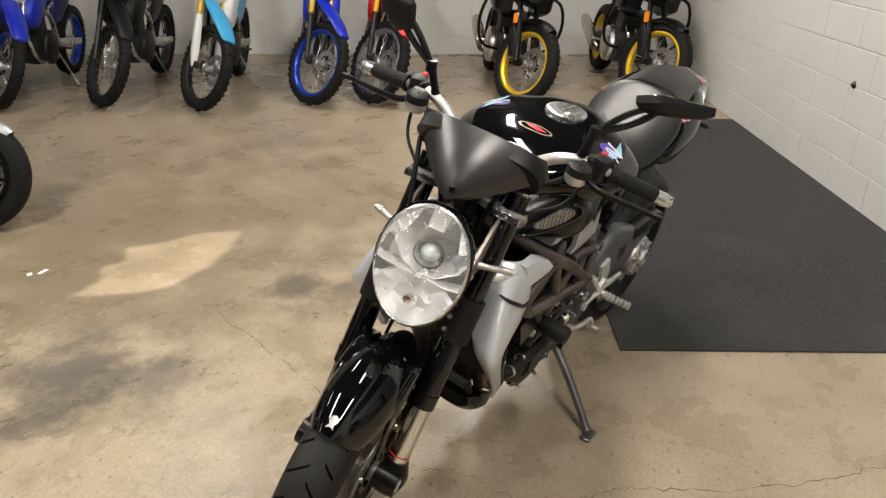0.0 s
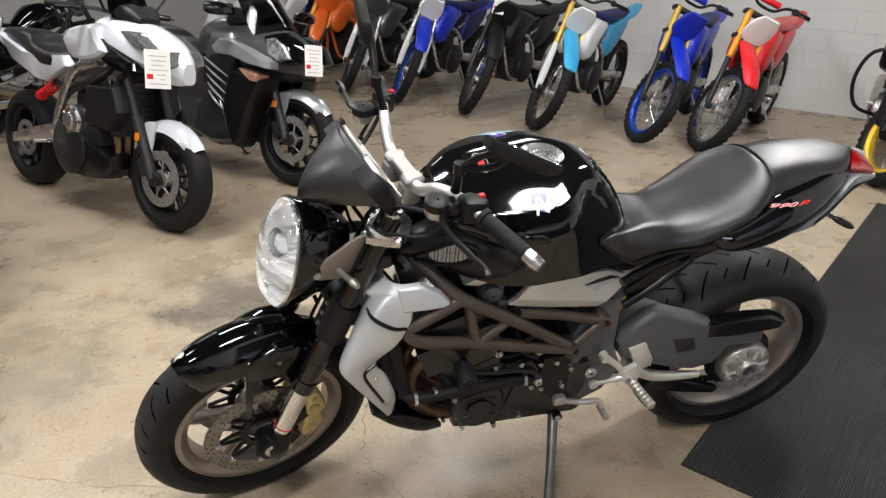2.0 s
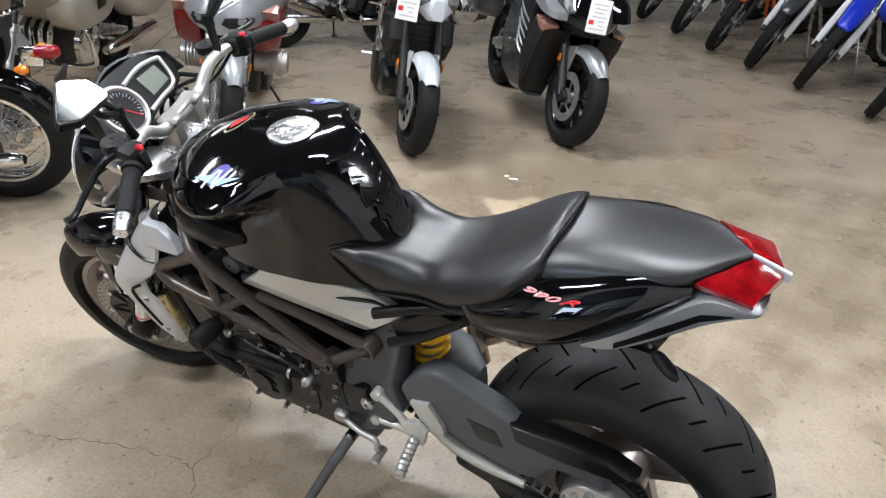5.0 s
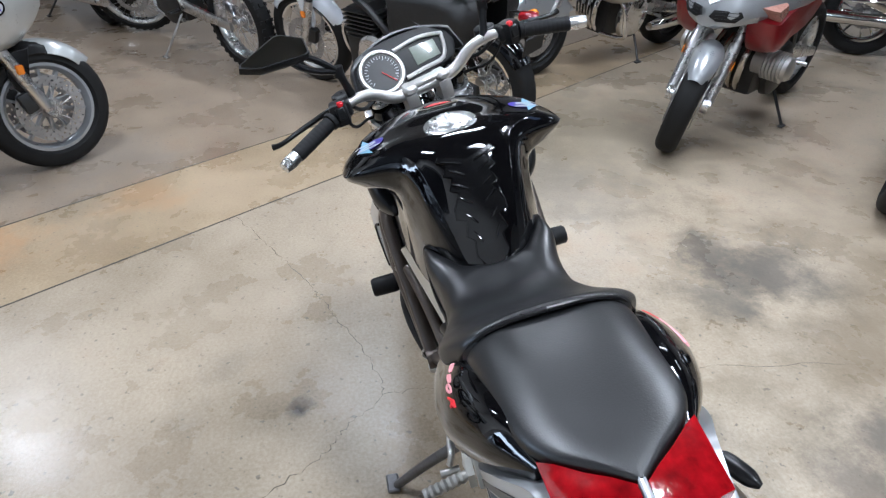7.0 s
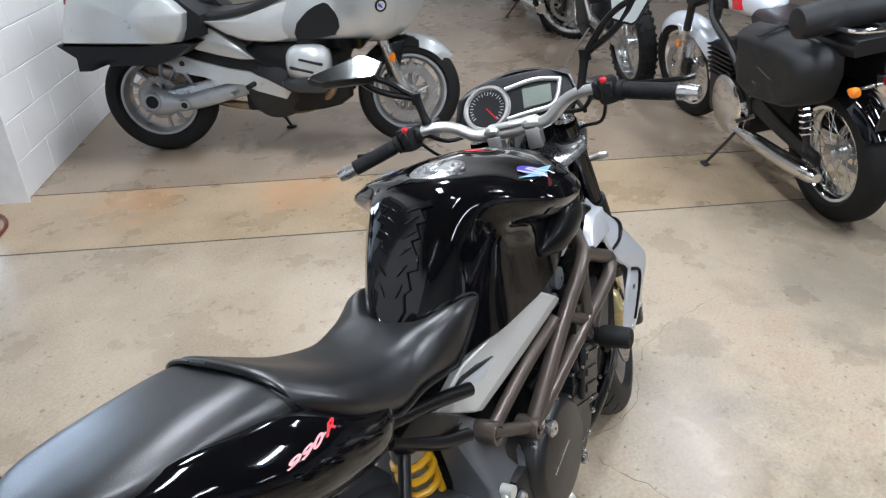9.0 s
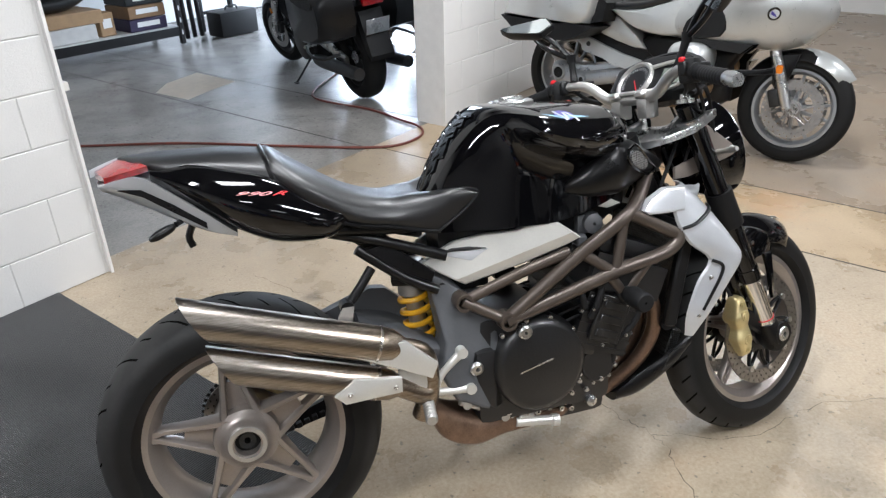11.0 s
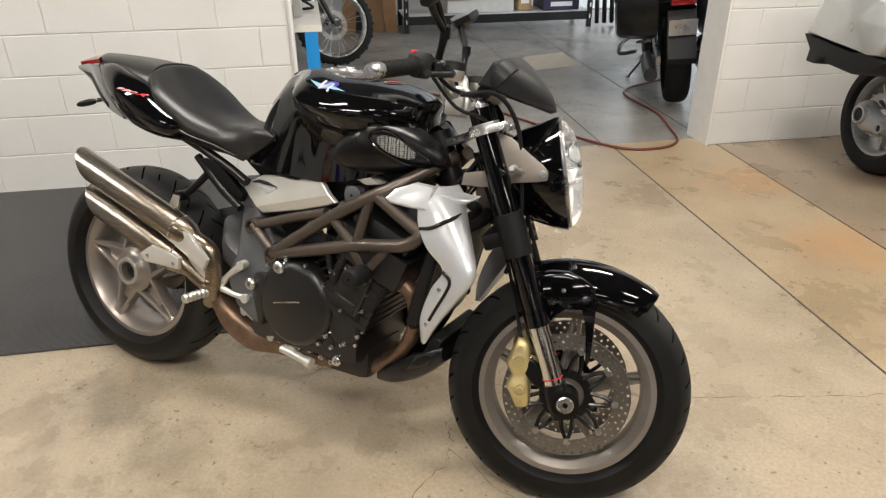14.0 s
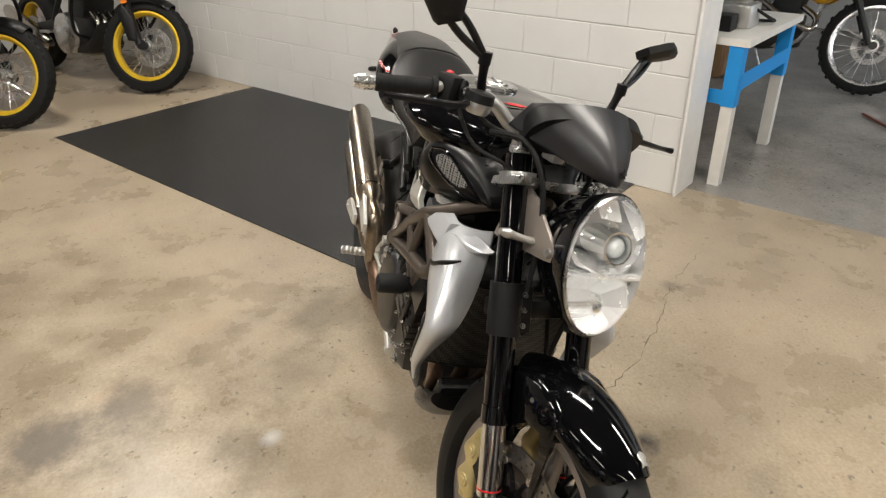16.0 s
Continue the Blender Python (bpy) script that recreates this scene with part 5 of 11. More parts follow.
part("lamp_reflector", bm, REFLECTOR, hero, "faceted bright reflector", at=LAMP, sharp=12)
bm = lathe(B(), [(0.02, -0.004), (0.026, 0.006), (0.029, 0.006), (0.029, -0.03), (0.02, -0.03)], 32, "x", (0.0, 0.008, 0.036))
part("lamp_bezel", bm, CHROME, hero, at=LAMP)
bm = B()
body(bm, [(-0.03, 0.008, 0.036, 0.012, 0.012, 2), (-0.014, 0.008, 0.036, 0.019, 0.019, 2), (-0.002, 0.008, 0.036, 0.016, 0.016, 2), (0.006, 0.008, 0.036, 0.007, 0.007, 2)], 20, 4)
part("projector", bm, plain("projector_lens", (0.62, 0.66, 0.67), 0.06, 0.3, coat=1.0), hero, at=LAMP)
bm = lathe(B(), [(0.001, 0.008), (0.008, 0.006), (0.012, 0.0), (0.012, -0.03), (0.001, -0.03)], 20, "x", (-0.012, 0.0, -0.07), closed=False)
part("lamp_bulb", bm, CHROME, hero, at=LAMP)
bm = B()
outer = oval(bm, [(0.012, 0.1, 0.147, 0), (0.029, 0.094, 0.139, 0), (0.043, 0.074, 0.112, 0), (0.053, 0.042, 0.064, 0), (0.056, 0.01, 0.015, 0)])
skin(bm, outer, cap=False)
bm.faces.new(outer[-1])
inner = oval(bm, [(0.01, 0.096, 0.143, 0), (0.026, 0.091, 0.135, 0), (0.04, 0.071, 0.108, 0), (0.05, 0.04, 0.062, 0), (0.053, 0.009, 0.013, 0)])
skin(bm, inner, cap=False)
bm.faces.new(inner[-1])
glass = part("lamp_glass", bm, LENS_GLASS, hero, "clear domed headlamp glass", at=LAMP)
glass.visible_shadow = False

# small matte screen above the lamp: a shield with a ridge down each side and short wings that fold back
bm = B()
NT, NC, NW = 14, 16, 4


def screen_row(t, inset):
    """One row across the screen, from the pointed nose (t = 0) to the top edge (t = 1)."""
    mid = Vector((1.303 - 0.03 * t - 0.072 * t * t, 0, 0.983 + 0.127 * t - 0.01 * t * t))
    yc = 0.008 + 0.129 * t ** 0.8
    cx, cz = 1.3 - 0.148 * t, 0.983 + 0.088 * t
    wx, wy, wz = cx - 0.02 * t - 0.004, yc + 0.016 * t, cz - 0.046 * t - 0.004
    row = []
    for k in range(NW, 0, -1):
        f = k / NW
        row.append((cx + (wx - cx) * f, -(yc + (wy - yc) * f), cz + (wz - cz) * f))
    for k in range(NC + 1):
        q = 2 * k / NC - 1
        e = abs(q) ** 2.0
        row.append((mid.x * (1 - e) + cx * e, yc * q, mid.z * (1 - e) + cz * e))
    for k in range(1, NW + 1):
        f = k / NW
        row.append((cx + (wx - cx) * f, yc + (wy - yc) * f, cz + (wz - cz) * f))
    return [bm.verts.new((x - inset, y * (1 - inset * 6), z - inset)) for x, y, z in row]


outer_, inner_ = [screen_row(j / NT, 0.0) for j in range(NT + 1)], [screen_row(j / NT, 0.004) for j in range(NT + 1)]
cols = NC + 2 * NW
for grid in (outer_, inner_):
    for r0, r1 in zip(grid, grid[1:]):
        for i in range(cols):
            bm.faces.new((r0[i], r0[i + 1], r1[i + 1], r1[i]))
for i in range(cols):
    for k in (0, NT):
        bm.faces.new((outer_[k][i], outer_[k][i + 1], inner_[k][i + 1], inner_[k][i]))
for k in range(NT):
    for i in (0, cols):
        bm.faces.new((outer_[k][i], outer_[k + 1][i], inner_[k + 1][i], inner_[k][i]))
part("fly_screen", bm, MATTE_SCREEN, hero, "matte black pointed fly screen", at=STEER, sharp=34)
mk = plate_round(B(), [(0, -0.014), (0.006, -0.004), (0.014, -0.008), (0.01, 0.0), (0.014, 0.01), (0.004, 0.005), (-0.002, 0.014), (-0.004, 0.003), (-0.014, 0), (-0.004, -0.004)], 0, 0.0012, 0.0004)
part("screen_mark", mk, BLACK_GLOSS, hero, at=STEER @ Matrix.Translation((1.299, 0.006, 1.006)) @ Matrix.Rotation(radians(66), 4, "Y") @ Matrix.Scale(0.7, 4) @ Matrix.Rotation(radians(90), 4, "X"))

# instruments
DASH = STEER @ Matrix.Translation((1.15, 0.0, 1.03)) @ Matrix(((0, 0.60, -0.80, 0), (1, 0, 0, 0), (0, 0.80, 0.60, 0), (0, 0, 0, 1)))
# in this frame x is across, y up the face, z towards the rider


def flat(bm, outline, z0, z1, bevel=0.003):
    return plate_round(bm, outline, z0, z1, bevel, Matrix(((1, 0, 0, 0), (0, 0, 1, 0), (0, 1, 0, 0), (0, 0, 0, 1))))


pod = [(0.145, -0.01), (0.138, 0.035), (0.11, 0.062), (0.05, 0.072), (-0.04, 0.07), (-0.115, 0.055), (-0.14, 0.02), (-0.12, -0.035), (-0.06, -0.045), (0.0, -0.05), (0.07, -0.062), (0.125, -0.045)]
part("dash_pod", flat(B(), [tuple(p) for p in curve_points(pod + [pod[0]], 4)[:-1]], -0.024, 0.012, 0.008), BLACK_PLASTIC, hero, "black instrument pod", at=DASH)
bz = lathe(B(), [(0.046, 0.012), (0.05, 0.02), (0.056, 0.02), (0.06, 0.012)], 40, "z", (0.07, 0.0, 0))
for pts in ([(0.02, 0.036), (-0.05, 0.042), (-0.105, 0.03), (-0.11, 0.02), (-0.09, -0.03), (-0.03, -0.036), (0.02, -0.04)],):
    tube(bz, [(x, y, 0.015) for x, y in pts], 0.0055, 8, 4)
part("dash_bezel", bz, ALU_MATTE, hero, "silver bezel round dial and display", at=DASH)
part("tachometer", lathe(B(), [(0.0005, 0.0135), (0.047, 0.0135), (0.047, 0.01), (0.0005, 0.01)], 36, "z", (0.07, 0.0, 0), closed=False), DIAL, hero, "round black rev counter", at=DASH)
tk = B()
for i in range(25):
    a = radians(-130 - 262 * i / 24 + 360)
    r0 = 0.037 if i % 2 else 0.033
    d = Vector((math.cos(a), math.sin(a), 0))
    box(tk, Vector((0.07, 0, 0.0145)) + d * (r0 + 0.042) / 2, (0.006 + 0.003 * (i % 2 == 0), 0.0014, 0.0008), Matrix.Rotation(a, 4, "Z"))
part("dial_marks", tk, WHITE_DECAL, hero, at=DASH)
part("needle", box(B(), (0.058, -0.017, 0.0165), (0.042, 0.002, 0.001), Matrix.Rotation(radians(55), 4, "Z")), RED_DECAL, hero, "red needle", at=DASH)
part("lcd_display", flat(B(), [(-0.02, 0.028), (-0.088, 0.024), (-0.088, -0.02), (-0.02, -0.022)], 0.008, 0.0145, 0.002), LCD, hero, "grey-green liquid crystal display", at=DASH)

# handlebar, controls
BAR = [(0.955, 0.372, 1.01), (0.99, 0.29, 1.028), (1.02, 0.2, 1.046), (1.042, 0.14, 1.036), (1.052, 0.085, 1.0), (1.055, 0.03, 0.992), (1.055, -0.03, 0.992), (1.052, -0.085, 1.0), (1.042, -0.14, 1.036), (1.02, -0.2, 1.046), (0.99, -0.29, 1.028), (0.955, -0.372, 1.01)]
part("handlebar", tube(B(), BAR, [0.011, 0.011, 0.0115, 0.0135, 0.0145, 0.0145, 0.0145, 0.0145, 0.0135, 0.0115, 0.011, 0.011], 14, 6), ALU_MATTE, hero, "bare alloy tapered handlebar", at=STEER)
rs = B()
for s in (1, -1):
    box(rs, (1.06, 0.045 * s, 0.967), (0.045, 0.034, 0.05), bevel=0.008)
    box(rs, (1.055, 0.045 * s, 1.002), (0.05, 0.036, 0.022), bevel=0.007)
box(rs, (1.055, 0, 1.007), (0.034, 0.075, 0.012), bevel=0.004)
part("bar_clamp", rs, ALU_MATTE, hero, at=STEER)
for s in (1, -1):
    e, i = Vector((0.955, 0.372 * s, 1.01)), Vector((0.998, 0.255 * s, 1.034))
    d = (e - i).normalized()
    Lg = (e - i).length - 0.012
    prof = [(0.006, -0.006), (0.021, -0.006), (0.021, 0.004), (0.0165, 0.006)]
    for k in range(9):
        q = 0.018 + 0.0105 * k
        prof += [(0.0171, q), (0.0174, q + 0.001), (0.0174, q + 0.0085), (0.0171, q + 0.0095)]
    prof += [(0.016, Lg), (0.006, Lg)]
    gp = lathe(B(), prof, 20, "x")
    gp.transform(Matrix.Translation(i) @ d.to_track_quat("X", "Z").to_matrix().to_4x4())
    part("grip", gp, RUBBER, hero, "black ribbed rubber grip", at=STEER)
    be = cyl(cyl(B(), e - d * 0.012, e + d * 0.008, 0.015, 0.0165, 20), e + d * 0.008, e + d * 0.028, 0.0165, 0.0135, 20)
    part("bar_end", be, ALU, hero, "bare alloy bar-end weight", at=STEER)
    sw = box(B(), i - d * 0.03, (0.045, 0.04, 0.055), Matrix.Rotation(radians(-18 * s), 4, "Z"), bevel=0.01)
    box(sw, i - d * 0.052, (0.035, 0.02, 0.04), bevel=0.006)
    box(sw, i - d * 0.028 + Vector((-0.022, 0, 0.006)), (0.012, 0.02, 0.03), bevel=0.003)
    part("switch_block", sw, BLACK_PLASTIC, hero, at=STEER)
    part("red_button", box(B(), i - d * 0.034 + Vector((-0.02, 0, 0.024)), (0.014, 0.014, 0.012), bevel=0.003), RED_DECAL, hero, at=STEER)
    lv = B()
    p0 = i - d * 0.055 + Vector((0.03, 0, -0.004))
    tube(lv, [p0, p0 + Vector((0.035, 0.03 * s, -0.012)), p0 + Vector((0.028, 0.1 * s, -0.02)), p0 + Vector((0.012, 0.165 * s, -0.026)), p0 + Vector((0.016, 0.19 * s, -0.026))], [0.009, 0.0075, 0.0065, 0.006, 0.0075], 8, 4)
    box(lv, p0, (0.03, 0.04, 0.03), bevel=0.007)
    part("lever", lv, BLACK_SATIN, hero, "black hand lever", at=STEER)
    rv = lathe(B(), [(0.003, 0.02), (0.022, 0.02), (0.025, 0.016), (0.025, -0.004), (0.02, -0.012), (0.003, -0.012)], 22, "z", (1.075, 0.195 * s, 1.028))
    part("fluid_reservoir", rv, ALU_MATTE, hero, at=STEER)
    part("reservoir_cap", lathe(B(), [(0.003, 0.03), (0.02, 0.03), (0.026, 0.027), (0.027, 0.01), (0.003, 0.01)], 22, "z", (1.075, 0.195 * s, 1.028)), BLACK_PLASTIC, hero, at=STEER)
    cb = tube(B(), [i - d * 0.06, (1.07, 0.16 * s, 1.0), (1.14, 0.09 * s, 0.985), (1.17, 0.06 * s, 0.93), (1.13, 0.05 * s, 0.84), (1.06, 0.05 * s, 0.74)], 0.005, 8, 5)
    tube(cb, [i - d * 0.04 + Vector((0.02, 0, -0.02)), (1.09, 0.19 * s, 0.96), (1.16, 0.12 * s, 0.93), (1.15, 0.07 * s, 0.82), (1.08, 0.07 * s, 0.7)], 0.004, 8, 5)
    part("control_cable", cb, RUBBER, hero, at=STEER)
hs = tube(B(), [(1.09, -0.16, 0.99), (1.17, -0.13, 1.0), (1.225, -0.1, 0.93), (1.25, -0.08, 0.8), (1.262, -0.075, 0.68), (1.24, -0.06, 0.58)], 0.0055, 8, 6)
part("brake_hose", hs, RUBBER, hero, at=STEER)


# mirrors
def hero_mirror(root, elbow, head, normal, long_axis, side):
    st = tube(B(), [root, Vector(root) + (Vector(elbow) - Vector(root)) * 0.5, elbow], [0.011, 0.009, 0.011], 10, 3)
    cyl(st, Vector(elbow) - Vector((0, 0, 0.012)), Vector(elbow) + Vector((0, 0, 0.012)), 0.0125, n=14)
    part("mirror_stalk", st, BLACK_SATIN, hero)
    e, h = Vector(elbow), Vector(head)
    d = (h - e)
    ar = B()
    up = Vector((0, 0, 1))
    sidev = d.cross(up).normalized()
    upv = sidev.cross(d).normalized()
    for k in (-1, 1):
        tube(ar, [e, e + d * 0.35 + upv * 0.011 * k, e + d * 0.62 + upv * 0.011 * k, e + d * 0.85], 0.0075, 8, 4)
    part("mirror_arm", ar, BLACK_SATIN, hero, "pierced black mirror arm")
    n = Vector(normal).normalized()
    a = Vector(long_axis)
    a = (a - n * a.dot(n)).normalized()
    b = n.cross(a)
    m = Matrix((a, n, b)).transposed().to_4x4()
    m.translation = h
    shape = [(x, -side * z) for x, z in ((-0.083, 0.022), (-0.045, 0.054), (-0.03, 0.055), (0.08, 0.006), (0.085, -0.002), (0.05, -0.021), (-0.06, -0.025), (-0.07, -0.02))]
    part("mirror_shell", slab(B(), shape, 0.0, -0.028, 0.55, m=m), BLACK_PLASTIC, hero, "faceted black mirror shell")
    part("mirror_glass", plate(B(), [(x * 0.94, z * 0.92) for x, z in shape], 0.0, 0.0015, m), MIRROR_GLASS, hero, "mirror glass with its reflection dimmed by a grey base")


hero_mirror((0.985, 0.175, 1.04), (0.985, 0.19, 1.1), (0.9, 0.303, 1.19), (-0.4, -0.3, 0.86), (-0.53, 0.83, 0.13), 1)
hero_mirror((1.07, -0.165, 1.06), (1.09, -0.178, 1.135), (1.09, -0.31, 1.248), (-0.9, 0.05, 0.12), (0.1, -0.6, 0.75), -1)

# tank
TANK = [
    (0.985, [(0, 0.972), (0.05, 0.968), (0.085, 0.955), (0.1, 0.93), (0.1, 0.905), (0.1, 0.86), (0.1, 0.82)]),
    (0.93, [(0, 0.996), (0.075, 0.99), (0.14, 0.97), (0.172, 0.94), (0.164, 0.902), (0.145, 0.868), (0.142, 0.79)]),
    (0.85, [(0, 1.008), (0.09, 1.003), (0.185, 0.978), (0.228, 0.94), (0.203, 0.9), (0.158, 0.868), (0.156, 0.765)]),
    (0.77, [(0, 1.014), (0.095, 1.008), (0.19, 0.985), (0.238, 0.948), (0.205, 0.914), (0.152, 0.88), (0.152, 0.748)]),
    (0.715, [(0, 1.019), (0.09, 1.014), (0.17, 0.997), (0.213, 0.965), (0.185, 0.935), (0.14, 0.898), (0.144, 0.745)]),
    (0.665, [(0, 1.022), (0.07, 1.018), (0.112, 1.004), (0.134, 0.98), (0.13, 0.945), (0.131, 0.89), (0.138, 0.745)]),
    (0.62, [(0, 1.012), (0.055, 1.008), (0.09, 0.992), (0.106, 0.965), (0.112, 0.92), (0.12, 0.86), (0.13, 0.745)]),
    (0.575, [(0, 0.974), (0.045, 0.97), (0.076, 0.953), (0.092, 0.925), (0.1, 0.885), (0.108, 0.83), (0.118, 0.748)]),
    (0.53, [(0, 0.918), (0.04, 0.914), (0.064, 0.898), (0.076, 0.873), (0.085, 0.84), (0.096, 0.8), (0.106, 0.748)]),
    (0.49, [(0, 0.848), (0.03, 0.845), (0.048, 0.833), (0.058, 0.815), (0.068, 0.8), (0.082, 0.78), (0.092, 0.75)]),
    (0.46, [(0, 0.795), (0.014, 0.795), (0.022, 0.79), (0.026, 0.785), (0.03, 0.775), (0.036, 0.765), (0.04, 0.755)]),
]


def creased(row, at, share):
    """Tightens a section's bend at one point into a crease."""
    p, q, r = row[at - 1], row[at], row[at + 1]
    a = tuple(q[k] + share * (p[k] - q[k]) for k in (0, 1))
    b = tuple(q[k] + share * (r[k] - q[k]) for k in (0, 1))
    return row[:at] + [a, b] + row[at + 1:]


tank_bm = half_loft(B(), [(x, creased(creased(row, 4, 0.12), 2, 0.1)) for x, row in TANK], 5, 3)
from mathutils import bvhtree
tank_bm.normal_update()
TANK_TREE = bvhtree.BVHTree.FromBMesh(tank_bm)
part("fuel_tank", tank_bm, BLACK_GLOSS, hero, "glossy black sculpted fuel tank", sharp=60)
cp = lathe(B(), [(0.001, 0.007), (0.03, 0.007), (0.034, 0.003), (0.05, 0.003), (0.054, 0.0), (0.054, -0.012), (0.001, -0.012)], 40, "z", (0, 0, 0), closed=False)
box(cp, (0, 0, 0.009), (0.055, 0.012, 0.006), bevel=0.002)
for i in range(6):
    a = math.pi * i / 3
    bolt(cp, (0.043 * math.cos(a), 0.043 * math.sin(a), 0.003), 0.004, 0.002, (0, 0, 1))
part("filler_cap", cp, ALU, hero, "bright alloy filler cap", at=Matrix.Translation((0.726, 0.0, 1.02)))


def draped(name, pieces, material, label="", side=1, top=False, lift=0.0016):
    """Thin shapes laid on the tank. Pieces: outlines of (x, z) on a side, or (x, y) on the top."""
    bm = B()
    for pts in pieces:
        flat_ = B()
        flat_.faces.new([flat_.verts.new((p[0], p[1], 0)) for p in pts])
        for _ in range(2):
            bmesh.ops.triangulate(flat_, faces=flat_.faces)
            bmesh.ops.subdivide_edges(flat_, edges=flat_.edges[:], cuts=1, use_grid_fill=True)
        bmesh.ops.triangulate(flat_, faces=flat_.faces)
        at_ = {}
        flat_.verts.index_update()
        for v in flat_.verts:
            if top:
                ray = Vector((0, 0, -1))
                hit = TANK_TREE.ray_cast(Vector((v.co.x, v.co.y, 2)), ray)
            else:
                ray = Vector((0, -side, -0.55)).normalized()
                hit = TANK_TREE.ray_cast(Vector((v.co.x, side * 0.6, v.co.y + 0.25)), ray)
            n = -hit[1] if hit[1].dot(ray) > 0 else hit[1]
            at_[v.index] = (bm.verts.new(hit[0] + n * lift), v)
        for f in flat_.faces:
            bm.faces.new([at_[v.index][0] for v in f.verts])
        flat_.free()
    return part(name, bm, material, hero, label)


for s in (1, -1):
    cx, cz = 0.785, 0.972
    disc_ = [(cx + 0.028 * math.cos(t), cz + 0.01 + 0.03 * math.sin(t)) for t in (2 * math.pi * k / 18 for k in range(18))]
    wing = [(cx + 0.07, cz - 0.012), (cx + 0.02, cz + 0.006), (cx - 0.02, cz + 0.006), (cx - 0.07, cz + 0.02), (cx - 0.02, cz - 0.014), (cx + 0.02, cz - 0.014)]
    bars_ = [[(cx + 0.028, cz - 0.03), (cx + 0.014, cz + 0.022), (cx + 0.006, cz + 0.022), (cx + 0.02, cz - 0.03)], [(cx + 0.006, cz + 0.022), (cx - 0.0, cz - 0.02), (cx - 0.008, cz - 0.018), (cx - 0.002, cz + 0.024)],
             [(cx - 0.004, cz - 0.022), (cx - 0.022, cz + 0.034), (cx - 0.03, cz + 0.032), (cx - 0.012, cz - 0.024)]]
    disc_, wing = ([(cx + 0.8 * (x - cx), cz + 0.8 * (z - cz)) for x, z in sh_] for sh_ in (disc_, wing))
    bars_ = [[(cx + 0.78 * (x - cx), cz + 0.8 * (z - cz)) for x, z in sh_] for sh_ in bars_]
    draped("tank_badge", [disc_], BLUE_DECAL, "round blue badge with pale wings", s)
    draped("badge_wings", [wing], CYAN_DECAL, "", s, lift=0.0024)
    draped("badge_strokes", bars_, WHITE_DECAL, "", s, lift=0.0032)
draped("tank_crest", [[(0.875 + 0.017 * math.cos(t), 0.048 * math.sin(t)) for t in (2 * math.pi * k / 16 for k in range(16))]], plain("crest_rim", (0.4, 0.35, 0.26), 0.3, 0.5), "oval crest on the tank's nose", top=True)
draped("crest_field", [[(0.875 + 0.0135 * math.cos(t), 0.042 * math.sin(t)) for t in (2 * math.pi * k / 16 for k in range(16))]], BLACK_GLOSS, "", top=True, lift=0.0024)
draped("crest_mark", [[(0.87, -0.03), (0.88, -0.012), (0.872, 0.0), (0.885, 0.012), (0.875, 0.032), (0.868, 0.01), (0.866, -0.012)]], RED_DECAL, "", top=True, lift=0.0032)

PAD_RUBBER = plain("gel_pad", (0.005, 0.005, 0.0055), 0.12, vary=0.3, scale=60, gloss=0.45)
# tank protector: a spine of raised vanes down the tank's back
pp = B()
PAD = ((0.672, 0.05), (0.664, 0.056), (0.652, 0.036), (0.634, 0.05), (0.626, 0.034), (0.606, 0.045), (0.598, 0.03), (0.578, 0.046), (0.564, 0.048), (0.556, 0.03), (0.538, 0.038), (0.53, 0.026), (0.512, 0.03), (0.498, 0.018), (0.488, 0.006))
pad_rows = []
for px, half in PAD:
    px = 0.474 + 0.75 * (px - 0.488)
    row = []
    for q in (-1, -0.5, 0, 0.5, 1):
        py = half * q
        notch = 0.016 * (1 - abs(q)) if px > 0.6 else 0.0
        h = TANK_TREE.ray_cast(Vector((px - notch, py, 2)), Vector((0, 0, -1)))
        row.append((h[0], h[1] if h[1].z > 0 else -h[1]))
    pad_rows.append(row)
hi = [[pp.verts.new(q + n * 0.004) for q, n in row] for row in pad_rows]
lo = [[pp.verts.new(q - n * 0.001) for q, n in row] for row in pad_rows]
for j in range(len(PAD) - 1):
    for i in range(4):
        pp.faces.new((hi[j][i], hi[j][i + 1], hi[j + 1][i + 1], hi[j + 1][i]))
    for i in (0, 4):
        pp.faces.new((hi[j][i], hi[j + 1][i], lo[j + 1][i], lo[j][i]))
for j in (0, len(PAD) - 1):
    for i in range(4):
        pp.faces.new((hi[j][i], hi[j][i + 1], lo[j][i + 1], lo[j][i]))
part("tank_protector", pp, PAD_RUBBER, hero, "raised rubber tank protector pad")


def on_tank(x, y, lift):
    """The point of the tank's back under (x, y), a little raised."""
    h = TANK_TREE.ray_cast(Vector((x, y, 2)), Vector((0, 0, -1)))
    return h[0] + (h[1] if h[1].z > 0 else -h[1]) * lift


for s in (1, -1):
    rim = [on_tank(0.474 + 0.75 * (px - 0.488), half * s, 0.0035) for px, half in PAD]
    part("protector_rim", tube(B(), rim, 0.0018, 6, 1), PAD_RUBBER, hero)
    for vx, reach in ((0.604, 0.05), (0.588, 0.04), (0.57, 0.042), (0.552, 0.038), (0.532, 0.032), (0.514, 0.026)):
        ridge = [on_tank(vx - 0.012 + 0.012 * q, (0.012 + (reach - 0.014) * q) * s, 0.0042) for q in (0.0, 0.35, 0.7, 1.0)]
        part("protector_vane", tube(B(), ridge, [0.0015, 0.0026, 0.0022, 0.0008], 8, 3), PAD_RUBBER, hero)

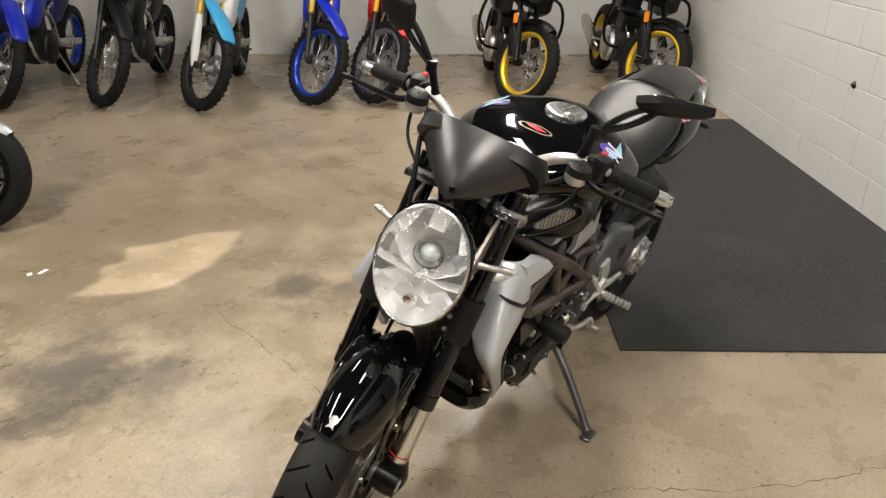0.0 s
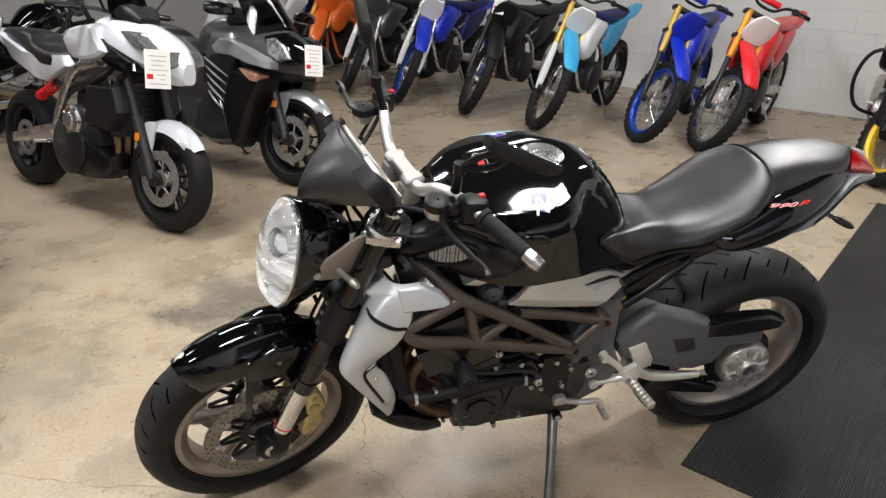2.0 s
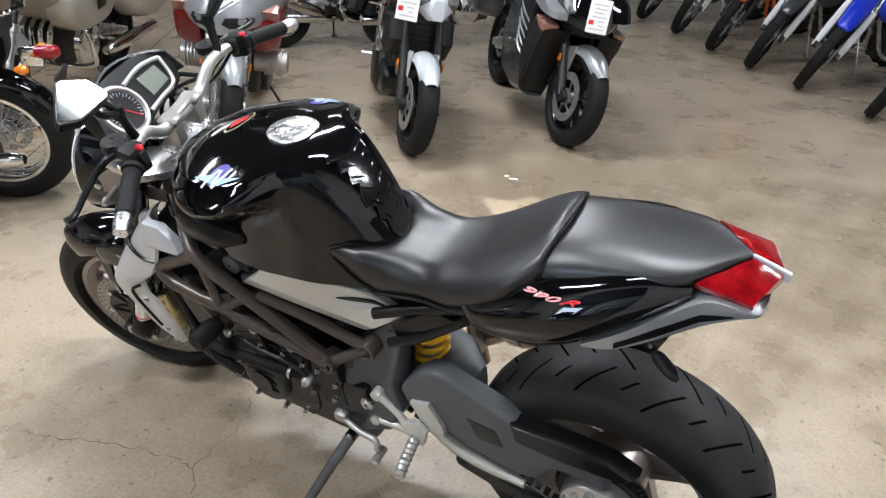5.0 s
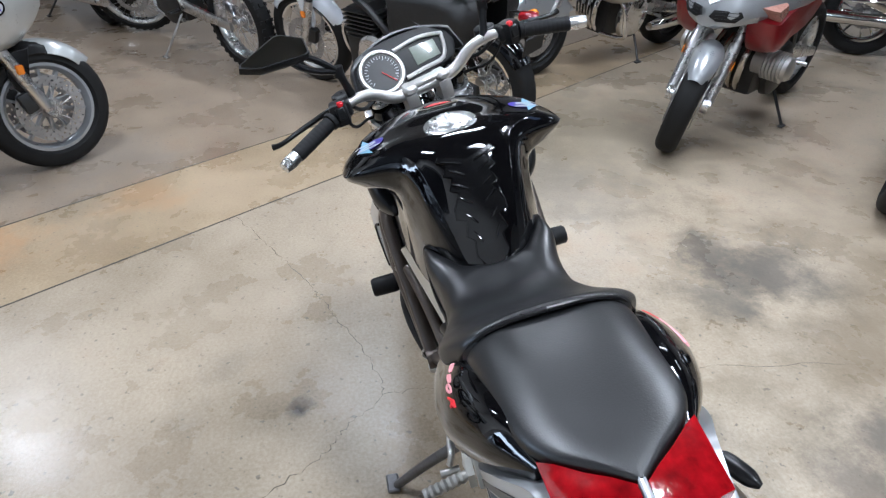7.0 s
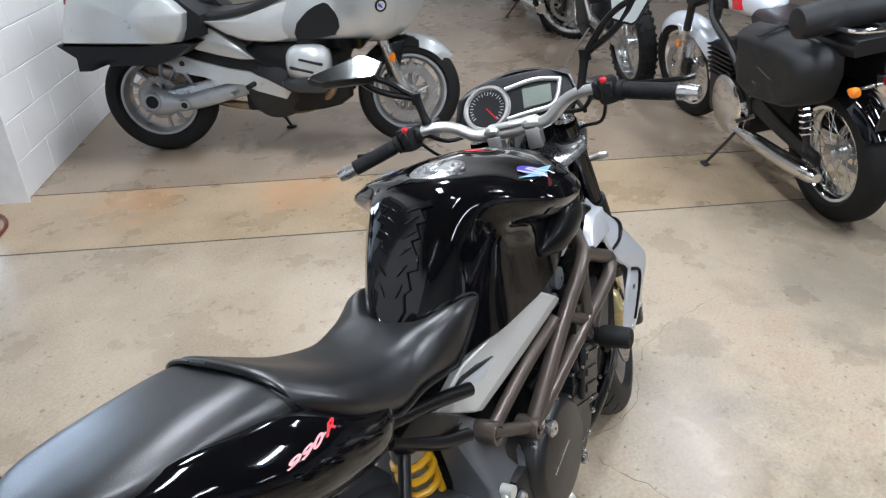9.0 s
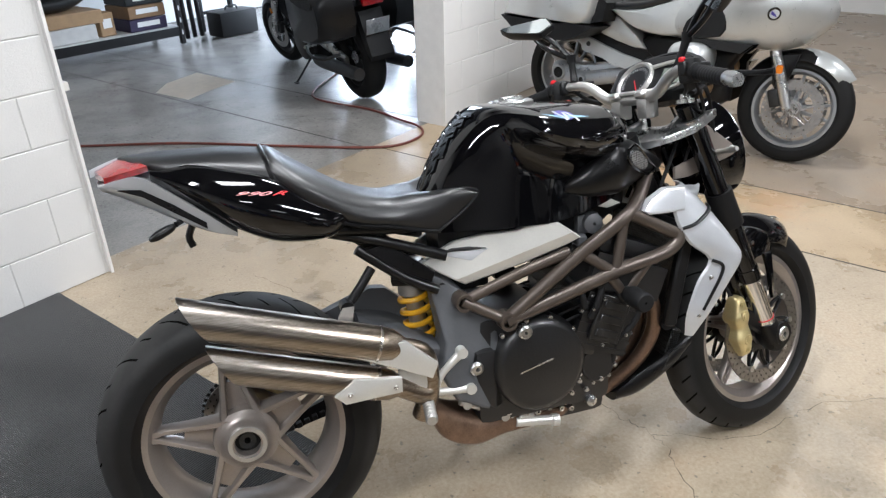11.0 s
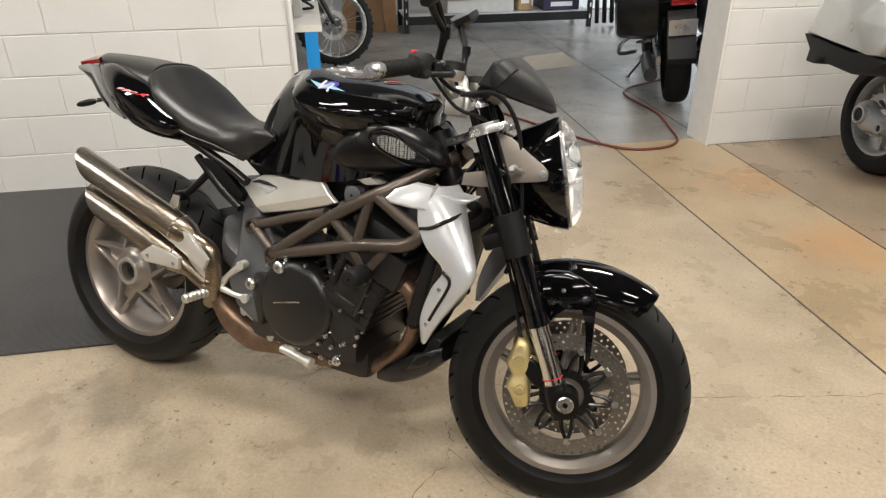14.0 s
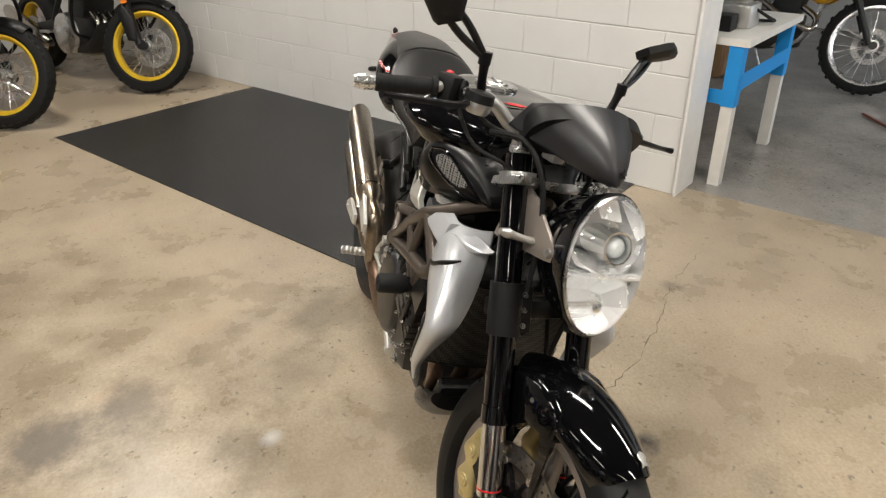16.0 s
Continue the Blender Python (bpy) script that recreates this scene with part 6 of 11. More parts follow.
def grid_shell(bm, rows, back):
    """A sheet through rows of points, smoothed both ways, with a thickness towards back."""
    rows = [curve_points(r, 4) for r in rows]
    cols = [curve_points([r[i] for r in rows], 4) for i in range(len(rows[0]))]
    face = [[bm.verts.new(Vector(c[j])) for c in cols] for j in range(len(cols[0]))]
    rear = [[bm.verts.new(v.co + Vector(back)) for v in row] for row in face]
    for g in (face, rear):
        for r0, r1 in zip(g, g[1:]):
            for i in range(len(r0) - 1):
                bm.faces.new((r0[i], r0[i + 1], r1[i + 1], r1[i]))
    for j in range(len(face) - 1):
        for i in (0, -1):
            bm.faces.new((face[j][i], face[j + 1][i], rear[j + 1][i], rear[j][i]))
    for i in range(len(face[0]) - 1):
        for j in (0, -1):
            bm.faces.new((face[j][i], face[j][i + 1], rear[j][i + 1], rear[j][i]))
    return bm


# the cowl's sections, from its lowest tip up: (x, y) from the rear edge round the front lip to the radiator
COWL = [
    (0.405, [(1.1, 0.181), (1.105, 0.187), (1.111, 0.188), (1.113, 0.184), (1.106, 0.179)]),
    (0.47, [(1.098, 0.192), (1.12, 0.204), (1.143, 0.208), (1.149, 0.199), (1.142, 0.187)]),
    (0.55, [(1.122, 0.198), (1.16, 0.213), (1.193, 0.217), (1.201, 0.202), (1.19, 0.174)]),
    (0.605, [(1.15, 0.203), (1.19, 0.217), (1.222, 0.219), (1.231, 0.2), (1.212, 0.155)]),
    (0.65, [(1.1, 0.198), (1.155, 0.209), (1.2, 0.208), (1.212, 0.186), (1.192, 0.13)]),
    (0.7, [(1.07, 0.19), (1.12, 0.197), (1.167, 0.192), (1.184, 0.166), (1.167, 0.11)]),
    (0.735, [(1.062, 0.183), (1.1, 0.187), (1.143, 0.18), (1.16, 0.15), (1.152, 0.1)]),
    (0.768, [(1.05, 0.176), (1.08, 0.178), (1.115, 0.168), (1.138, 0.138), (1.142, 0.095)]),
    (0.79, [(1.06, 0.16), (1.08, 0.158), (1.102, 0.149), (1.118, 0.124), (1.122, 0.09)]),
]
# intake shoulders under the tank: scoops whose slanted mouths hold an oval mesh
SCOOP = ((0.785, 0.158, 0.83, 0.814), (0.835, 0.19, 0.872, 0.798), (0.885, 0.199, 0.912, 0.792), (0.925, 0.193, 0.922, 0.79), (0.975, 0.157, 0.912, 0.796), (1.03, 0.119, 0.884, 0.812), (1.07, 0.1, 0.856, 0.824), (1.082, 0.09, 0.842, 0.83))
for s in (1, -1):
    sh = B()
    rings = []
    for x, y, zt, zb in curve_points(SCOOP, 4):
        h = zt - zb
        half = curve_points([(0.05, zt), (y - 0.3 * h - 0.01, zt), (y - 0.1 * h, zt - 0.12 * h), (y, zt - 0.4 * h), (y - 0.02 * h, zt - 0.62 * h), (y - 0.14 * h, zb + 0.14 * h), (y - 0.35 * h - 0.01, zb), (0.05, zb)], 3)
        rings.append([sh.verts.new((x, yy * s, zz)) for yy, zz in half])
    skin(sh, rings)
    part("intake_shoulder", sh, BLACK_SATIN, hero, "black intake shoulder beside the tank", sharp=50)
    MOUTH = Matrix.Translation((0.979, 0.157 * s, 0.866)) @ Matrix.Rotation(radians(-35.6 * s), 4, "Z")
    ov = [(0.052 * math.cos(t) * math.cos(0.38) + 0.02 * math.sin(t) * math.sin(0.38), 0.02 * math.sin(t) * math.cos(0.38) - 0.052 * math.cos(t) * math.sin(0.38)) for t in (2 * math.pi * k / 24 for k in range(24))]
    part("intake_mesh", plate_round(B(), ov, -0.02 * s, 0.0015 * s, 0.002, MOUTH), GRILLE, hero, "oval silver mesh")
    lip = curve_points([(x, 0.0, z) for x, z in ((-0.062, 0.034), (-0.02, 0.038), (0.045, -0.004), (0.092, -0.036), (0.04, -0.04), (-0.03, -0.012), (-0.064, 0.012), (-0.062, 0.034))], 3)
    part("intake_lip", tube(B(), [MOUTH @ Vector((x, 0.001 * s, z)) for x, y, z in lip], 0.0035, 6, 2), BLACK_GLOSS, hero)
    ch = plate_round(B(), [(0.785, 0.795), (0.85, 0.797), (0.885, 0.793), (0.935, 0.768), (0.898, 0.76), (0.86, 0.772)], 0.1 * s, 0.15 * s, 0.006)
    part("side_wedge", ch, HEAT_SHIELD, hero)
    # silver side panel
    sp = plate_round(B(), [(0.82, 0.704), (0.79, 0.729), (0.757, 0.755), (0.72, 0.756), (0.674, 0.735), (0.6, 0.732), (0.528, 0.72), (0.449, 0.678), (0.49, 0.65), (0.545, 0.617), (0.69, 0.656), (0.79, 0.69)], 0.0, 0.016 * s, 0.003, seg=1)
    bmesh.ops.bisect_plane(sp, geom=sp.verts[:] + sp.edges[:] + sp.faces[:], plane_co=(0.75, 0, 0.705), plane_no=(0.3, 0, -0.95))
    bmesh.ops.bisect_plane(sp, geom=sp.verts[:] + sp.edges[:] + sp.faces[:], plane_co=(0.674, 0, 0.735), plane_no=(0.9, 0, -0.43))
    for v in sp.verts:
        low = max(0.0, (v.co.x - 0.75) * 0.3 - (v.co.z - 0.705) * 0.95)
        v.co.y += s * (0.27 * v.co.x - 0.2 * v.co.z + 0.077 - 0.45 * low)
    part("side_panel", sp, HEAT_SHIELD, hero, "silver-grey side panel", sharp=12)
    vent = plate_round(B(), [(0.604, 0.7), (0.56, 0.704), (0.52, 0.703), (0.495, 0.694), (0.53, 0.684), (0.562, 0.675)], -0.002 * s, 0.0175 * s, 0.001)
    lip = plate_round(B(), [(0.6, 0.702), (0.56, 0.708), (0.52, 0.707), (0.49, 0.695), (0.52, 0.7), (0.56, 0.7)], 0.0, 0.021 * s, 0.0015)
    for bm_, mt_, name_ in ((vent, SILVER_PAINT, "panel_vent"), (lip, DARK_METAL, "vent_edge")):
        for v in bm_.verts:
            v.co.y += s * (0.27 * v.co.x - 0.2 * v.co.z + 0.077)
        part(name_, bm_, mt_, hero)
    # silver radiator cowls, in two leaves with a slot
    up = B()
    grid_shell(up, [[(x, y * s, z) for x, y in row] for z, row in COWL], (-0.005, -0.006 * s, 0))
    arm = plate_round(B(), [(1.085, 0.735), (1.03, 0.735), (0.987, 0.737), (0.973, 0.748), (0.995, 0.772), (1.04, 0.792), (1.095, 0.79)], 0.166 * s, 0.188 * s, 0.006)
    for v in arm.verts:
        v.co.y -= s * 0.35 * max(0.0, v.co.z - 0.75)
    prong = B()
    grid_shell(prong, [[(1.1, 0.172 * s, 0.772), (1.118, 0.158 * s, 0.776), (1.125, 0.125 * s, 0.782)], [(1.13, 0.158 * s, 0.76), (1.148, 0.14 * s, 0.768), (1.15, 0.112 * s, 0.778)], [(1.15, 0.142 * s, 0.755), (1.168, 0.122 * s, 0.764), (1.17, 0.104 * s, 0.774)], [(1.18, 0.108 * s, 0.768), (1.184, 0.104 * s, 0.772), (1.184, 0.1 * s, 0.776)]], (-0.004, -0.003 * s, -0.005))
    me = bpy.data.meshes.new("tmp")
    prong.to_mesh(me)
    prong.free()
    up.from_mesh(me)
    arm.to_mesh(me)
    arm.free()
    up.from_mesh(me)
    bpy.data.meshes.remove(me)
    part("radiator_cowl", up, SILVER_PAINT, hero, "silver painted radiator cowl", sharp=24)
    slot = [(1.15, 0.2045, 0.604), (1.17, 0.2135, 0.594), (1.174, 0.2155, 0.58), (1.164, 0.2145, 0.553), (1.145, 0.211, 0.515), (1.127, 0.2065, 0.478)]
    part("cowl_slot", tube(B(), [(x, y * s, z) for x, y, z in slot], 0.0042, 8, 4), BLACK_SATIN, hero)
    part("cowl_slot", tube(B(), [(1.075, 0.191 * s, 0.692), (1.105, 0.1965 * s, 0.7), (1.135, 0.1945 * s, 0.718), (1.155, 0.181 * s, 0.73), (1.162, 0.158 * s, 0.738)], [0.004, 0.0048, 0.005, 0.0045, 0.002], 8, 4), BLACK_SATIN, hero)
    bolts("cowl_bolt", [(1.146, 0.206 * s, 0.56), (1.118, 0.2 * s, 0.463)], (0, s, 0), 0.006, 0.004)

# seat, pillion pad and tail share one small lift
TAIL = Matrix.Translation((0, 0, 0.004))
part("rider_seat", half_loft(B(), [
    (0.588, [(0, 0.775), (0.06, 0.785), (0.095, 0.812), (0.112, 0.831), (0.119, 0.832), (0.12, 0.827), (0.118, 0.822)]),
    (0.555, [(0, 0.775), (0.05, 0.785), (0.085, 0.82), (0.108, 0.844), (0.12, 0.84), (0.124, 0.825), (0.12, 0.802)]),
    (0.52, [(0, 0.785), (0.045, 0.8), (0.08, 0.836), (0.103, 0.847), (0.119, 0.84), (0.125, 0.82), (0.121, 0.779)]),
    (0.485, [(0, 0.826), (0.045, 0.832), (0.075, 0.841), (0.097, 0.841), (0.112, 0.829), (0.119, 0.8), (0.116, 0.757)]),
    (0.44, [(0, 0.835), (0.045, 0.838), (0.072, 0.841), (0.094, 0.834), (0.109, 0.815), (0.116, 0.792), (0.112, 0.763)]),
    (0.38, [(0, 0.84), (0.05, 0.841), (0.08, 0.838), (0.102, 0.827), (0.115, 0.811), (0.12, 0.797), (0.116, 0.781)]),
    (0.3, [(0, 0.868), (0.06, 0.869), (0.105, 0.862), (0.131, 0.846), (0.139, 0.83), (0.14, 0.817), (0.133, 0.802)]),
    (0.205, [(0, 0.93), (0.07, 0.93), (0.12, 0.918), (0.145, 0.902), (0.15, 0.885), (0.146, 0.868), (0.135, 0.848)]),
    (0.15, [(0, 0.973), (0.06, 0.969), (0.104, 0.955), (0.123, 0.937), (0.126, 0.918), (0.121, 0.9), (0.115, 0.887)]),
    (0.132, [(0, 0.977), (0.055, 0.973), (0.096, 0.956), (0.112, 0.937), (0.113, 0.918), (0.108, 0.9), (0.1, 0.888)])], 5, 4), LEATHER, hero, "black vinyl rider's seat", at=TAIL, sharp=60)
part("pillion_pad", half_loft(B(), [
    (0.17, [(0, 0.957), (0.06, 0.954), (0.098, 0.939), (0.113, 0.917), (0.113, 0.89)]),
    (0.12, [(0, 0.973), (0.065, 0.97), (0.102, 0.953), (0.117, 0.93), (0.117, 0.905)]),
    (0.04, [(0, 0.984), (0.06, 0.981), (0.096, 0.966), (0.108, 0.947), (0.108, 0.925)]),
    (-0.05, [(0, 0.988), (0.06, 0.985), (0.09, 0.975), (0.099, 0.963), (0.097, 0.946)]),
    (-0.1, [(0, 0.989), (0.045, 0.987), (0.067, 0.982), (0.075, 0.974), (0.074, 0.962)]),
    (-0.135, [(0, 0.989), (0.02, 0.988), (0.031, 0.985), (0.035, 0.978), (0.034, 0.967)]),
    (-0.162, [(0, 0.988), (0.002, 0.987), (0.004, 0.985), (0.005, 0.98), (0.005, 0.972)])], 5, 4), LEATHER, hero, "black vinyl pillion pad", at=TAIL, sharp=60)
for s in (1, -1):
    part("seat_piping", tube(B(), [(0.127, 0, 0.979), (0.13, 0.056 * s, 0.974), (0.137, 0.1 * s, 0.955), (0.148, 0.124 * s, 0.918), (0.17, 0.134 * s, 0.876), (0.21, 0.142 * s, 0.848), (0.29, 0.139 * s, 0.804), (0.38, 0.121 * s, 0.781), (0.45, 0.116 * s, 0.762), (0.486, 0.119 * s, 0.755)], 0.0042, 8, 5), BLACK_SATIN, hero, at=TAIL)
    part("seat_piping", tube(B(), [(0.53, 0.078 * s, 0.838), (0.565, 0.102 * s, 0.842), (0.588, 0.117 * s, 0.832), (0.555, 0.123 * s, 0.801), (0.52, 0.123 * s, 0.777), (0.486, 0.119 * s, 0.755)], 0.0035, 6, 5), BLACK_SATIN, hero, at=TAIL)
tail_bm = half_loft(B(), [
    (0.292, [(0, 0.82), (0.09, 0.836), (0.122, 0.84), (0.132, 0.827), (0.122, 0.81), (0.06, 0.8)]),
    (0.24, [(0, 0.85), (0.1, 0.862), (0.143, 0.852), (0.163, 0.822), (0.148, 0.788), (0.07, 0.768)]),
    (0.14, [(0, 0.9), (0.1, 0.922), (0.14, 0.914), (0.175, 0.862), (0.155, 0.8), (0.08, 0.775)]),
    (0.06, [(0, 0.93), (0.1, 0.948), (0.135, 0.94), (0.168, 0.892), (0.15, 0.836), (0.08, 0.815)]),
    (-0.02, [(0, 0.95), (0.085, 0.968), (0.118, 0.957), (0.138, 0.92), (0.12, 0.884), (0.06, 0.874)]),
    (-0.095, [(0, 0.955), (0.05, 0.962), (0.08, 0.965), (0.092, 0.952), (0.08, 0.925), (0.04, 0.915)])], 5, 3)
part("seat_base", half_loft(B(), [(0.48, [(0, 0.79), (0.08, 0.785), (0.1, 0.77), (0.095, 0.755), (0.05, 0.75)]), (0.36, [(0, 0.8), (0.09, 0.795), (0.108, 0.78), (0.1, 0.762), (0.05, 0.755)]), (0.22, [(0, 0.82), (0.1, 0.815), (0.118, 0.8), (0.11, 0.782), (0.05, 0.77)])], 4, 3), BLACK_SATIN, hero, "black plastic seat base", at=TAIL)
TAIL_TREE = bvhtree.BVHTree.FromBMesh(tail_bm)
part("tail_fairing", tail_bm, BLACK_GLOSS, hero, "glossy black tail fairing", at=TAIL, sharp=60)
UNDER = ((0.055, 0.138, 0.824, 0.812), (0.0, 0.141, 0.872, 0.832), (-0.06, 0.125, 0.918, 0.862), (-0.115, 0.102, 0.953, 0.892), (-0.16, 0.091, 0.951, 0.917), (-0.192, 0.084, 0.945, 0.933), (-0.2, 0.06, 0.95, 0.94))
part("tail_underside", half_loft(B(), [(x, [(0, zt - 0.004), (y * 0.7, zt - 0.002), (y - 0.004, zt), (y, zt - 0.004), (y - 0.002, zb + 0.3 * (zt - zb)), (y - 0.012, zb), (0.05, zb - 0.008)]) for x, y, zt, zb in UNDER], 4, 2), TAIL_SILVER, hero, "silver lower tail panel", at=TAIL, sharp=35)
for s in (1, -1):
    slot = B()
    edge = []
    for (x, y, zt, zb), f0, f1 in zip(UNDER[1:5], (0.2, 0.3, 0.36, 0.4), (0.52, 0.62, 0.6, 0.44)):
        edge.append([slot.verts.new((x, s * (y + d), zb + f * (zt - zb))) for f, d in ((f0, -0.012), (f0, 0.0008), (f1, 0.0012), (f1, -0.012))])
    skin(slot, edge)
    part("panel_slot", slot, BLACK_SATIN, hero, at=TAIL)
    rl = B()
    rows = []
    E_, F_, A_, D_ = Vector((-0.097, 0.087, 0.973)), Vector((-0.182, 0.084, 0.957)), Vector((-0.164, 0.0055, 0.983)), Vector((-0.21, 0.0055, 0.965))
    for t in (0.0, 0.2, 0.5, 0.8, 1.0):
        o, i = E_.lerp(F_, t), A_.lerp(D_, t)
        m_ = o.lerp(i, 0.5) + Vector((0, 0, 0.006 * (1 - abs(2 * t - 1))))
        ring = [i - Vector((0, 0, 0.014)), i, i.lerp(m_, 0.5) + Vector((0, 0, 0.002)), m_, o.lerp(m_, 0.4) + Vector((0, 0, 0.003)), o, o - Vector((0, 0.004, 0.012))]
        rows.append([rl.verts.new((v.x, s * v.y, v.z)) for v in ring])
    skin(rl, rows)
    part("tail_light", rl, RED_LENS, hero, "red tail light lens", at=TAIL, sharp=25)
    wk = tube(B(), [(-0.02, 0.09 * s, 0.87), (-0.045, 0.115 * s, 0.86), (-0.06, 0.13 * s, 0.855)], 0.006, 8, 3)
    body(wk, [(-0.03, 0, 0, 0.004, 0.004, 2), (-0.015, 0, 0, 0.011, 0.009, 2.5), (0.015, 0, 0, 0.011, 0.009, 2.5), (0.028, 0, 0, 0.005, 0.005, 2)], 12, 3, Matrix.Translation((-0.085, 0.145 * s, 0.845)) @ Matrix.Rotation(radians(-20), 4, "Y") @ Matrix.Rotation(radians(-30 * s), 4, "Z"))
    part("rear_winker", wk, BLACK_SATIN, hero, at=TAIL)
part("tail_spine", half_loft(B(), [(-0.16, [(0, 0.987), (0.004, 0.9865), (0.005, 0.972)]), (-0.19, [(0, 0.978), (0.004, 0.9775), (0.005, 0.962)]), (-0.22, [(0, 0.967), (0.004, 0.9665), (0.005, 0.952)])], 2, 2), SILVER_PAINT, hero, at=TAIL)
bm = box(B(), (-0.02, 0, 0.83), (0.05, 0.05, 0.012), Matrix.Rotation(radians(35), 4, "Y"), bevel=0.003)
tube(bm, [(-0.03, 0.0, 0.84), (-0.05, 0.0, 0.8), (-0.045, 0.0, 0.775)], 0.008, 8, 3)
part("plate_bracket", bm, BLACK_SATIN, hero, at=TAIL)


PALE_LETTERS = plain("pale_letters", (0.75, 0.3, 0.32), 0.4)


def lettering(text, size, depth=0.0006):
    cu = bpy.data.curves.new("letters", "FONT")
    cu.body, cu.size, cu.extrude, cu.align_x, cu.align_y = text, size, depth, "CENTER", "CENTER"
    cu.shear, cu.resolution_u = 0.25, 4
    ob = bpy.data.objects.new("letters", cu)
    me = bpy.data.meshes.new_from_object(ob)
    bpy.data.objects.remove(ob)
    bm = B()
    bm.from_mesh(me)
    bpy.data.meshes.remove(me)
    return bm


for s in (1, -1):
    for text, size, off, mt, lab in (("990", 0.04, -0.016, PALE_LETTERS, "pale italic model number"), ("R", 0.042, 0.038, RED_DECAL, "red italic letter")):
        bm = lettering(text, size)
        for v in bm.verts:
            raised = v.co.z > 0
            along = v.co.x * 1.12 + v.co.y * 0.35 + off
            x, z = 0.112 - s * along, (0.916 if s == 1 else 0.9) + 0.25 * v.co.y + 0.14 * along * s
            hit = TAIL_TREE.ray_cast(Vector((x, s * 0.5, z)), Vector((0, -s, 0)))
            y = hit[0].y if hit[0] is not None else s * 0.15
            v.co = Vector((x, y + s * (0.0022 if raised else -0.001), z))
        part("model_number" if text == "990" else "model_letter", bm, mt, hero, lab, at=TAIL)

# trellis frame
for s in (1, -1):
    w = 0.168 * s
    tubes_ = [
        [(1.085, 0.035 * s, 0.85), (1.03, 0.1 * s, 0.808), (0.97, 0.155 * s, 0.764), (0.926, 0.176 * s, 0.738), (0.828, 0.172 * s, 0.677), (0.75, 0.166 * s, 0.623), (0.624, 0.156 * s, 0.53)],
        [(1.066, 0.178 * s, 0.682), (1.066, 0.184 * s, 0.662), (1.035, 0.186 * s, 0.641), (0.98, 0.185 * s, 0.628), (0.898, 0.182 * s, 0.612), (0.75, 0.168 * s, 0.566), (0.624, 0.156 * s, 0.528)],
        [(1.066, 0.178 * s, 0.678), (1.02, 0.176 * s, 0.703), (0.945, 0.172 * s, 0.745)],
        [(0.926, 0.174 * s, 0.735), (0.899, 0.182 * s, 0.614)],
        [(0.893, 0.18 * s, 0.61), (0.815, 0.17 * s, 0.668)],
        [(0.79, 0.158 * s, 0.672), (0.667, 0.138 * s, 0.632), (0.532, 0.122 * s, 0.582)],
        [(0.624, 0.156 * s, 0.53), (0.53, 0.124 * s, 0.583)],
        [(0.885, 0.178 * s, 0.602), (0.922, 0.17 * s, 0.55)], [(0.985, 0.18 * s, 0.622), (0.935, 0.172 * s, 0.555)],
    ]
    for k, pts in enumerate(tubes_):
        part("frame_tube", tube(B(), pts, 0.0165 if k < 3 else 0.0135, 14, 6), BRONZE_TUBE, hero, "bronze-grey trellis frame tube")
    for x, y, z in ((0.53, 0.122, 0.582), (0.625, 0.155, 0.528)):
        nd = lathe(B(), [(0.012, (y - 0.03) * s), (0.021, (y - 0.03) * s), (0.0225, (y - 0.02) * s), (0.0225, (y + 0.014) * s), (0.021, (y + 0.018) * s), (0.015, (y + 0.018) * s), (0.012, (y + 0.008) * s)], 24, "y", (x, 0, z))
        part("frame_boss", nd, BRONZE_TUBE, hero)
    mt = lathe(B(), [(0.004, 0.19 * s), (0.013, 0.19 * s), (0.02, 0.183 * s), (0.028, 0.17 * s), (0.028, 0.14 * s), (0.004, 0.14 * s)], 20, "y", (0.928, 0, 0.545))
    part("engine_mount", mt, BLACK_SATIN, hero)
    # pivot plate
    pv = plate_round(B(), [(0.512, 0.632), (0.49, 0.648), (0.455, 0.668), (0.44, 0.65), (0.462, 0.61), (0.47, 0.55), (0.478, 0.49), (0.452, 0.425), (0.49, 0.345), (0.585, 0.292), (0.615, 0.31), (0.606, 0.425), (0.612, 0.5), (0.6, 0.535), (0.55, 0.59)], 0.05 * s, 0.15 * s, 0.012, seg=3)
    for v in pv.verts:
        if abs(v.co.y) > 0.1:
            v.co.y -= s * 0.34 * max(0.0, v.co.z - 0.44)
    part("pivot_plate", pv, GREY_CAST, hero, "grey cast swingarm pivot plate")
    part("pivot_bolt", lathe(B(), [(0.005, 0.158 * s), (0.012, 0.158 * s), (0.017, 0.154 * s), (0.017, 0.148 * s), (0.005, 0.148 * s)], 18, "y", (0.543, 0, 0.42)), ALU, hero)
    part("plate_hole", lathe(B(), [(0.001, 0.0885 * s), (0.013, 0.0885 * s), (0.014, 0.07 * s)], 18, "y", (0.492, 0, 0.612), closed=False), BLACK_SATIN, hero)
    # crash bobbins
    sl = cyl(B(), (0.93, 0.15 * s, 0.548), (0.93, 0.195 * s, 0.549), 0.02, n=18)
    part("slider_stem", sl, BLACK_SATIN, hero)
    sl = lathe(B(), [(0.003, 0.262 * s), (0.02, 0.262 * s), (0.024, 0.257 * s), (0.025, 0.205 * s), (0.022, 0.195 * s), (0.003, 0.195 * s)], 24, "y", (0.93, 0, 0.55))
    part("frame_slider", sl, RUBBER, hero, "black frame slider bobbin")
    # subframe
    sf = tube(B(), [(0.5, 0.12 * s, 0.7), (0.4, 0.1 * s, 0.735), (0.25, 0.09 * s, 0.785), (0.08, 0.07 * s, 0.83)], 0.013, 10, 4)
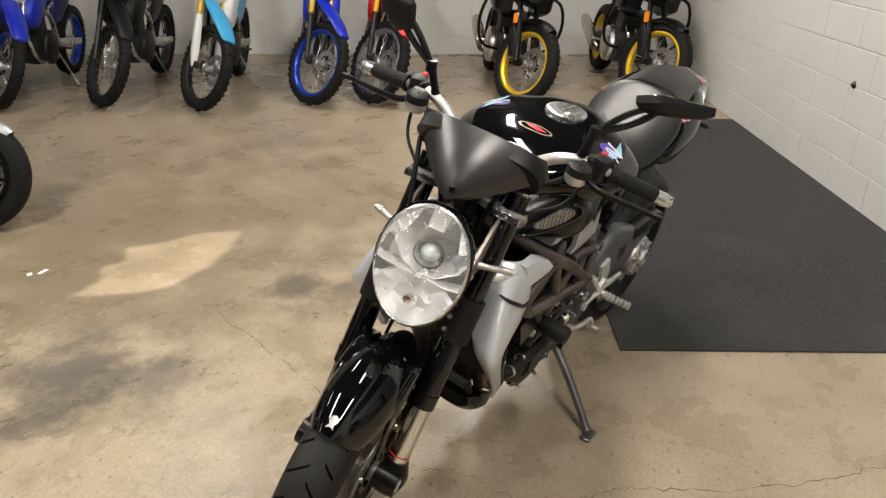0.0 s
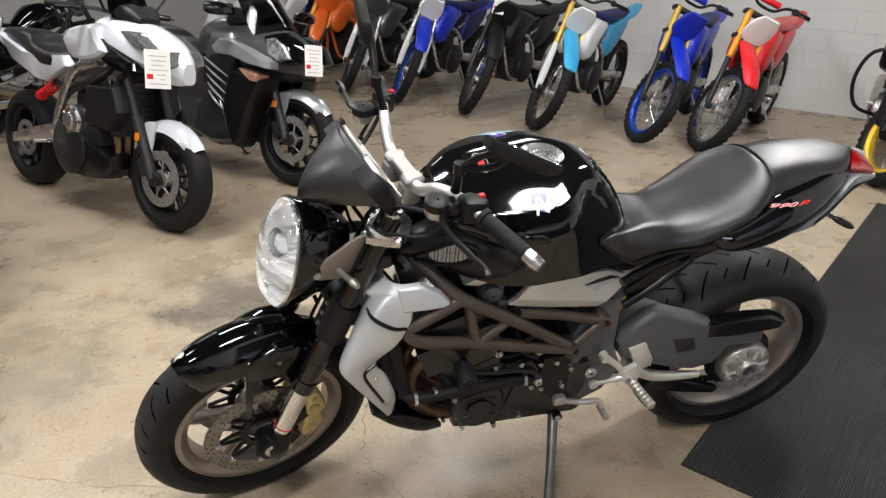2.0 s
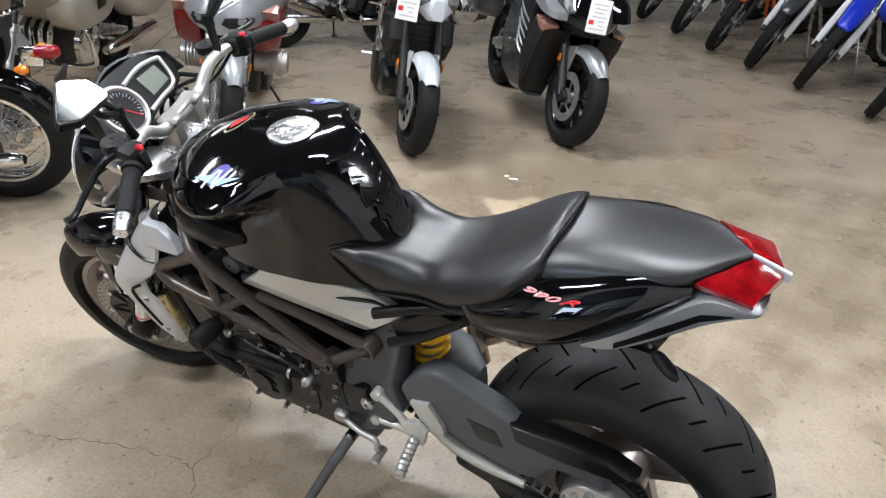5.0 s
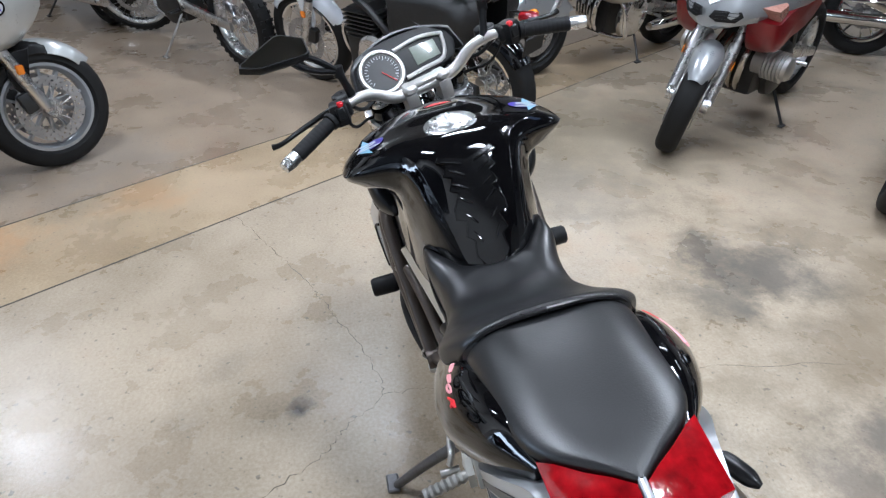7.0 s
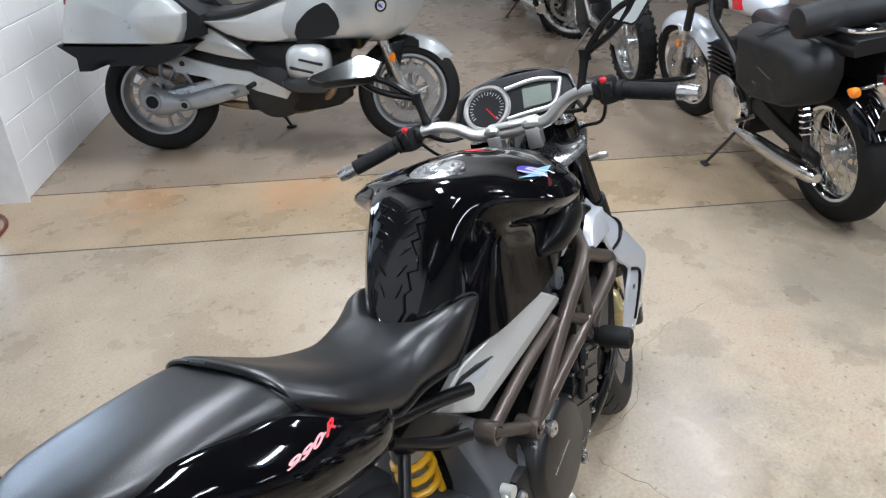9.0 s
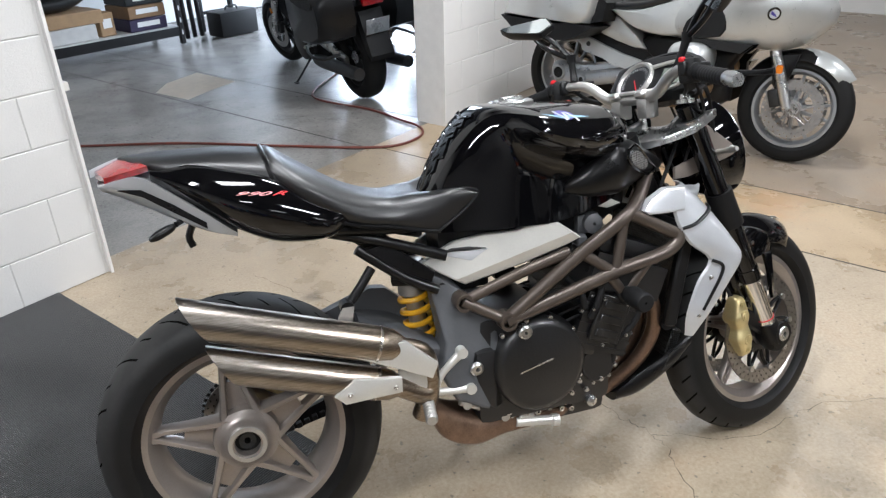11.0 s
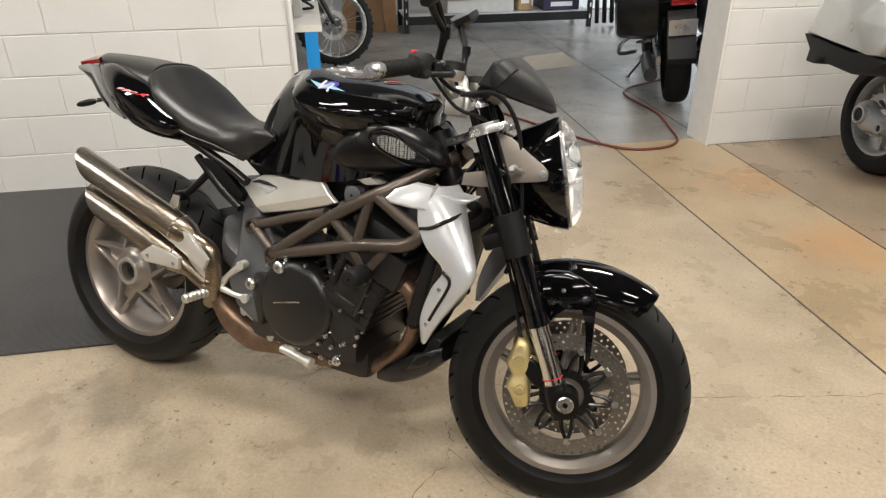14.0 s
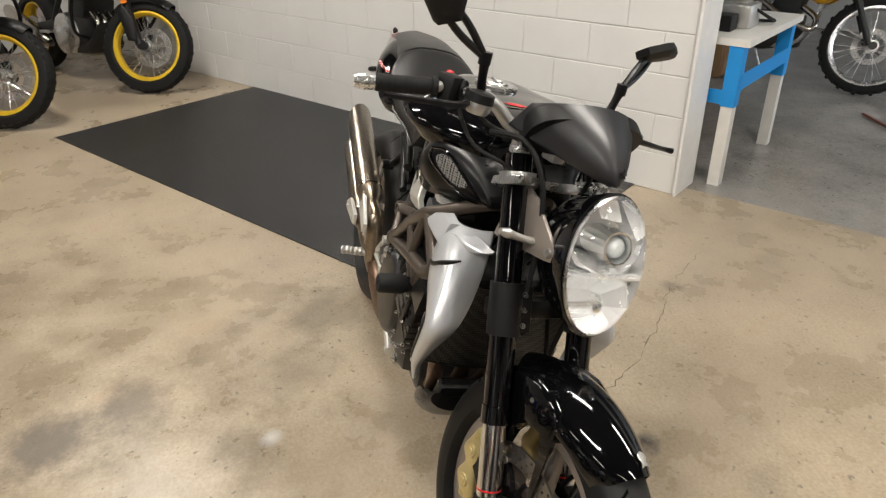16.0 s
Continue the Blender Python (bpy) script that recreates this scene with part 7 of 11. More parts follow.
    tube(sf, [(0.475, 0.115 * s, 0.62), (0.4, 0.105 * s, 0.66), (0.3, 0.095 * s, 0.74)], 0.012, 10, 4)
    plate_round(sf, [(0.34, 0.7), (0.3, 0.735), (0.37, 0.745), (0.475, 0.66), (0.465, 0.635), (0.43, 0.64)], 0.085 * s, 0.105 * s, 0.004)
    part("subframe", sf, BLACK_SATIN, hero)

# shock absorber
sk = B()
pts = []
for k in range(4 * 12 + 1):
    a = 2 * math.pi * k / 12
    t = k / 48
    c_ = Vector((0.452 - 0.012 * t, 0.0, 0.455 + 0.13 * t))
    pts.append(c_ + Vector((0.036 * math.cos(a), 0.036 * math.sin(a), 0)))
tube(sk, pts, 0.0075, 8, 1)
part("shock_spring", sk, YELLOW_SPRING, hero, "yellow shock spring")
part("shock_body", cyl(cyl(B(), (0.452, 0, 0.44), (0.438, 0, 0.6), 0.022, n=18), (0.438, 0, 0.585), (0.435, 0, 0.67), 0.034, n=20), ALU_MATTE, hero)
part("shock_tank", cyl(B(), (0.39, -0.02, 0.64), (0.46, -0.05, 0.64), 0.025, n=18), BLACK_SATIN, hero)

# single-sided swingarm (left), hub carrier, chain, sprocket
sw = plate_round(B(), [(0.462, 0.488), (0.425, 0.545), (0.385, 0.58), (0.345, 0.585), (0.3, 0.567), (0.18, 0.525), (0.06, 0.515), (-0.01, 0.47), (-0.02, 0.42), (0.09, 0.42), (0.125, 0.36), (0.19, 0.345), (0.28, 0.368), (0.36, 0.4), (0.44, 0.43)], 0.082, 0.128, 0.018, seg=4)
part("swingarm", sw, GREY_CAST, hero, "grey cast single-sided swingarm")
part("swingarm_pocket", plate_round(B(), [(0.292, 0.482), (0.225, 0.478), (0.208, 0.432), (0.268, 0.428)], 0.126, 0.1295, 0.001), CORE, hero, "dark mesh set in the swingarm")
sw2 = body(B(), [(0.47, -0.02, 0.44, 0.09, 0.04, 4), (0.38, 0.02, 0.47, 0.1, 0.05, 4), (0.3, 0.06, 0.49, 0.05, 0.05, 4)], 16, 3)
part("swingarm_root", sw2, GREY_CAST, hero)
part("bracket_gusset", plate_round(B(), [(0.43, 0.472), (0.382, 0.487), (0.35, 0.43), (0.347, 0.402), (0.396, 0.386), (0.41, 0.43)], 0.128, 0.14, 0.004), HEAT_SHIELD, hero, "pale alloy gusset plate")
tube_lo = body(B(), [(0.42, 0.11, 0.4, 0.014, 0.02, 3), (0.34, 0.115, 0.345, 0.014, 0.018, 3), (0.26, 0.118, 0.325, 0.013, 0.015, 3), (0.16, 0.12, 0.318, 0.01, 0.01, 3)], 12, 3)
part("swingarm_rib", tube_lo, HEAT_SHIELD, hero, "bright lower swingarm edge")
gd = slab(B(), [(0.2, 0.525), (0.05, 0.53), (-0.02, 0.525), (-0.075, 0.498), (-0.06, 0.478), (0.08, 0.468), (0.19, 0.475)], 0.095, 0.135, 0.85)
part("chain_guard", gd, BLACK_SATIN, hero, "black chain guard")
gl = slab(B(), [(0.3, 0.33), (0.15, 0.28), (0.06, 0.235), (0.07, 0.222), (0.2, 0.25), (0.34, 0.29)], 0.1, 0.125, 0.85)
part("chain_guard", gl, BLACK_SATIN, hero)
cr = lathe(B(), [(0.03, 0.06), (0.094, 0.06), (0.097, 0.075), (0.097, 0.088), (0.03, 0.088)], 44, "y", AXLE_R)
for i in range(43):
    a = 2 * math.pi * i / 43
    box(cr, AXLE_R + Vector((0.1 * math.cos(a), 0.076, 0.1 * math.sin(a))), (0.012, 0.007, 0.008), Matrix.Rotation(-a, 4, "Y"))
part("rear_sprocket", cr, DARK_METAL, hero)
hb = lathe(B(), [(0.024, 0.148), (0.033, 0.148), (0.036, 0.142), (0.036, 0.132), (0.06, 0.13), (0.078, 0.122), (0.082, 0.11), (0.082, 0.09), (0.024, 0.09)], 44, "y", AXLE_R)
for i in range(6):
    a = math.pi * i / 3 + 0.3
    cyl(hb, AXLE_R + Vector((0.064 * math.cos(a), 0.11, 0.064 * math.sin(a))), AXLE_R + Vector((0.064 * math.cos(a), 0.138, 0.064 * math.sin(a))), 0.011, n=12)
    tube(hb, [AXLE_R + Vector((0.038 * math.cos(a + 0.5), 0.133, 0.038 * math.sin(a + 0.5))), AXLE_R + Vector((0.07 * math.cos(a + 0.5), 0.128, 0.07 * math.sin(a + 0.5)))], 0.006, 6, 2)
part("hub_carrier", hb, ALU_MATTE, hero, "bare alloy rear hub carrier")
cn = B()
run = []
for k in range(40):
    t = k / 39
    run.append(Vector((0.58 - 0.56 * t, 0.078, 0.455 - 0.03 * t)))
for k in range(28):
    t = k / 27
    run.append(Vector((0.02 + 0.56 * t, 0.078, 0.225 + 0.155 * t)))
for i, p in enumerate(run):
    box(cn, p, (0.013, 0.016 if i % 2 else 0.009, 0.012), Matrix.Rotation(radians(-3 if i < 40 else -15), 4, "Y"))
part("drive_chain", cn, DARK_METAL, hero)

# engine
bm = box(B(), (0.72, 0, 0.36), (0.36, 0.3, 0.2), bevel=0.03)
box(bm, (0.66, 0, 0.46), (0.2, 0.26, 0.14), bevel=0.03)
box(bm, (0.76, 0, 0.25), (0.3, 0.2, 0.1), bevel=0.03)
part("crankcase", bm, ENGINE_BLACK, hero, "black engine crankcase")
CYL = Matrix.Translation((0.885, 0, 0.48)) @ Matrix.Rotation(radians(22), 4, "Y")
bm = box(B(), (0, 0, 0), (1, 1, 1), CYL @ Matrix.Diagonal((0.15, 0.33, 0.16, 1)))
for k in range(6):
    part("cooling_fin", box(B(), (0, 0, 0), (1, 1, 1), CYL @ Matrix.Translation((0, 0, -0.07 + 0.026 * k)) @ Matrix.Diagonal((0.155, 0.335, 0.008, 1))), ENGINE_BLACK, hero)
box(bm, (0, 0, 0), (1, 1, 1), CYL @ Matrix.Translation((0.005, 0, 0.12)) @ Matrix.Diagonal((0.2, 0.36, 0.085, 1)))
part("cylinder_block", bm, ENGINE_BLACK, hero)
bm = box(B(), (0, 0, 0), (0.18, 0.33, 0.05), bevel=0.018)
bm.transform(CYL @ Matrix.Translation((0, 0, 0.185)))
part("cam_cover", bm, ENGINE_BLACK, hero)
# right: clutch cover
oc = Vector((0.702, 0, 0.402))
cov = B()
outl = [(oc.x + 0.118 * math.cos(t) * (1.04 if math.cos(t) > 0 else 1.0), oc.z + 0.125 * math.sin(t)) for t in (2 * math.pi * k / 32 for k in range(32))]
slab(cov, outl, -0.13, -0.175, 0.8)
part("clutch_cover", cov, ENGINE_BLACK, hero, "round black clutch cover")
ln = B()
box(ln, (oc.x - 0.015, -0.1762, oc.z + 0.005), (0.09, 0.0012, 0.0035), Matrix.Rotation(radians(-14), 4, "Y"))
part("cover_line", ln, ALU, hero)
bolts("cover_bolt", [(x, -0.156, z) for x, z in ((0.672, 0.521), (0.733, 0.517), (0.792, 0.476), (0.803, 0.415), (0.797, 0.357), (0.805, 0.334), (0.784, 0.306), (0.824, 0.306), (0.657, 0.324), (0.716, 0.293), (0.816, 0.52), (0.609, 0.494), (0.865, 0.327), (0.904, 0.358))], (0, -1, 0), 0.0065, 0.007)
part("oil_filler", lathe(B(), [(0.004, -0.186), (0.012, -0.186), (0.017, -0.182), (0.017, -0.165), (0.004, -0.165)], 20, "y", (0.66, 0, 0.501)), ALU, hero, "alloy oil filler cap")
bm = slab(B(), [(0.86 + 0.05 * math.cos(t), 0.37 + 0.055 * math.sin(t)) for t in (2 * math.pi * k / 24 for k in range(24))], -0.12, -0.158, 0.85)
box(bm, (0.835, -0.14, 0.45), (0.06, 0.04, 0.1), Matrix.Rotation(radians(20), 4, "Y"), bevel=0.008)
box(bm, (0.875, -0.15, 0.5), (0.075, 0.03, 0.1), Matrix.Rotation(radians(20), 4, "Y"), bevel=0.008)
part("side_cover", bm, ENGINE_BLACK, hero)
bolts("cover_bolt", [(0.86 + 0.052 * math.cos(2 * math.pi * k / 7), -0.145, 0.37 + 0.056 * math.sin(2 * math.pi * k / 7)) for k in range(7)] + [(x, -0.16, z) for x, z in ((0.815, 0.52), (0.845, 0.555), (0.9, 0.54), (0.925, 0.48), (0.905, 0.43))], (0, -1, 0), 0.0055, 0.007)
part("drain_plug", lathe(B(), [(0.003, -0.16), (0.008, -0.16), (0.014, -0.156), (0.014, -0.14), (0.003, -0.14)], 18, "y", (0.84, 0, 0.268)), ALU, hero)
# left: alternator and sprocket covers
bm = slab(B(), [(0.86 + 0.075 * math.cos(t), 0.36 + 0.085 * math.sin(t)) for t in (2 * math.pi * k / 28 for k in range(28))], 0.13, 0.165, 0.82)
slab(bm, [(0.77, 0.42), (0.79, 0.31), (0.73, 0.27), (0.69, 0.33), (0.7, 0.42)], 0.12, 0.155, 0.85, 2)
part("alternator_cover", bm, ENGINE_BLACK, hero, "black left engine cover")
part("sprocket_cover", slab(B(), [(0.695, 0.505), (0.61, 0.51), (0.6, 0.37), (0.625, 0.345), (0.685, 0.36), (0.7, 0.43)], 0.1, 0.152, 0.88), BLACK_SATIN, hero)
bolts("cover_bolt", [(x, 0.152, z) for x, z in ((0.79, 0.44), (0.93, 0.4), (0.9, 0.29), (0.81, 0.28), (0.74, 0.3), (0.705, 0.49), (0.72, 0.41), (0.955, 0.33), (0.86, 0.455), (0.66, 0.49), (0.63, 0.4), (0.615, 0.46), (0.83, 0.5), (0.9, 0.51), (0.76, 0.5), (0.69, 0.4))], (0, 1, 0), 0.0072, 0.016)
hs = tube(B(), [(1.075, 0.145, 0.44), (1.04, 0.18, 0.445), (0.95, 0.19, 0.46), (0.84, 0.185, 0.462), (0.745, 0.165, 0.445), (0.71, 0.14, 0.42)], 0.014, 12, 5)
part("water_hose", hs, RUBBER, hero, "black rubber coolant hose")
for x, z in ((1.04, 0.446), (0.99, 0.455)):
    cl = B()
    lathe(cl, [(0.0142, -0.004), (0.0175, -0.004), (0.0175, 0.004), (0.0142, 0.004)], 20, "x", (x, 0.182, z))
    part("hose_clip", cl, ALU, hero)
for k in range(5):
    wr = B()
    z = 0.56 - 0.025 * k
    tube(wr, [(0.98 - 0.02 * k, 0.1 + 0.01 * k, z + 0.06), (0.9, 0.15, z), (0.8, 0.155, z - 0.01), (0.73, 0.14, z - 0.03 + 0.02 * (k % 2))], 0.004, 6, 5)
    part("wiring", wr, RUBBER, hero)
    wr = B()
    tube(wr, [(0.99 - 0.02 * k, -0.1 - 0.01 * k, z + 0.05), (0.93, -0.14, z + 0.01), (0.82, -0.15, z + 0.02), (0.75, -0.13, z - 0.01)], 0.004, 6, 5)
    part("wiring", wr, RUBBER, hero)

part("oil_line", tube(B(), [(0.93, 0.15, 0.5), (0.86, 0.168, 0.49), (0.77, 0.17, 0.485), (0.72, 0.165, 0.465), (0.705, 0.16, 0.43)], 0.006, 8, 5), DARK_METAL, hero, "steel oil line")
for x, z in ((0.93, 0.5), (0.705, 0.432), (0.83, 0.555), (0.72, 0.545)):
    part("line_fitting", lathe(B(), [(0.004, 0.176), (0.009, 0.176), (0.013, 0.17), (0.013, 0.145), (0.004, 0.145)], 12, "y", (x, 0, z)), ALU, hero)
# throttle bodies and fuel rail
for k in range(4):
    y = -0.12 + 0.08 * k
    tbm = B()
    cyl(tbm, (0.8, y, 0.64), (0.74, y, 0.7), 0.026, n=16)
    box(tbm, (0.82, y, 0.66), (0.03, 0.03, 0.05), bevel=0.006)
    part("throttle_body", tbm, DARK_METAL, hero)
tbm = B()
box(tbm, (0.83, 0, 0.69), (0.03, 0.3, 0.03), bevel=0.006)
box(tbm, (0.855, 0, 0.725), (0.06, 0.27, 0.05), bevel=0.01)
for s in (1, -1):
    lathe(tbm, [(0.004, 0.155 * s), (0.012, 0.155 * s), (0.024, 0.15 * s), (0.024, 0.12 * s), (0.004, 0.12 * s)], 18, "y", (0.86, 0, 0.728))
part("fuel_rail", tbm, GREY_CAST, hero, "grey throttle body rail")
# right flank: cylinder plate, hoses and small screws
bm = box(B(), (0, 0, 0), (0.085, 0.014, 0.12), bevel=0.004)
for k in range(3):
    box(bm, (0.0, -0.008, -0.036 + 0.036 * k), (0.062, 0.006, 0.02), bevel=0.002)
bm.transform(Matrix.Translation((0.885, -0.172, 0.488)) @ Matrix.Rotation(radians(22), 4, "Y"))
part("cylinder_plate", bm, ENGINE_BLACK, hero, "black embossed cylinder plate")
for pts in ([(0.84, -0.15, 0.62), (0.865, -0.17, 0.585), (0.85, -0.178, 0.54), (0.835, -0.17, 0.5)], [(0.97, -0.13, 0.6), (0.985, -0.155, 0.54), (0.96, -0.165, 0.47), (0.91, -0.16, 0.42), (0.9, -0.15, 0.36)], [(0.79, -0.14, 0.6), (0.81, -0.17, 0.57), (0.82, -0.172, 0.53)], [(0.7, -0.12, 0.56), (0.76, -0.15, 0.575), (0.82, -0.16, 0.56)]):
    part("rubber_hose", tube(B(), pts, 0.0085, 10, 5), RUBBER, hero, "black rubber hose")
for pts in ([(1.0, 0.13, 0.57), (0.97, 0.165, 0.5), (0.93, 0.17, 0.44), (0.9, 0.165, 0.41)], [(0.78, 0.14, 0.6), (0.76, 0.165, 0.55), (0.72, 0.165, 0.52)], [(0.87, 0.15, 0.63), (0.84, 0.17, 0.585), (0.79, 0.172, 0.57), (0.74, 0.165, 0.6)]):
    part("rubber_hose", tube(B(), pts, 0.0085, 10, 5), RUBBER, hero, "black rubber hose")
bolts("plate_bolt", [(0.84, -0.178, 0.525), (0.87, -0.178, 0.545), (0.93, -0.178, 0.52), (0.925, -0.178, 0.44), (0.86, -0.178, 0.428), (0.845, -0.165, 0.45)], (0, -1, 0), 0.0045, 0.005)
for x, y, z in ((0.62, -0.135, 0.282), (0.668, -0.13, 0.268), (0.7, -0.128, 0.262), (0.735, -0.12, 0.262), (0.77, -0.115, 0.248), (0.8, -0.11, 0.24), (0.69, -0.11, 0.22), (0.755, -0.1, 0.21)):
    fx = lathe(B(), [(0.003, y - 0.012), (0.007, y - 0.012), (0.0095, y - 0.008), (0.0095, y + 0.01), (0.003, y + 0.01)], 10, "y", (x, 0, z))
    part("sump_bolt", fx, ALU, hero)
# left flank: a second cover with its bosses, starter motor, earth strap
bm = slab(B(), [(0.79, 0.5), (0.72, 0.5), (0.7, 0.45), (0.73, 0.42), (0.8, 0.42), (0.84, 0.46)], 0.12, 0.158, 0.86, 2)
cyl(bm, (0.86, 0.12, 0.36), (0.86, 0.176, 0.36), 0.038, 0.034, 24)
for k in range(3):
    box(bm, (0.86, 0.1665, 0.33 + 0.03 * k), (0.085, 0.006, 0.008), bevel=0.002)
part("inner_cover", bm, ENGINE_BLACK, hero)
part("starter_motor", cyl(cyl(B(), (0.72, 0.09, 0.56), (0.72, 0.15, 0.56), 0.03, n=20), (0.72, 0.15, 0.56), (0.72, 0.158, 0.56), 0.024, n=20), DARK_METAL, hero)
part("hose_clip", lathe(B(), [(0.0142, -0.004), (0.0172, -0.004), (0.0172, 0.004), (0.0142, 0.004)], 20, "x", (0.745, 0.167, 0.446)), ALU, hero)
part("airbox", body(B(), [(0.98, 0, 0.79, 0.08, 0.06, 4), (0.85, 0, 0.76, 0.12, 0.07, 4), (0.65, 0, 0.73, 0.1, 0.06, 4), (0.5, 0, 0.73, 0.062, 0.05, 4)], 16, 3), BLACK_PLASTIC, hero)
part("battery_tray", box(B(), (0.56, 0, 0.66), (0.12, 0.13, 0.14), bevel=0.012), BLACK_PLASTIC, hero)

# radiators, belly spoiler
RAD = Matrix.Translation((1.105, 0, 0.55)) @ Matrix.Rotation(radians(12), 4, "Y")
bm = B()
NR = 10
front, back = [], []
for i in range(NR + 1):
    y = -0.15 + 0.3 * i / NR
    x = -0.9 * y * y
    front.append([bm.verts.new(RAD @ Vector((x + 0.018, y, z))) for z in (-0.12, 0.12)])
    back.append([bm.verts.new(RAD @ Vector((x - 0.018, y, z))) for z in (-0.12, 0.12)])
for i in range(NR):
    bm.faces.new((front[i][0], front[i + 1][0], front[i + 1][1], front[i][1]))
    bm.faces.new((back[i][0], back[i][1], back[i + 1][1], back[i + 1][0]))
    for k in (0, 1):
        bm.faces.new((front[i][k], back[i][k], back[i + 1][k], front[i + 1][k]))
for i in (0, NR):
    bm.faces.new((front[i][0], front[i][1], back[i][1], back[i][0]))
part("radiator", bm, CORE, hero, "black curved radiator core")
fr = B()
for z in (-0.125, 0.125):
    tube(fr, [RAD @ Vector((-0.9 * y * y, y, z)) for y in (-0.155, -0.08, 0, 0.08, 0.155)], 0.014, 10, 3)
for y in (-0.158, 0.158):
    box(fr, RAD @ Vector((-0.02, y, 0)), (0.035, 0.025, 0.25), Matrix.Rotation(radians(12), 4, "Y"), bevel=0.006)
part("radiator_frame", fr, BLACK_PLASTIC, hero)
part("oil_cooler", box(B(), (1.1, 0, 0.36), (0.03, 0.24, 0.08), Matrix.Rotation(radians(20), 4, "Y"), bevel=0.005), CORE, hero)
sp = half_loft(B(), [
    (1.14, [(0, 0.37), (0.1, 0.375), (0.135, 0.385), (0.14, 0.36), (0.1, 0.335), (0, 0.33)]),
    (1.08, [(0, 0.31), (0.1, 0.315), (0.14, 0.35), (0.145, 0.315), (0.1, 0.275), (0, 0.27)]),
    (1.0, [(0, 0.25), (0.09, 0.26), (0.125, 0.3), (0.13, 0.26), (0.09, 0.225), (0, 0.22)]),
    (0.94, [(0, 0.225), (0.07, 0.23), (0.1, 0.245), (0.1, 0.225), (0.07, 0.208), (0, 0.205)])], 4, 3)
part("belly_spoiler", sp, BLACK_SATIN, hero, "black belly spoiler")
for s in (1, -1):
    part("spoiler_mesh", plate_round(B(), [(1.125, 0.37), (1.07, 0.345), (1.05, 0.3), (1.1, 0.325)], 0.13 * s, 0.146 * s, 0.002), CORE, hero)

# exhaust
for k in range(4):
    y = -0.12 + 0.08 * k
    pipe = tube(B(), [(0.975, y, 0.52), (1.03, y, 0.5), (1.045, y * 0.95, 0.42), (1.01, y * 0.8, 0.33), (0.93, y * 0.55, 0.25), (0.83, y * 0.42, 0.215), (0.74, y * 0.35, 0.205)], 0.0195, 14, 5)
    part("header_pipe", pipe, PIPE_BROWN, hero, "heat-browned header pipe")
cb = body(B(), [(0.84, -0.01, 0.232, 0.06, 0.022, 3), (0.76, -0.03, 0.232, 0.09, 0.028, 3), (0.62, -0.05, 0.242, 0.085, 0.034, 3.5), (0.53, -0.08, 0.246, 0.066, 0.042, 4), (0.45, -0.115, 0.296, 0.045, 0.046, 3), (0.415, -0.14, 0.37, 0.036, 0.042, 2.5)], 18, 4)
part("collector", cb, PIPE_BROWN, hero, "heat-browned exhaust collector")
for (f, r_, y0, y1, rad) in (((0.34, 0.531), (-0.085, 0.677), -0.178, -0.172, 0.041), ((0.325, 0.441), (-0.045, 0.57), -0.182, -0.178, 0.038)):
    a, b_ = Vector((f[0], y0, f[1])), Vector((r_[0], y1, r_[1]))
    d = (b_ - a).normalized()
    bm = B()
    m = Matrix.Translation(a) @ d.to_track_quat("X", "Z").to_matrix().to_4x4()
    L_ = (b_ - a).length - 0.03
    rings = []
    inner = []
    for x, rr in ((-0.03, rad * 0.55), (0.0, rad * 0.9), (0.03, rad), (L_ * 0.5, rad), (L_, rad)):
        ring, ri = [], []
        for k in range(32):
            t = 2 * math.pi * k / 32
            cut = (0.042 * math.sin(t)) if x == L_ else 0
            ring.append(bm.verts.new(m @ Vector((x + cut, rr * math.cos(t), rr * math.sin(t)))))
        rings.append(ring)
    skin(bm, rings, cap=False)
    bm.faces.new(rings[0][::-1])
    lip = []
    for x, rr in ((L_ - 0.001, rad - 0.004), (L_ - 0.12, rad - 0.006)):
        lip.append([bm.verts.new(m @ Vector((x + (0.042 * math.sin(2 * math.pi * k / 32) if rr > rad - 0.005 else 0), rr * math.cos(2 * math.pi * k / 32), rr * math.sin(2 * math.pi * k / 32)))) for k in range(32)])
    skin(bm, [rings[-1]] + lip, cap=False)
    bm.faces.new(lip[-1])
    part("silencer", bm, SILENCER, hero, "brushed steel slash-cut silencer")
    part("silencer_pipe", tube(B(), [a - d * 0.02, a - d * 0.07 + Vector((0.01, 0.01, -0.02)), (0.42, -0.165, 0.4), (0.4, -0.15, 0.33)], 0.024, 14, 5), SILENCER, hero)
    bd = cyl(B(), a + d * 0.03, a + d * 0.036, rad + 0.0015, n=32)
    part("silencer_band", bd, STEEL_BRUSHED, hero)
SHIELDS = ((-0.208, [(0.253, 0.531), (0.304, 0.553), (0.369, 0.546), (0.438, 0.481), (0.421, 0.446), (0.361, 0.478)]),
           (-0.188, [(0.349, 0.473), (0.386, 0.486), (0.427, 0.465), (0.412, 0.418), (0.378, 0.389), (0.35, 0.4)]),
           (-0.224, [(0.199, 0.457), (0.245, 0.488), (0.349, 0.472), (0.347, 0.437), (0.22, 0.435)]))
for y, pts in SHIELDS:
    soft = []
    for i, q in enumerate(pts):
        before, after = pts[i - 1], pts[(i + 1) % len(pts)]
        soft += [tuple(q[k] + 0.22 * (o[k] - q[k]) for k in (0, 1)) for o in (before, q, after)]
    part("heat_shield", plate_round(B(), soft, y + 0.012, y, 0.004), HEAT_SHIELD, hero, "pale alloy heat shield")
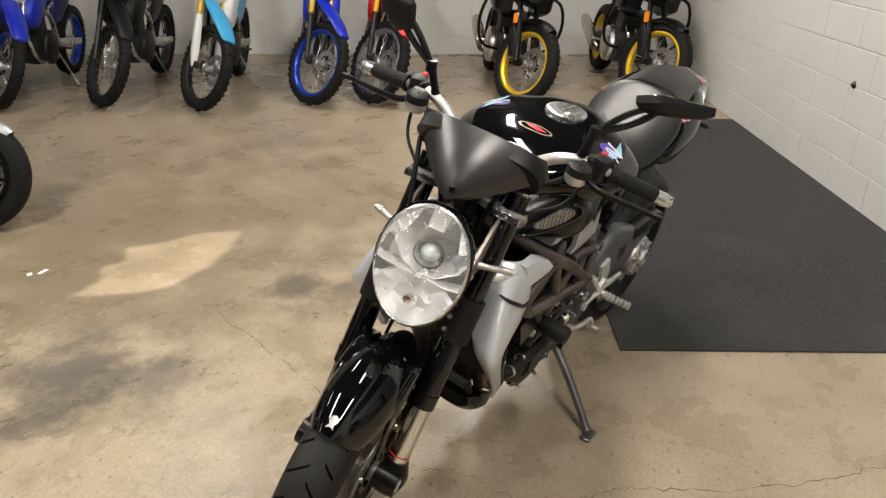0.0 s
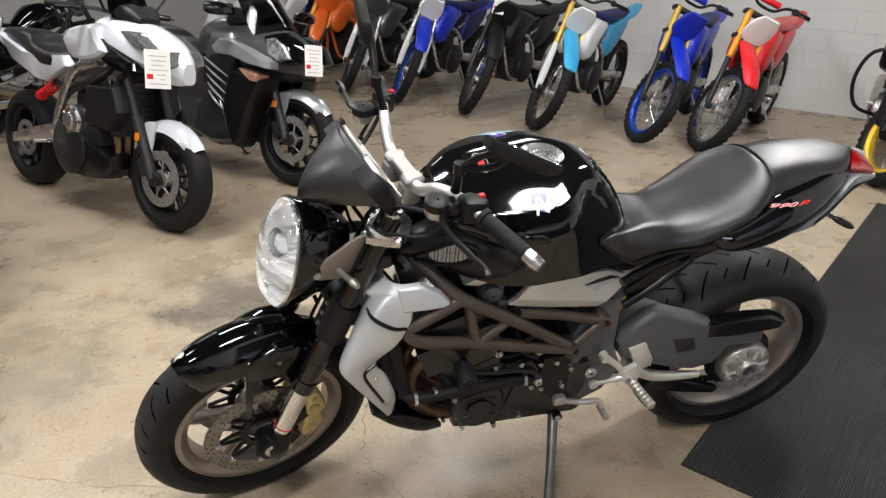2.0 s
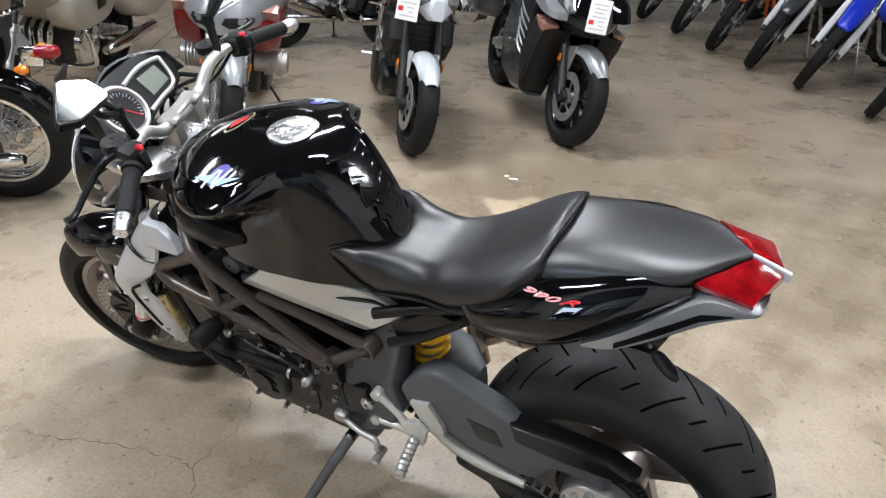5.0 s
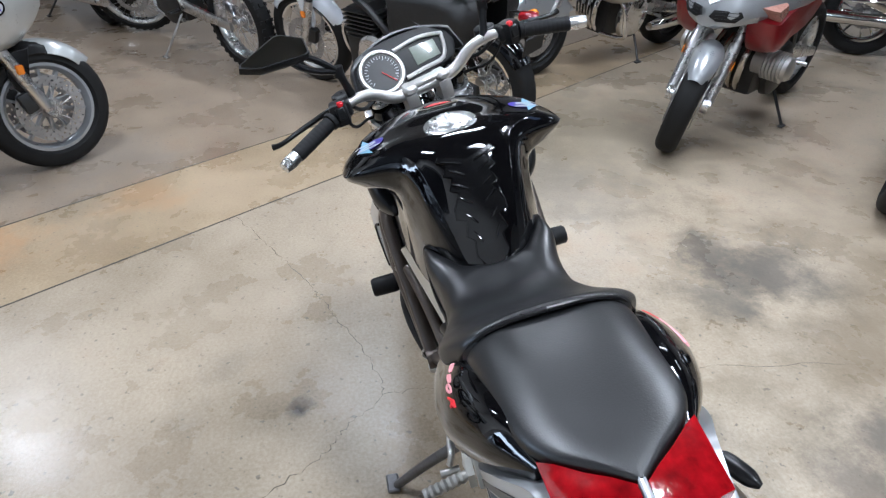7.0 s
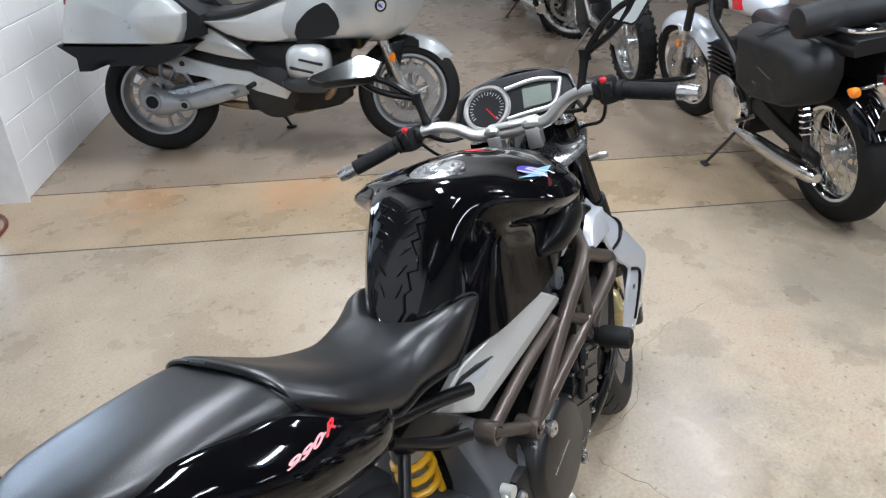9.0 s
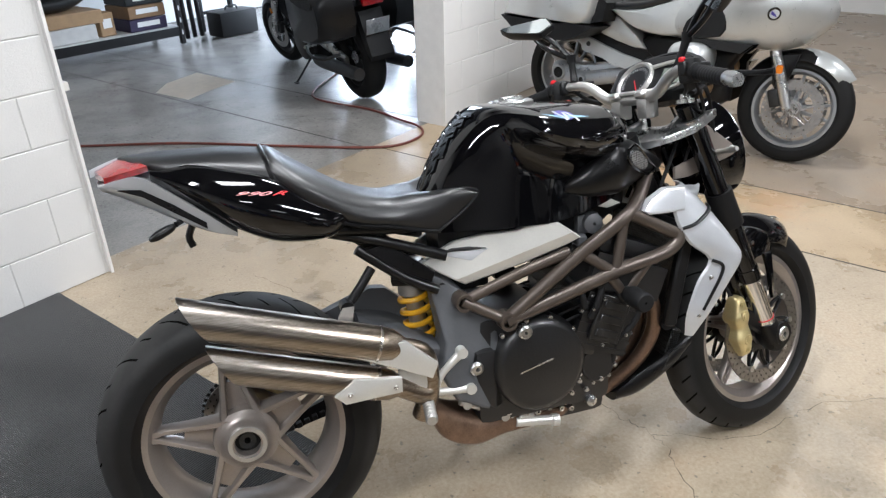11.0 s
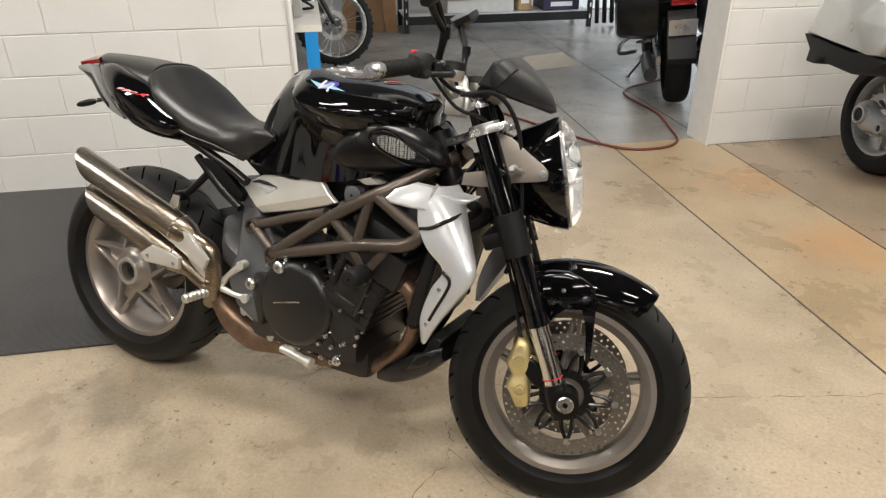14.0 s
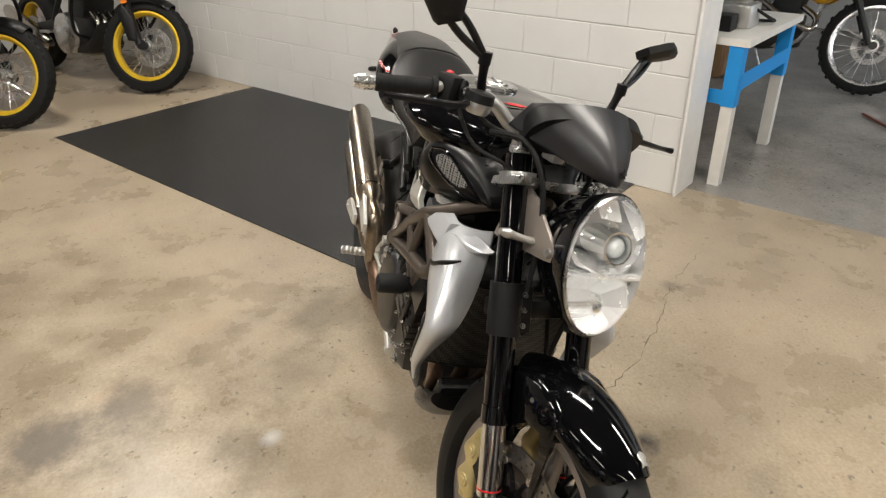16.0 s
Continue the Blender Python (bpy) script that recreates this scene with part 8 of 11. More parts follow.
bolts("shield_bolt", [(0.292, -0.208, 0.53), (0.232, -0.224, 0.456), (0.332, -0.224, 0.452), (0.4, -0.188, 0.405)], (0, -1, 0), 0.006, 0.004)
hg = tube(B(), [(0.33, -0.09, 0.69), (0.29, -0.105, 0.645), (0.26, -0.115, 0.618)], 0.011, 10, 3)
cyl(hg, (0.26, -0.105, 0.62), (0.26, -0.14, 0.62), 0.016, n=16)
part("silencer_hanger", hg, BLACK_SATIN, hero)
part("hanger_tab", plate_round(B(), [(0.275, 0.625), (0.248, 0.625), (0.225, 0.58), (0.262, 0.572)], -0.135, -0.142, 0.002), ALU_MATTE, hero)

# rear brake, footrests, stand
for s in (1, -1):
    y = 0.146 * s
    ft = B()
    tube(ft, [(0.51, y, 0.468), (0.46, y, 0.425), (0.43, y + 0.005 * s, 0.385)], [0.011, 0.009, 0.011], 10, 3)
    tube(ft, [(0.525, y, 0.372), (0.47, y, 0.375), (0.43, y + 0.005 * s, 0.385)], [0.011, 0.009, 0.011], 10, 3)
    plate_round(ft, [(0.45, 0.405), (0.41, 0.43), (0.385, 0.405), (0.395, 0.355), (0.425, 0.36)], y - 0.004 * s, y + 0.012 * s, 0.003)
    for x, z in ((0.51, 0.468), (0.525, 0.372)):
        cyl(ft, (x, y - 0.012 * s, z), (x, y + 0.012 * s, z), 0.013, n=14)
    part("footrest_bracket", ft, HEAT_SHIELD, hero, "bare alloy footrest bracket")
    pg = tube(B(), [(0.415 - 0.0011 * k, y + (0.01 + 0.0067 * k) * s, 0.375 - 0.0003 * k) for k in range(16)], [0.0125] + [0.0145 if k % 2 else 0.0118 for k in range(14)] + [0.011], 12, 1)
    part("foot_peg", pg, ALU_MATTE, hero, "ribbed alloy foot peg")
gl = tube(B(), [(0.62, 0.16, 0.335), (0.56, 0.175, 0.333), (0.515, 0.18, 0.335), (0.505, 0.19, 0.315)], 0.008, 10, 4)
cyl(gl, (0.5, 0.17, 0.3), (0.5, 0.215, 0.3), 0.0095, n=12)
box(gl, (0.625, 0.155, 0.338), (0.035, 0.03, 0.03), bevel=0.008)
part("gear_lever", gl, ALU_MATTE, hero, "bare alloy gear lever")
bl = tube(B(), [(0.5, -0.135, 0.335), (0.54, -0.135, 0.312), (0.585, -0.13, 0.287), (0.635, -0.125, 0.258)], [0.009, 0.007, 0.008, 0.007], 10, 4)
for x, z in ((0.515, 0.326), (0.575, 0.292), (0.61, 0.272)):
    cyl(bl, (x, -0.12, z), (x, -0.146, z), 0.011, n=12)
part("brake_linkage", bl, ALU_MATTE, hero, "bare alloy brake linkage")
mc = cyl(cyl(B(), (0.642, -0.13, 0.243), (0.74, -0.14, 0.232), 0.0125, n=16), (0.735, -0.14, 0.232), (0.752, -0.141, 0.23), 0.016, n=16)
box(mc, (0.67, -0.13, 0.252), (0.04, 0.018, 0.022), bevel=0.004)
part("brake_pedal", mc, HEAT_SHIELD, hero, "pale alloy brake pedal end")
ST0, ST1 = Vector((0.615, 0.125, 0.262)), Vector((0.69, 0.343, 0.086))
st = tube(B(), [ST0, ST0 + (ST1 - ST0) * 0.5 + Vector((0.0, 0.004, 0.004)), ST1], [0.016, 0.0135, 0.012], 14, 4)
box(st, ST1 + Vector((0.012, 0.01, -0.002)), (0.06, 0.034, 0.012), Matrix.Rotation(radians(LEAN), 4, "X"), bevel=0.004)
part("side_stand", st, STAND_STEEL, hero, "grey steel side stand, folded out")
sp = box(B(), ST0 + Vector((0, -0.01, 0.012)), (0.05, 0.045, 0.05), bevel=0.01)
cyl(sp, ST0 + Vector((0, -0.02, 0)), ST0 + Vector((0, 0.035, 0)), 0.014, n=16)
part("stand_pivot", sp, BLACK_SATIN, hero)
part("stand_bolt", bolt(B(), ST0 + Vector((0, 0.034, 0)), 0.009, 0.005), ALU, hero)
rc = body(B(), [(-0.04, 0, 0, 0.014, 0.014, 3), (-0.02, 0, 0, 0.024, 0.022, 4), (0.03, 0, 0, 0.024, 0.022, 4), (0.045, 0, 0, 0.012, 0.012, 3)], 14, 3, Matrix.Translation((0.07, 0.06, 0.4)) @ Matrix.Rotation(radians(35), 4, "Y"))
part("rear_caliper", rc, GOLD_CALIPER, hero)

# ---- the other motorcycles ----
PAPER = plain("tag_paper", (0.8, 0.79, 0.77), 0.7, vary=0.04)
SCREEN = clear_glass("tinted_screen", (0.55, 0.57, 0.6), 0.02, 1.2)
LAMP_FAR = plain("far_lamp", (0.36, 0.37, 0.38), 0.3, 0.6, coat=0.6, vary=0.75, scale=34, rough_vary=0.5)
STRIPE_RED = plain("stripe_red", (0.55, 0.015, 0.02), 0.3, coat=0.5)
TAN_PIPE = plain("tan_pipe", (0.36, 0.26, 0.15), 0.35, 0.8, vary=0.25)
CANVAS = plain("black_canvas", (0.007, 0.007, 0.0075), 0.6, vary=0.3, bump=0.5, fine=300)


def price_tag(parent_pose, c, normal, up=(0, 0, 1), label="white paper price tag hanging on a motorcycle"):
    """A hanging paper tag with printed bars and a red square."""
    n, u = Vector(normal).normalized(), Vector(up)
    u = (u - n * u.dot(n)).normalized()
    m = Matrix((u.cross(n), u, n)).transposed().to_4x4()
    m.translation = Vector(c)
    tag = thing("price_tag", parent_pose @ m, label, "price tag", "price tags")
    part("card", box(B(), (0, 0, 0), (0.12, 0.185, 0.0016), bevel=0.0006), PAPER, tag)
    bm = B()
    for k in range(7):
        box(bm, (0.004 * (k % 2) + (0.016 if k in (4, 5) else 0), 0.062 - 0.022 * k, 0.0012), (0.084 - 0.014 * (k % 3) - (0.03 if k in (4, 5) else 0), 0.005, 0.0006))
    part("printed_lines", bm, plain("faded_print", (0.45, 0.42, 0.42), 0.7), tag)
    part("red_square", box(B(), (-0.036, -0.036, 0.0013), (0.028, 0.024, 0.0006)), RED_PLASTIC, tag)
    part("string", tube(B(), [(0, 0.082, 0), (0.01, 0.13, -0.01), (0.0, 0.17, -0.03)], 0.0008, 5, 3), WHITE_PLASTIC, tag)
    return tag


def road_base(name, label, category, pose_, base=1.45, rf=0.3, rr=0.315, wf=0.12, wr=0.17, rim=ALU, style="cast", steer_deg=12, lean=9, fork_mat=DARK_METAL, low_mat=ALU, fender=None, engine=DARK_METAL, cover=DARK_METAL, group="motorcycles for sale", disc=0.15, fins=0, seat_z=0.82, bar_z=1.05, pipe=STEEL_BRUSHED, frame_mat=DARK_METAL, muffler=True):
    bike = thing(name, pose_, label, category, group)
    m = steer((base - 0.35, 0.95), steer_deg, 25)
    ax = (base, 0, rf)
    top = (base - 0.31, 0, 0.98)
    wheel(bike, "front_wheel", ax, rf, wf, rf - 0.085, style, rim, disc=disc, disc_side=0 if style == "cast" else 1, m=m)
    wheel(bike, "rear_wheel", (0, 0, rr), rr, wr, rr - 0.1, style, rim, disc=disc * 0.75, disc_side=-1)
    fork(bike, ax, top, 0.1, 0.023, 0.03, fork_mat, low_mat, m, 0.42, lead=0.02)
    if fender is not None:
        part("front_fender", arc_shell(B(), ax, rf + 0.022, 38, 158, 0.155, 0.045, 0.004, 18, 0.6), fender, bike, at=m)
        for s in (1, -1):
            part("fender_stay", slab(B(), [(base - 0.02, rf + 0.3), (base - 0.14, rf + 0.27), (base - 0.13, rf + 0.12), (base - 0.07, rf + 0.1)], 0.072 * s, 0.084 * s, 0.9, 2), fender, bike, at=m)
            part("brake_caliper", box(B(), (base - 0.1, 0.085 * s, rf + 0.05), (0.06, 0.05, 0.1), Matrix.Rotation(radians(-20), 4, "Y"), bevel=0.012), DARK_METAL, bike, at=m)
            part("reflector", box(B(), (base - 0.1, 0.135 * s, rf + 0.21), (0.035, 0.008, 0.045), bevel=0.006), AMBER, bike, "amber reflector", at=m)
    bars(bike, (base - 0.4, 0, bar_z), 0.36, 0.02, 0.1, m, mat=DARK_METAL)
    engine_block(bike, (0.75, 0, 0.45), (0.46, 0.36, 0.44), engine, fins, cover)
    bm = B()
    for s in (1, -1):
        tube(bm, [(base - 0.35, 0.03 * s, 0.9), (0.95, 0.13 * s, 0.76), (0.7, 0.16 * s, 0.66), (0.5, 0.14 * s, 0.45)], 0.022, 8, 4)
        tube(bm, [(0.6, 0.12 * s, 0.68), (0.3, 0.09 * s, 0.74), (-0.05, 0.07 * s, 0.84)], 0.014, 8, 3)
    part("frame", bm, frame_mat, bike)
    bm = B()
    for s in (1, -1):
        body(bm, [(0.52, 0.11 * s, 0.42, 0.022, 0.05, 4), (0.26, 0.12 * s, 0.37, 0.02, 0.042, 4), (-0.04, 0.12 * s, rr, 0.016, 0.03, 4)], 10, 2)
    part("swingarm", bm, DARK_METAL if style == "wire" else ALU, bike)
    for k in (-0.09, -0.03, 0.03, 0.09):
        part("header_pipe", tube(B(), [(0.98, k, 0.55), (1.05, k, 0.48), (1.02, k * 0.8, 0.32), (0.85, k * 0.5, 0.22), (0.6, k * 0.4, 0.21)], 0.018, 8, 4), pipe, bike)
    if muffler:
        part("silencer", body(B(), [(0.42, -0.15, 0.26, 0.03, 0.03, 2), (0.32, -0.18, 0.3, 0.05, 0.06, 2.6), (-0.08, -0.2, 0.45, 0.05, 0.06, 2.6), (-0.13, -0.2, 0.47, 0.03, 0.04, 2.2)], 14, 3), STEEL_BRUSHED, bike)
    for s in (1, -1):
        part("foot_peg", cyl(B(), (0.48, 0.14 * s, 0.36), (0.46, 0.25 * s, 0.36), 0.012, n=10), ALU, bike)
    side_stand(bike, 0.6, 0.3, lean, 0.3)
    return bike, m


def mirror_pair(bike, m, base, z=1.2, mat=BLACK_PLASTIC, half=0.33):
    for s in (1, -1):
        part("mirror_stalk", tube(B(), [(base, 0.14 * s, z - 0.16), (base + 0.01, 0.22 * s, z - 0.05), (base - 0.01, half * s, z)], 0.007, 8, 3), mat, bike, at=m)
        part("mirror_head", body(B(), [(-0.02, half * s, z + 0.01, 0.07, 0.035, 3), (0.012, half * s, z + 0.01, 0.075, 0.04, 3), (0.035, half * s, z + 0.01, 0.04, 0.02, 2.5)], 16, 2, Matrix.Translation((base, 0, 0))), mat, bike, at=m)


def seat_and_tail(bike, paint, seat=LEATHER, zs=0.82, tail_z=0.9):
    part("seat", half_loft(B(), [(0.68, [(0, zs + 0.03), (0.05, zs + 0.03), (0.09, zs), (0.09, zs - 0.06)]), (0.5, [(0, zs), (0.09, zs), (0.15, zs - 0.02), (0.15, zs - 0.08)]), (0.3, [(0, zs + 0.02), (0.1, zs + 0.02), (0.15, zs), (0.14, zs - 0.07)]),
                                (0.2, [(0, zs + 0.08), (0.08, zs + 0.08), (0.13, zs + 0.05), (0.13, zs - 0.04)]), (-0.02, [(0, zs + 0.1), (0.07, zs + 0.1), (0.11, zs + 0.08), (0.11, zs + 0.0)]), (-0.18, [(0, zs + 0.09), (0.05, zs + 0.09), (0.08, zs + 0.07), (0.08, zs + 0.03)])], 4, 3), seat, bike, sharp=60)
    part("tail_fairing", half_loft(B(), [(0.45, [(0, zs - 0.05), (0.1, zs - 0.06), (0.14, zs - 0.1), (0.1, zs - 0.14)]), (0.15, [(0, zs + 0.0), (0.11, zs - 0.0), (0.15, zs - 0.05), (0.11, zs - 0.09)]), (-0.15, [(0, zs + 0.05), (0.09, zs + 0.05), (0.12, zs + 0.01), (0.08, zs - 0.03)]), (-0.3, [(0, zs + 0.08), (0.04, zs + 0.08), (0.05, zs + 0.06), (0.04, zs + 0.04)])], 4, 3), paint, bike, sharp=60)
    part("tail_light", box(B(), (-0.29, 0, zs + 0.055), (0.05, 0.1, 0.035), bevel=0.01), RED_LENS, bike, "red tail light")


def tank_far(bike, paint, top=1.0, w=0.15):
    part("fuel_tank", half_loft(B(), [(1.02, [(0, top - 0.08), (0.06, top - 0.09), (0.1, top - 0.13), (0.09, top - 0.2)]), (0.9, [(0, top), (0.09, top - 0.01), (w, top - 0.08), (w - 0.02, top - 0.2)]), (0.78, [(0, top), (0.09, top - 0.01), (w, top - 0.09), (w - 0.02, top - 0.22)]), (0.64, [(0, top - 0.09), (0.06, top - 0.1), (0.1, top - 0.15), (0.1, top - 0.24)]), (0.58, [(0, top - 0.16), (0.05, top - 0.16), (0.07, top - 0.2), (0.07, top - 0.25)])], 4, 3), paint, bike, sharp=60)


def wind_screen(bike, x, z, h, w, rake, m=None, mat=None):
    bm = B()
    for off in (0, -0.004):
        rows = []
        for j in range(7):
            t = j / 6
            half = w * (1 - 0.35 * t ** 2)
            rows.append([bm.verts.new((x - rake * t + off - 0.12 * s_ * s_, half * s_, z + h * t - 0.05 * s_ * s_ * (1 - t))) for s_ in (k / 5 - 1 for k in range(11))])
        for a, b_ in zip(rows, rows[1:]):
            for i in range(10):
                bm.faces.new((a[i], a[i + 1], b_[i + 1], b_[i]))
    ob = part("wind_screen", bm, mat or SCREEN, bike, "clear wind screen", at=m)
    ob.visible_shadow = False
    return ob


PALE_SILVER = plain("pale_silver_bodywork", (0.5, 0.515, 0.51), 0.3, 0.4, coat=0.6, vary=0.05)
GRAPHITE_LOW = plain("dark_graphite", (0.03, 0.032, 0.036), 0.25, 0.3, coat=0.5)
DARK_LAMP = plain("smoked_lamp", (0.16, 0.165, 0.17), 0.1, 0.4, coat=1.0, vary=0.7, scale=45)
DARK_SCREEN = clear_glass("smoked_screen", (0.12, 0.12, 0.125), 0.03, 1.2)
PINK_LENS = plain("clear_winker", (0.34, 0.17, 0.13), 0.2, coat=1.0, vary=0.3, scale=50)


def side_cover(bike, x, z, r, y, mat=ALU):
    """Round engine cover with a stepped rim and screws, on the bike's right and left."""
    for s in (1, -1):
        bm = lathe(B(), [(0.001, (y + 0.012) * s), (r * 0.45, (y + 0.012) * s), (r * 0.5, (y + 0.006) * s), (r * 0.86, y * s), (r, (y - 0.015) * s), (r, (y - 0.07) * s), (0.001, (y - 0.07) * s)], 26, "y", (x, 0, z), closed=False)
        for i in range(7):
            a = 2 * math.pi * i / 7
            cyl(bm, (x + r * 0.88 * math.cos(a), (y - 0.02) * s, z + r * 0.88 * math.sin(a)), (x + r * 0.88 * math.cos(a), (y + 0.005) * s, z + r * 0.88 * math.sin(a)), 0.007, n=8)
        part("side_cover", bm, mat, bike, "cast alloy engine cover")


def white_naked(pose_):
    bike, m = road_base("motorcycle", "pearl white upright sports motorcycle with a price tag", "motorcycle", pose_, base=1.4, rf=0.29, rr=0.3, rim=BLACK_SATIN, fender=WHITE_PAINT, lean=8, cover=DARK_METAL, engine=DARK_METAL, pipe=TAN_PIPE, low_mat=DARK_METAL, steer_deg=4, bar_z=1.1, muffler=False)
    part("fuel_tank", half_loft(B(), [(1.06, [(0, 1.04), (0.08, 1.03), (0.12, 0.97), (0.1, 0.86)]), (0.92, [(0, 1.055), (0.09, 1.05), (0.14, 0.98), (0.12, 0.84)]), (0.78, [(0, 1.02), (0.08, 1.015), (0.13, 0.95), (0.11, 0.82)]), (0.68, [(0, 0.94), (0.06, 0.935), (0.09, 0.89), (0.09, 0.8)])], 4, 3), BLACK_GLOSS, bike, "black tank cover", sharp=50)
    seat_and_tail(bike, WHITE_PAINT, LEATHER, 0.87)
    nose = half_loft(B(), [(0.98, [(0, 1.1), (0.07, 1.1), (0.14, 1.06), (0.165, 1.0), (0.12, 0.95)]), (1.15, [(0, 1.09), (0.07, 1.085), (0.145, 1.04), (0.165, 0.95), (0.1, 0.9)]), (1.32, [(0, 1.055), (0.06, 1.045), (0.125, 1.0), (0.15, 0.9), (0.08, 0.84)]), (1.45, [(0, 1.01), (0.045, 1.0), (0.095, 0.955), (0.115, 0.86), (0.06, 0.8)]), (1.53, [(0, 0.96), (0.025, 0.955), (0.055, 0.92), (0.07, 0.84), (0.04, 0.79)]), (1.57, [(0, 0.9), (0.015, 0.9), (0.03, 0.88), (0.035, 0.82), (0.02, 0.8)])], 4, 2)
    part("nose_fairing", nose, WHITE_PAINT, bike, "white pointed nose fairing", sharp=24)
    for s in (1, -1):
        part("tank_panel", slab(B(), [(0.7, 0.95), (0.79, 1.02), (0.97, 1.05), (1.06, 1.05), (1.1, 0.97), (1.16, 0.91), (1.02, 0.86), (0.8, 0.85)], 0.08 * s, 0.205 * s, 0.72, 2), WHITE_PAINT, bike, "white tank side panel", sharp=30)
        part("cowl_inset", slab(B(), [(1.02, 1.02), (1.12, 0.96), (1.34, 0.88), (1.36, 0.84), (1.24, 0.82), (1.08, 0.86), (0.98, 0.96)], 0.08 * s, 0.178 * s, 0.88), BLACK_GLOSS, bike, "glossy black cowl inset")
        part("headlamp", slab(B(), [(1.19, 1.035), (1.33, 1.03), (1.48, 0.945), (1.47, 0.925), (1.33, 0.95)], 0.07 * s, 0.158 * s, 0.7), DARK_LAMP, bike, "slanted smoked headlamp")
        part("lower_lamp", slab(B(), [(1.46, 0.93), (1.53, 0.955), (1.55, 0.89), (1.49, 0.84)], 0.02 * s, 0.11 * s, 0.75), DARK_LAMP, bike)
        part("radiator_shroud", slab(B(), [(0.92, 0.73), (1.2, 0.75), (1.24, 0.62), (1.1, 0.5), (0.9, 0.52)], 0.1 * s, 0.19 * s, 0.88), BLACK_PLASTIC, bike, "black radiator shroud")
        part("tail_panel", slab(B(), [(-0.12, 0.93), (0.0, 0.85), (0.31, 0.84), (0.64, 0.86), (0.68, 0.8), (0.44, 0.69), (0.34, 0.69), (0.02, 0.79)], 0.08 * s, 0.148 * s, 0.88), WHITE_PAINT, bike, "white side panel under the seat")
        part("belly_pan", slab(B(), [(0.7, 0.47), (0.85, 0.43), (1.1, 0.36), (1.0, 0.22), (0.62, 0.2), (0.46, 0.34)], 0.04 * s, 0.165 * s, 0.85, 2), BLACK_SATIN, bike, "black belly pan")
        part("frame_spar", tube(B(), [(1.02, 0.15 * s, 0.86), (0.82, 0.175 * s, 0.8), (0.66, 0.17 * s, 0.62), (0.54, 0.15 * s, 0.45)], 0.026, 10, 4), ALU, bike, "silver frame spar")
    side_cover(bike, 0.76, 0.52, 0.085, 0.19)
    spring = B()
    tube(spring, [Vector((0.27 + 0.19 * t, -0.1 + 0.03 * math.cos(a), 0.59 + 0.09 * t + 0.03 * math.sin(a))) for t, a in ((k / 56, 2 * math.pi * k / 8) for k in range(57))], 0.006, 6, 1)
    part("shock_spring", spring, RED_PLASTIC, bike, "red shock spring")
    part("radiator", box(B(), (1.1, 0, 0.62), (0.05, 0.26, 0.3), Matrix.Rotation(radians(10), 4, "Y"), bevel=0.008), CORE, bike)
    wind_screen(bike, 1.22, 1.07, 0.22, 0.12, 0.12, mat=DARK_SCREEN)
    part("dash_cowl", body(B(), [(1.06, 0, 1.1, 0.1, 0.03, 3), (1.15, 0, 1.12, 0.11, 0.045, 3), (1.24, 0, 1.08, 0.06, 0.02, 3)], 14, 3), BLACK_PLASTIC, bike)
    mirror_pair(bike, m, 1.05, 1.27)
    price_tag(pose_, (1.54, -0.16, 0.87), (1, -0.4, 0.12))
    return bike


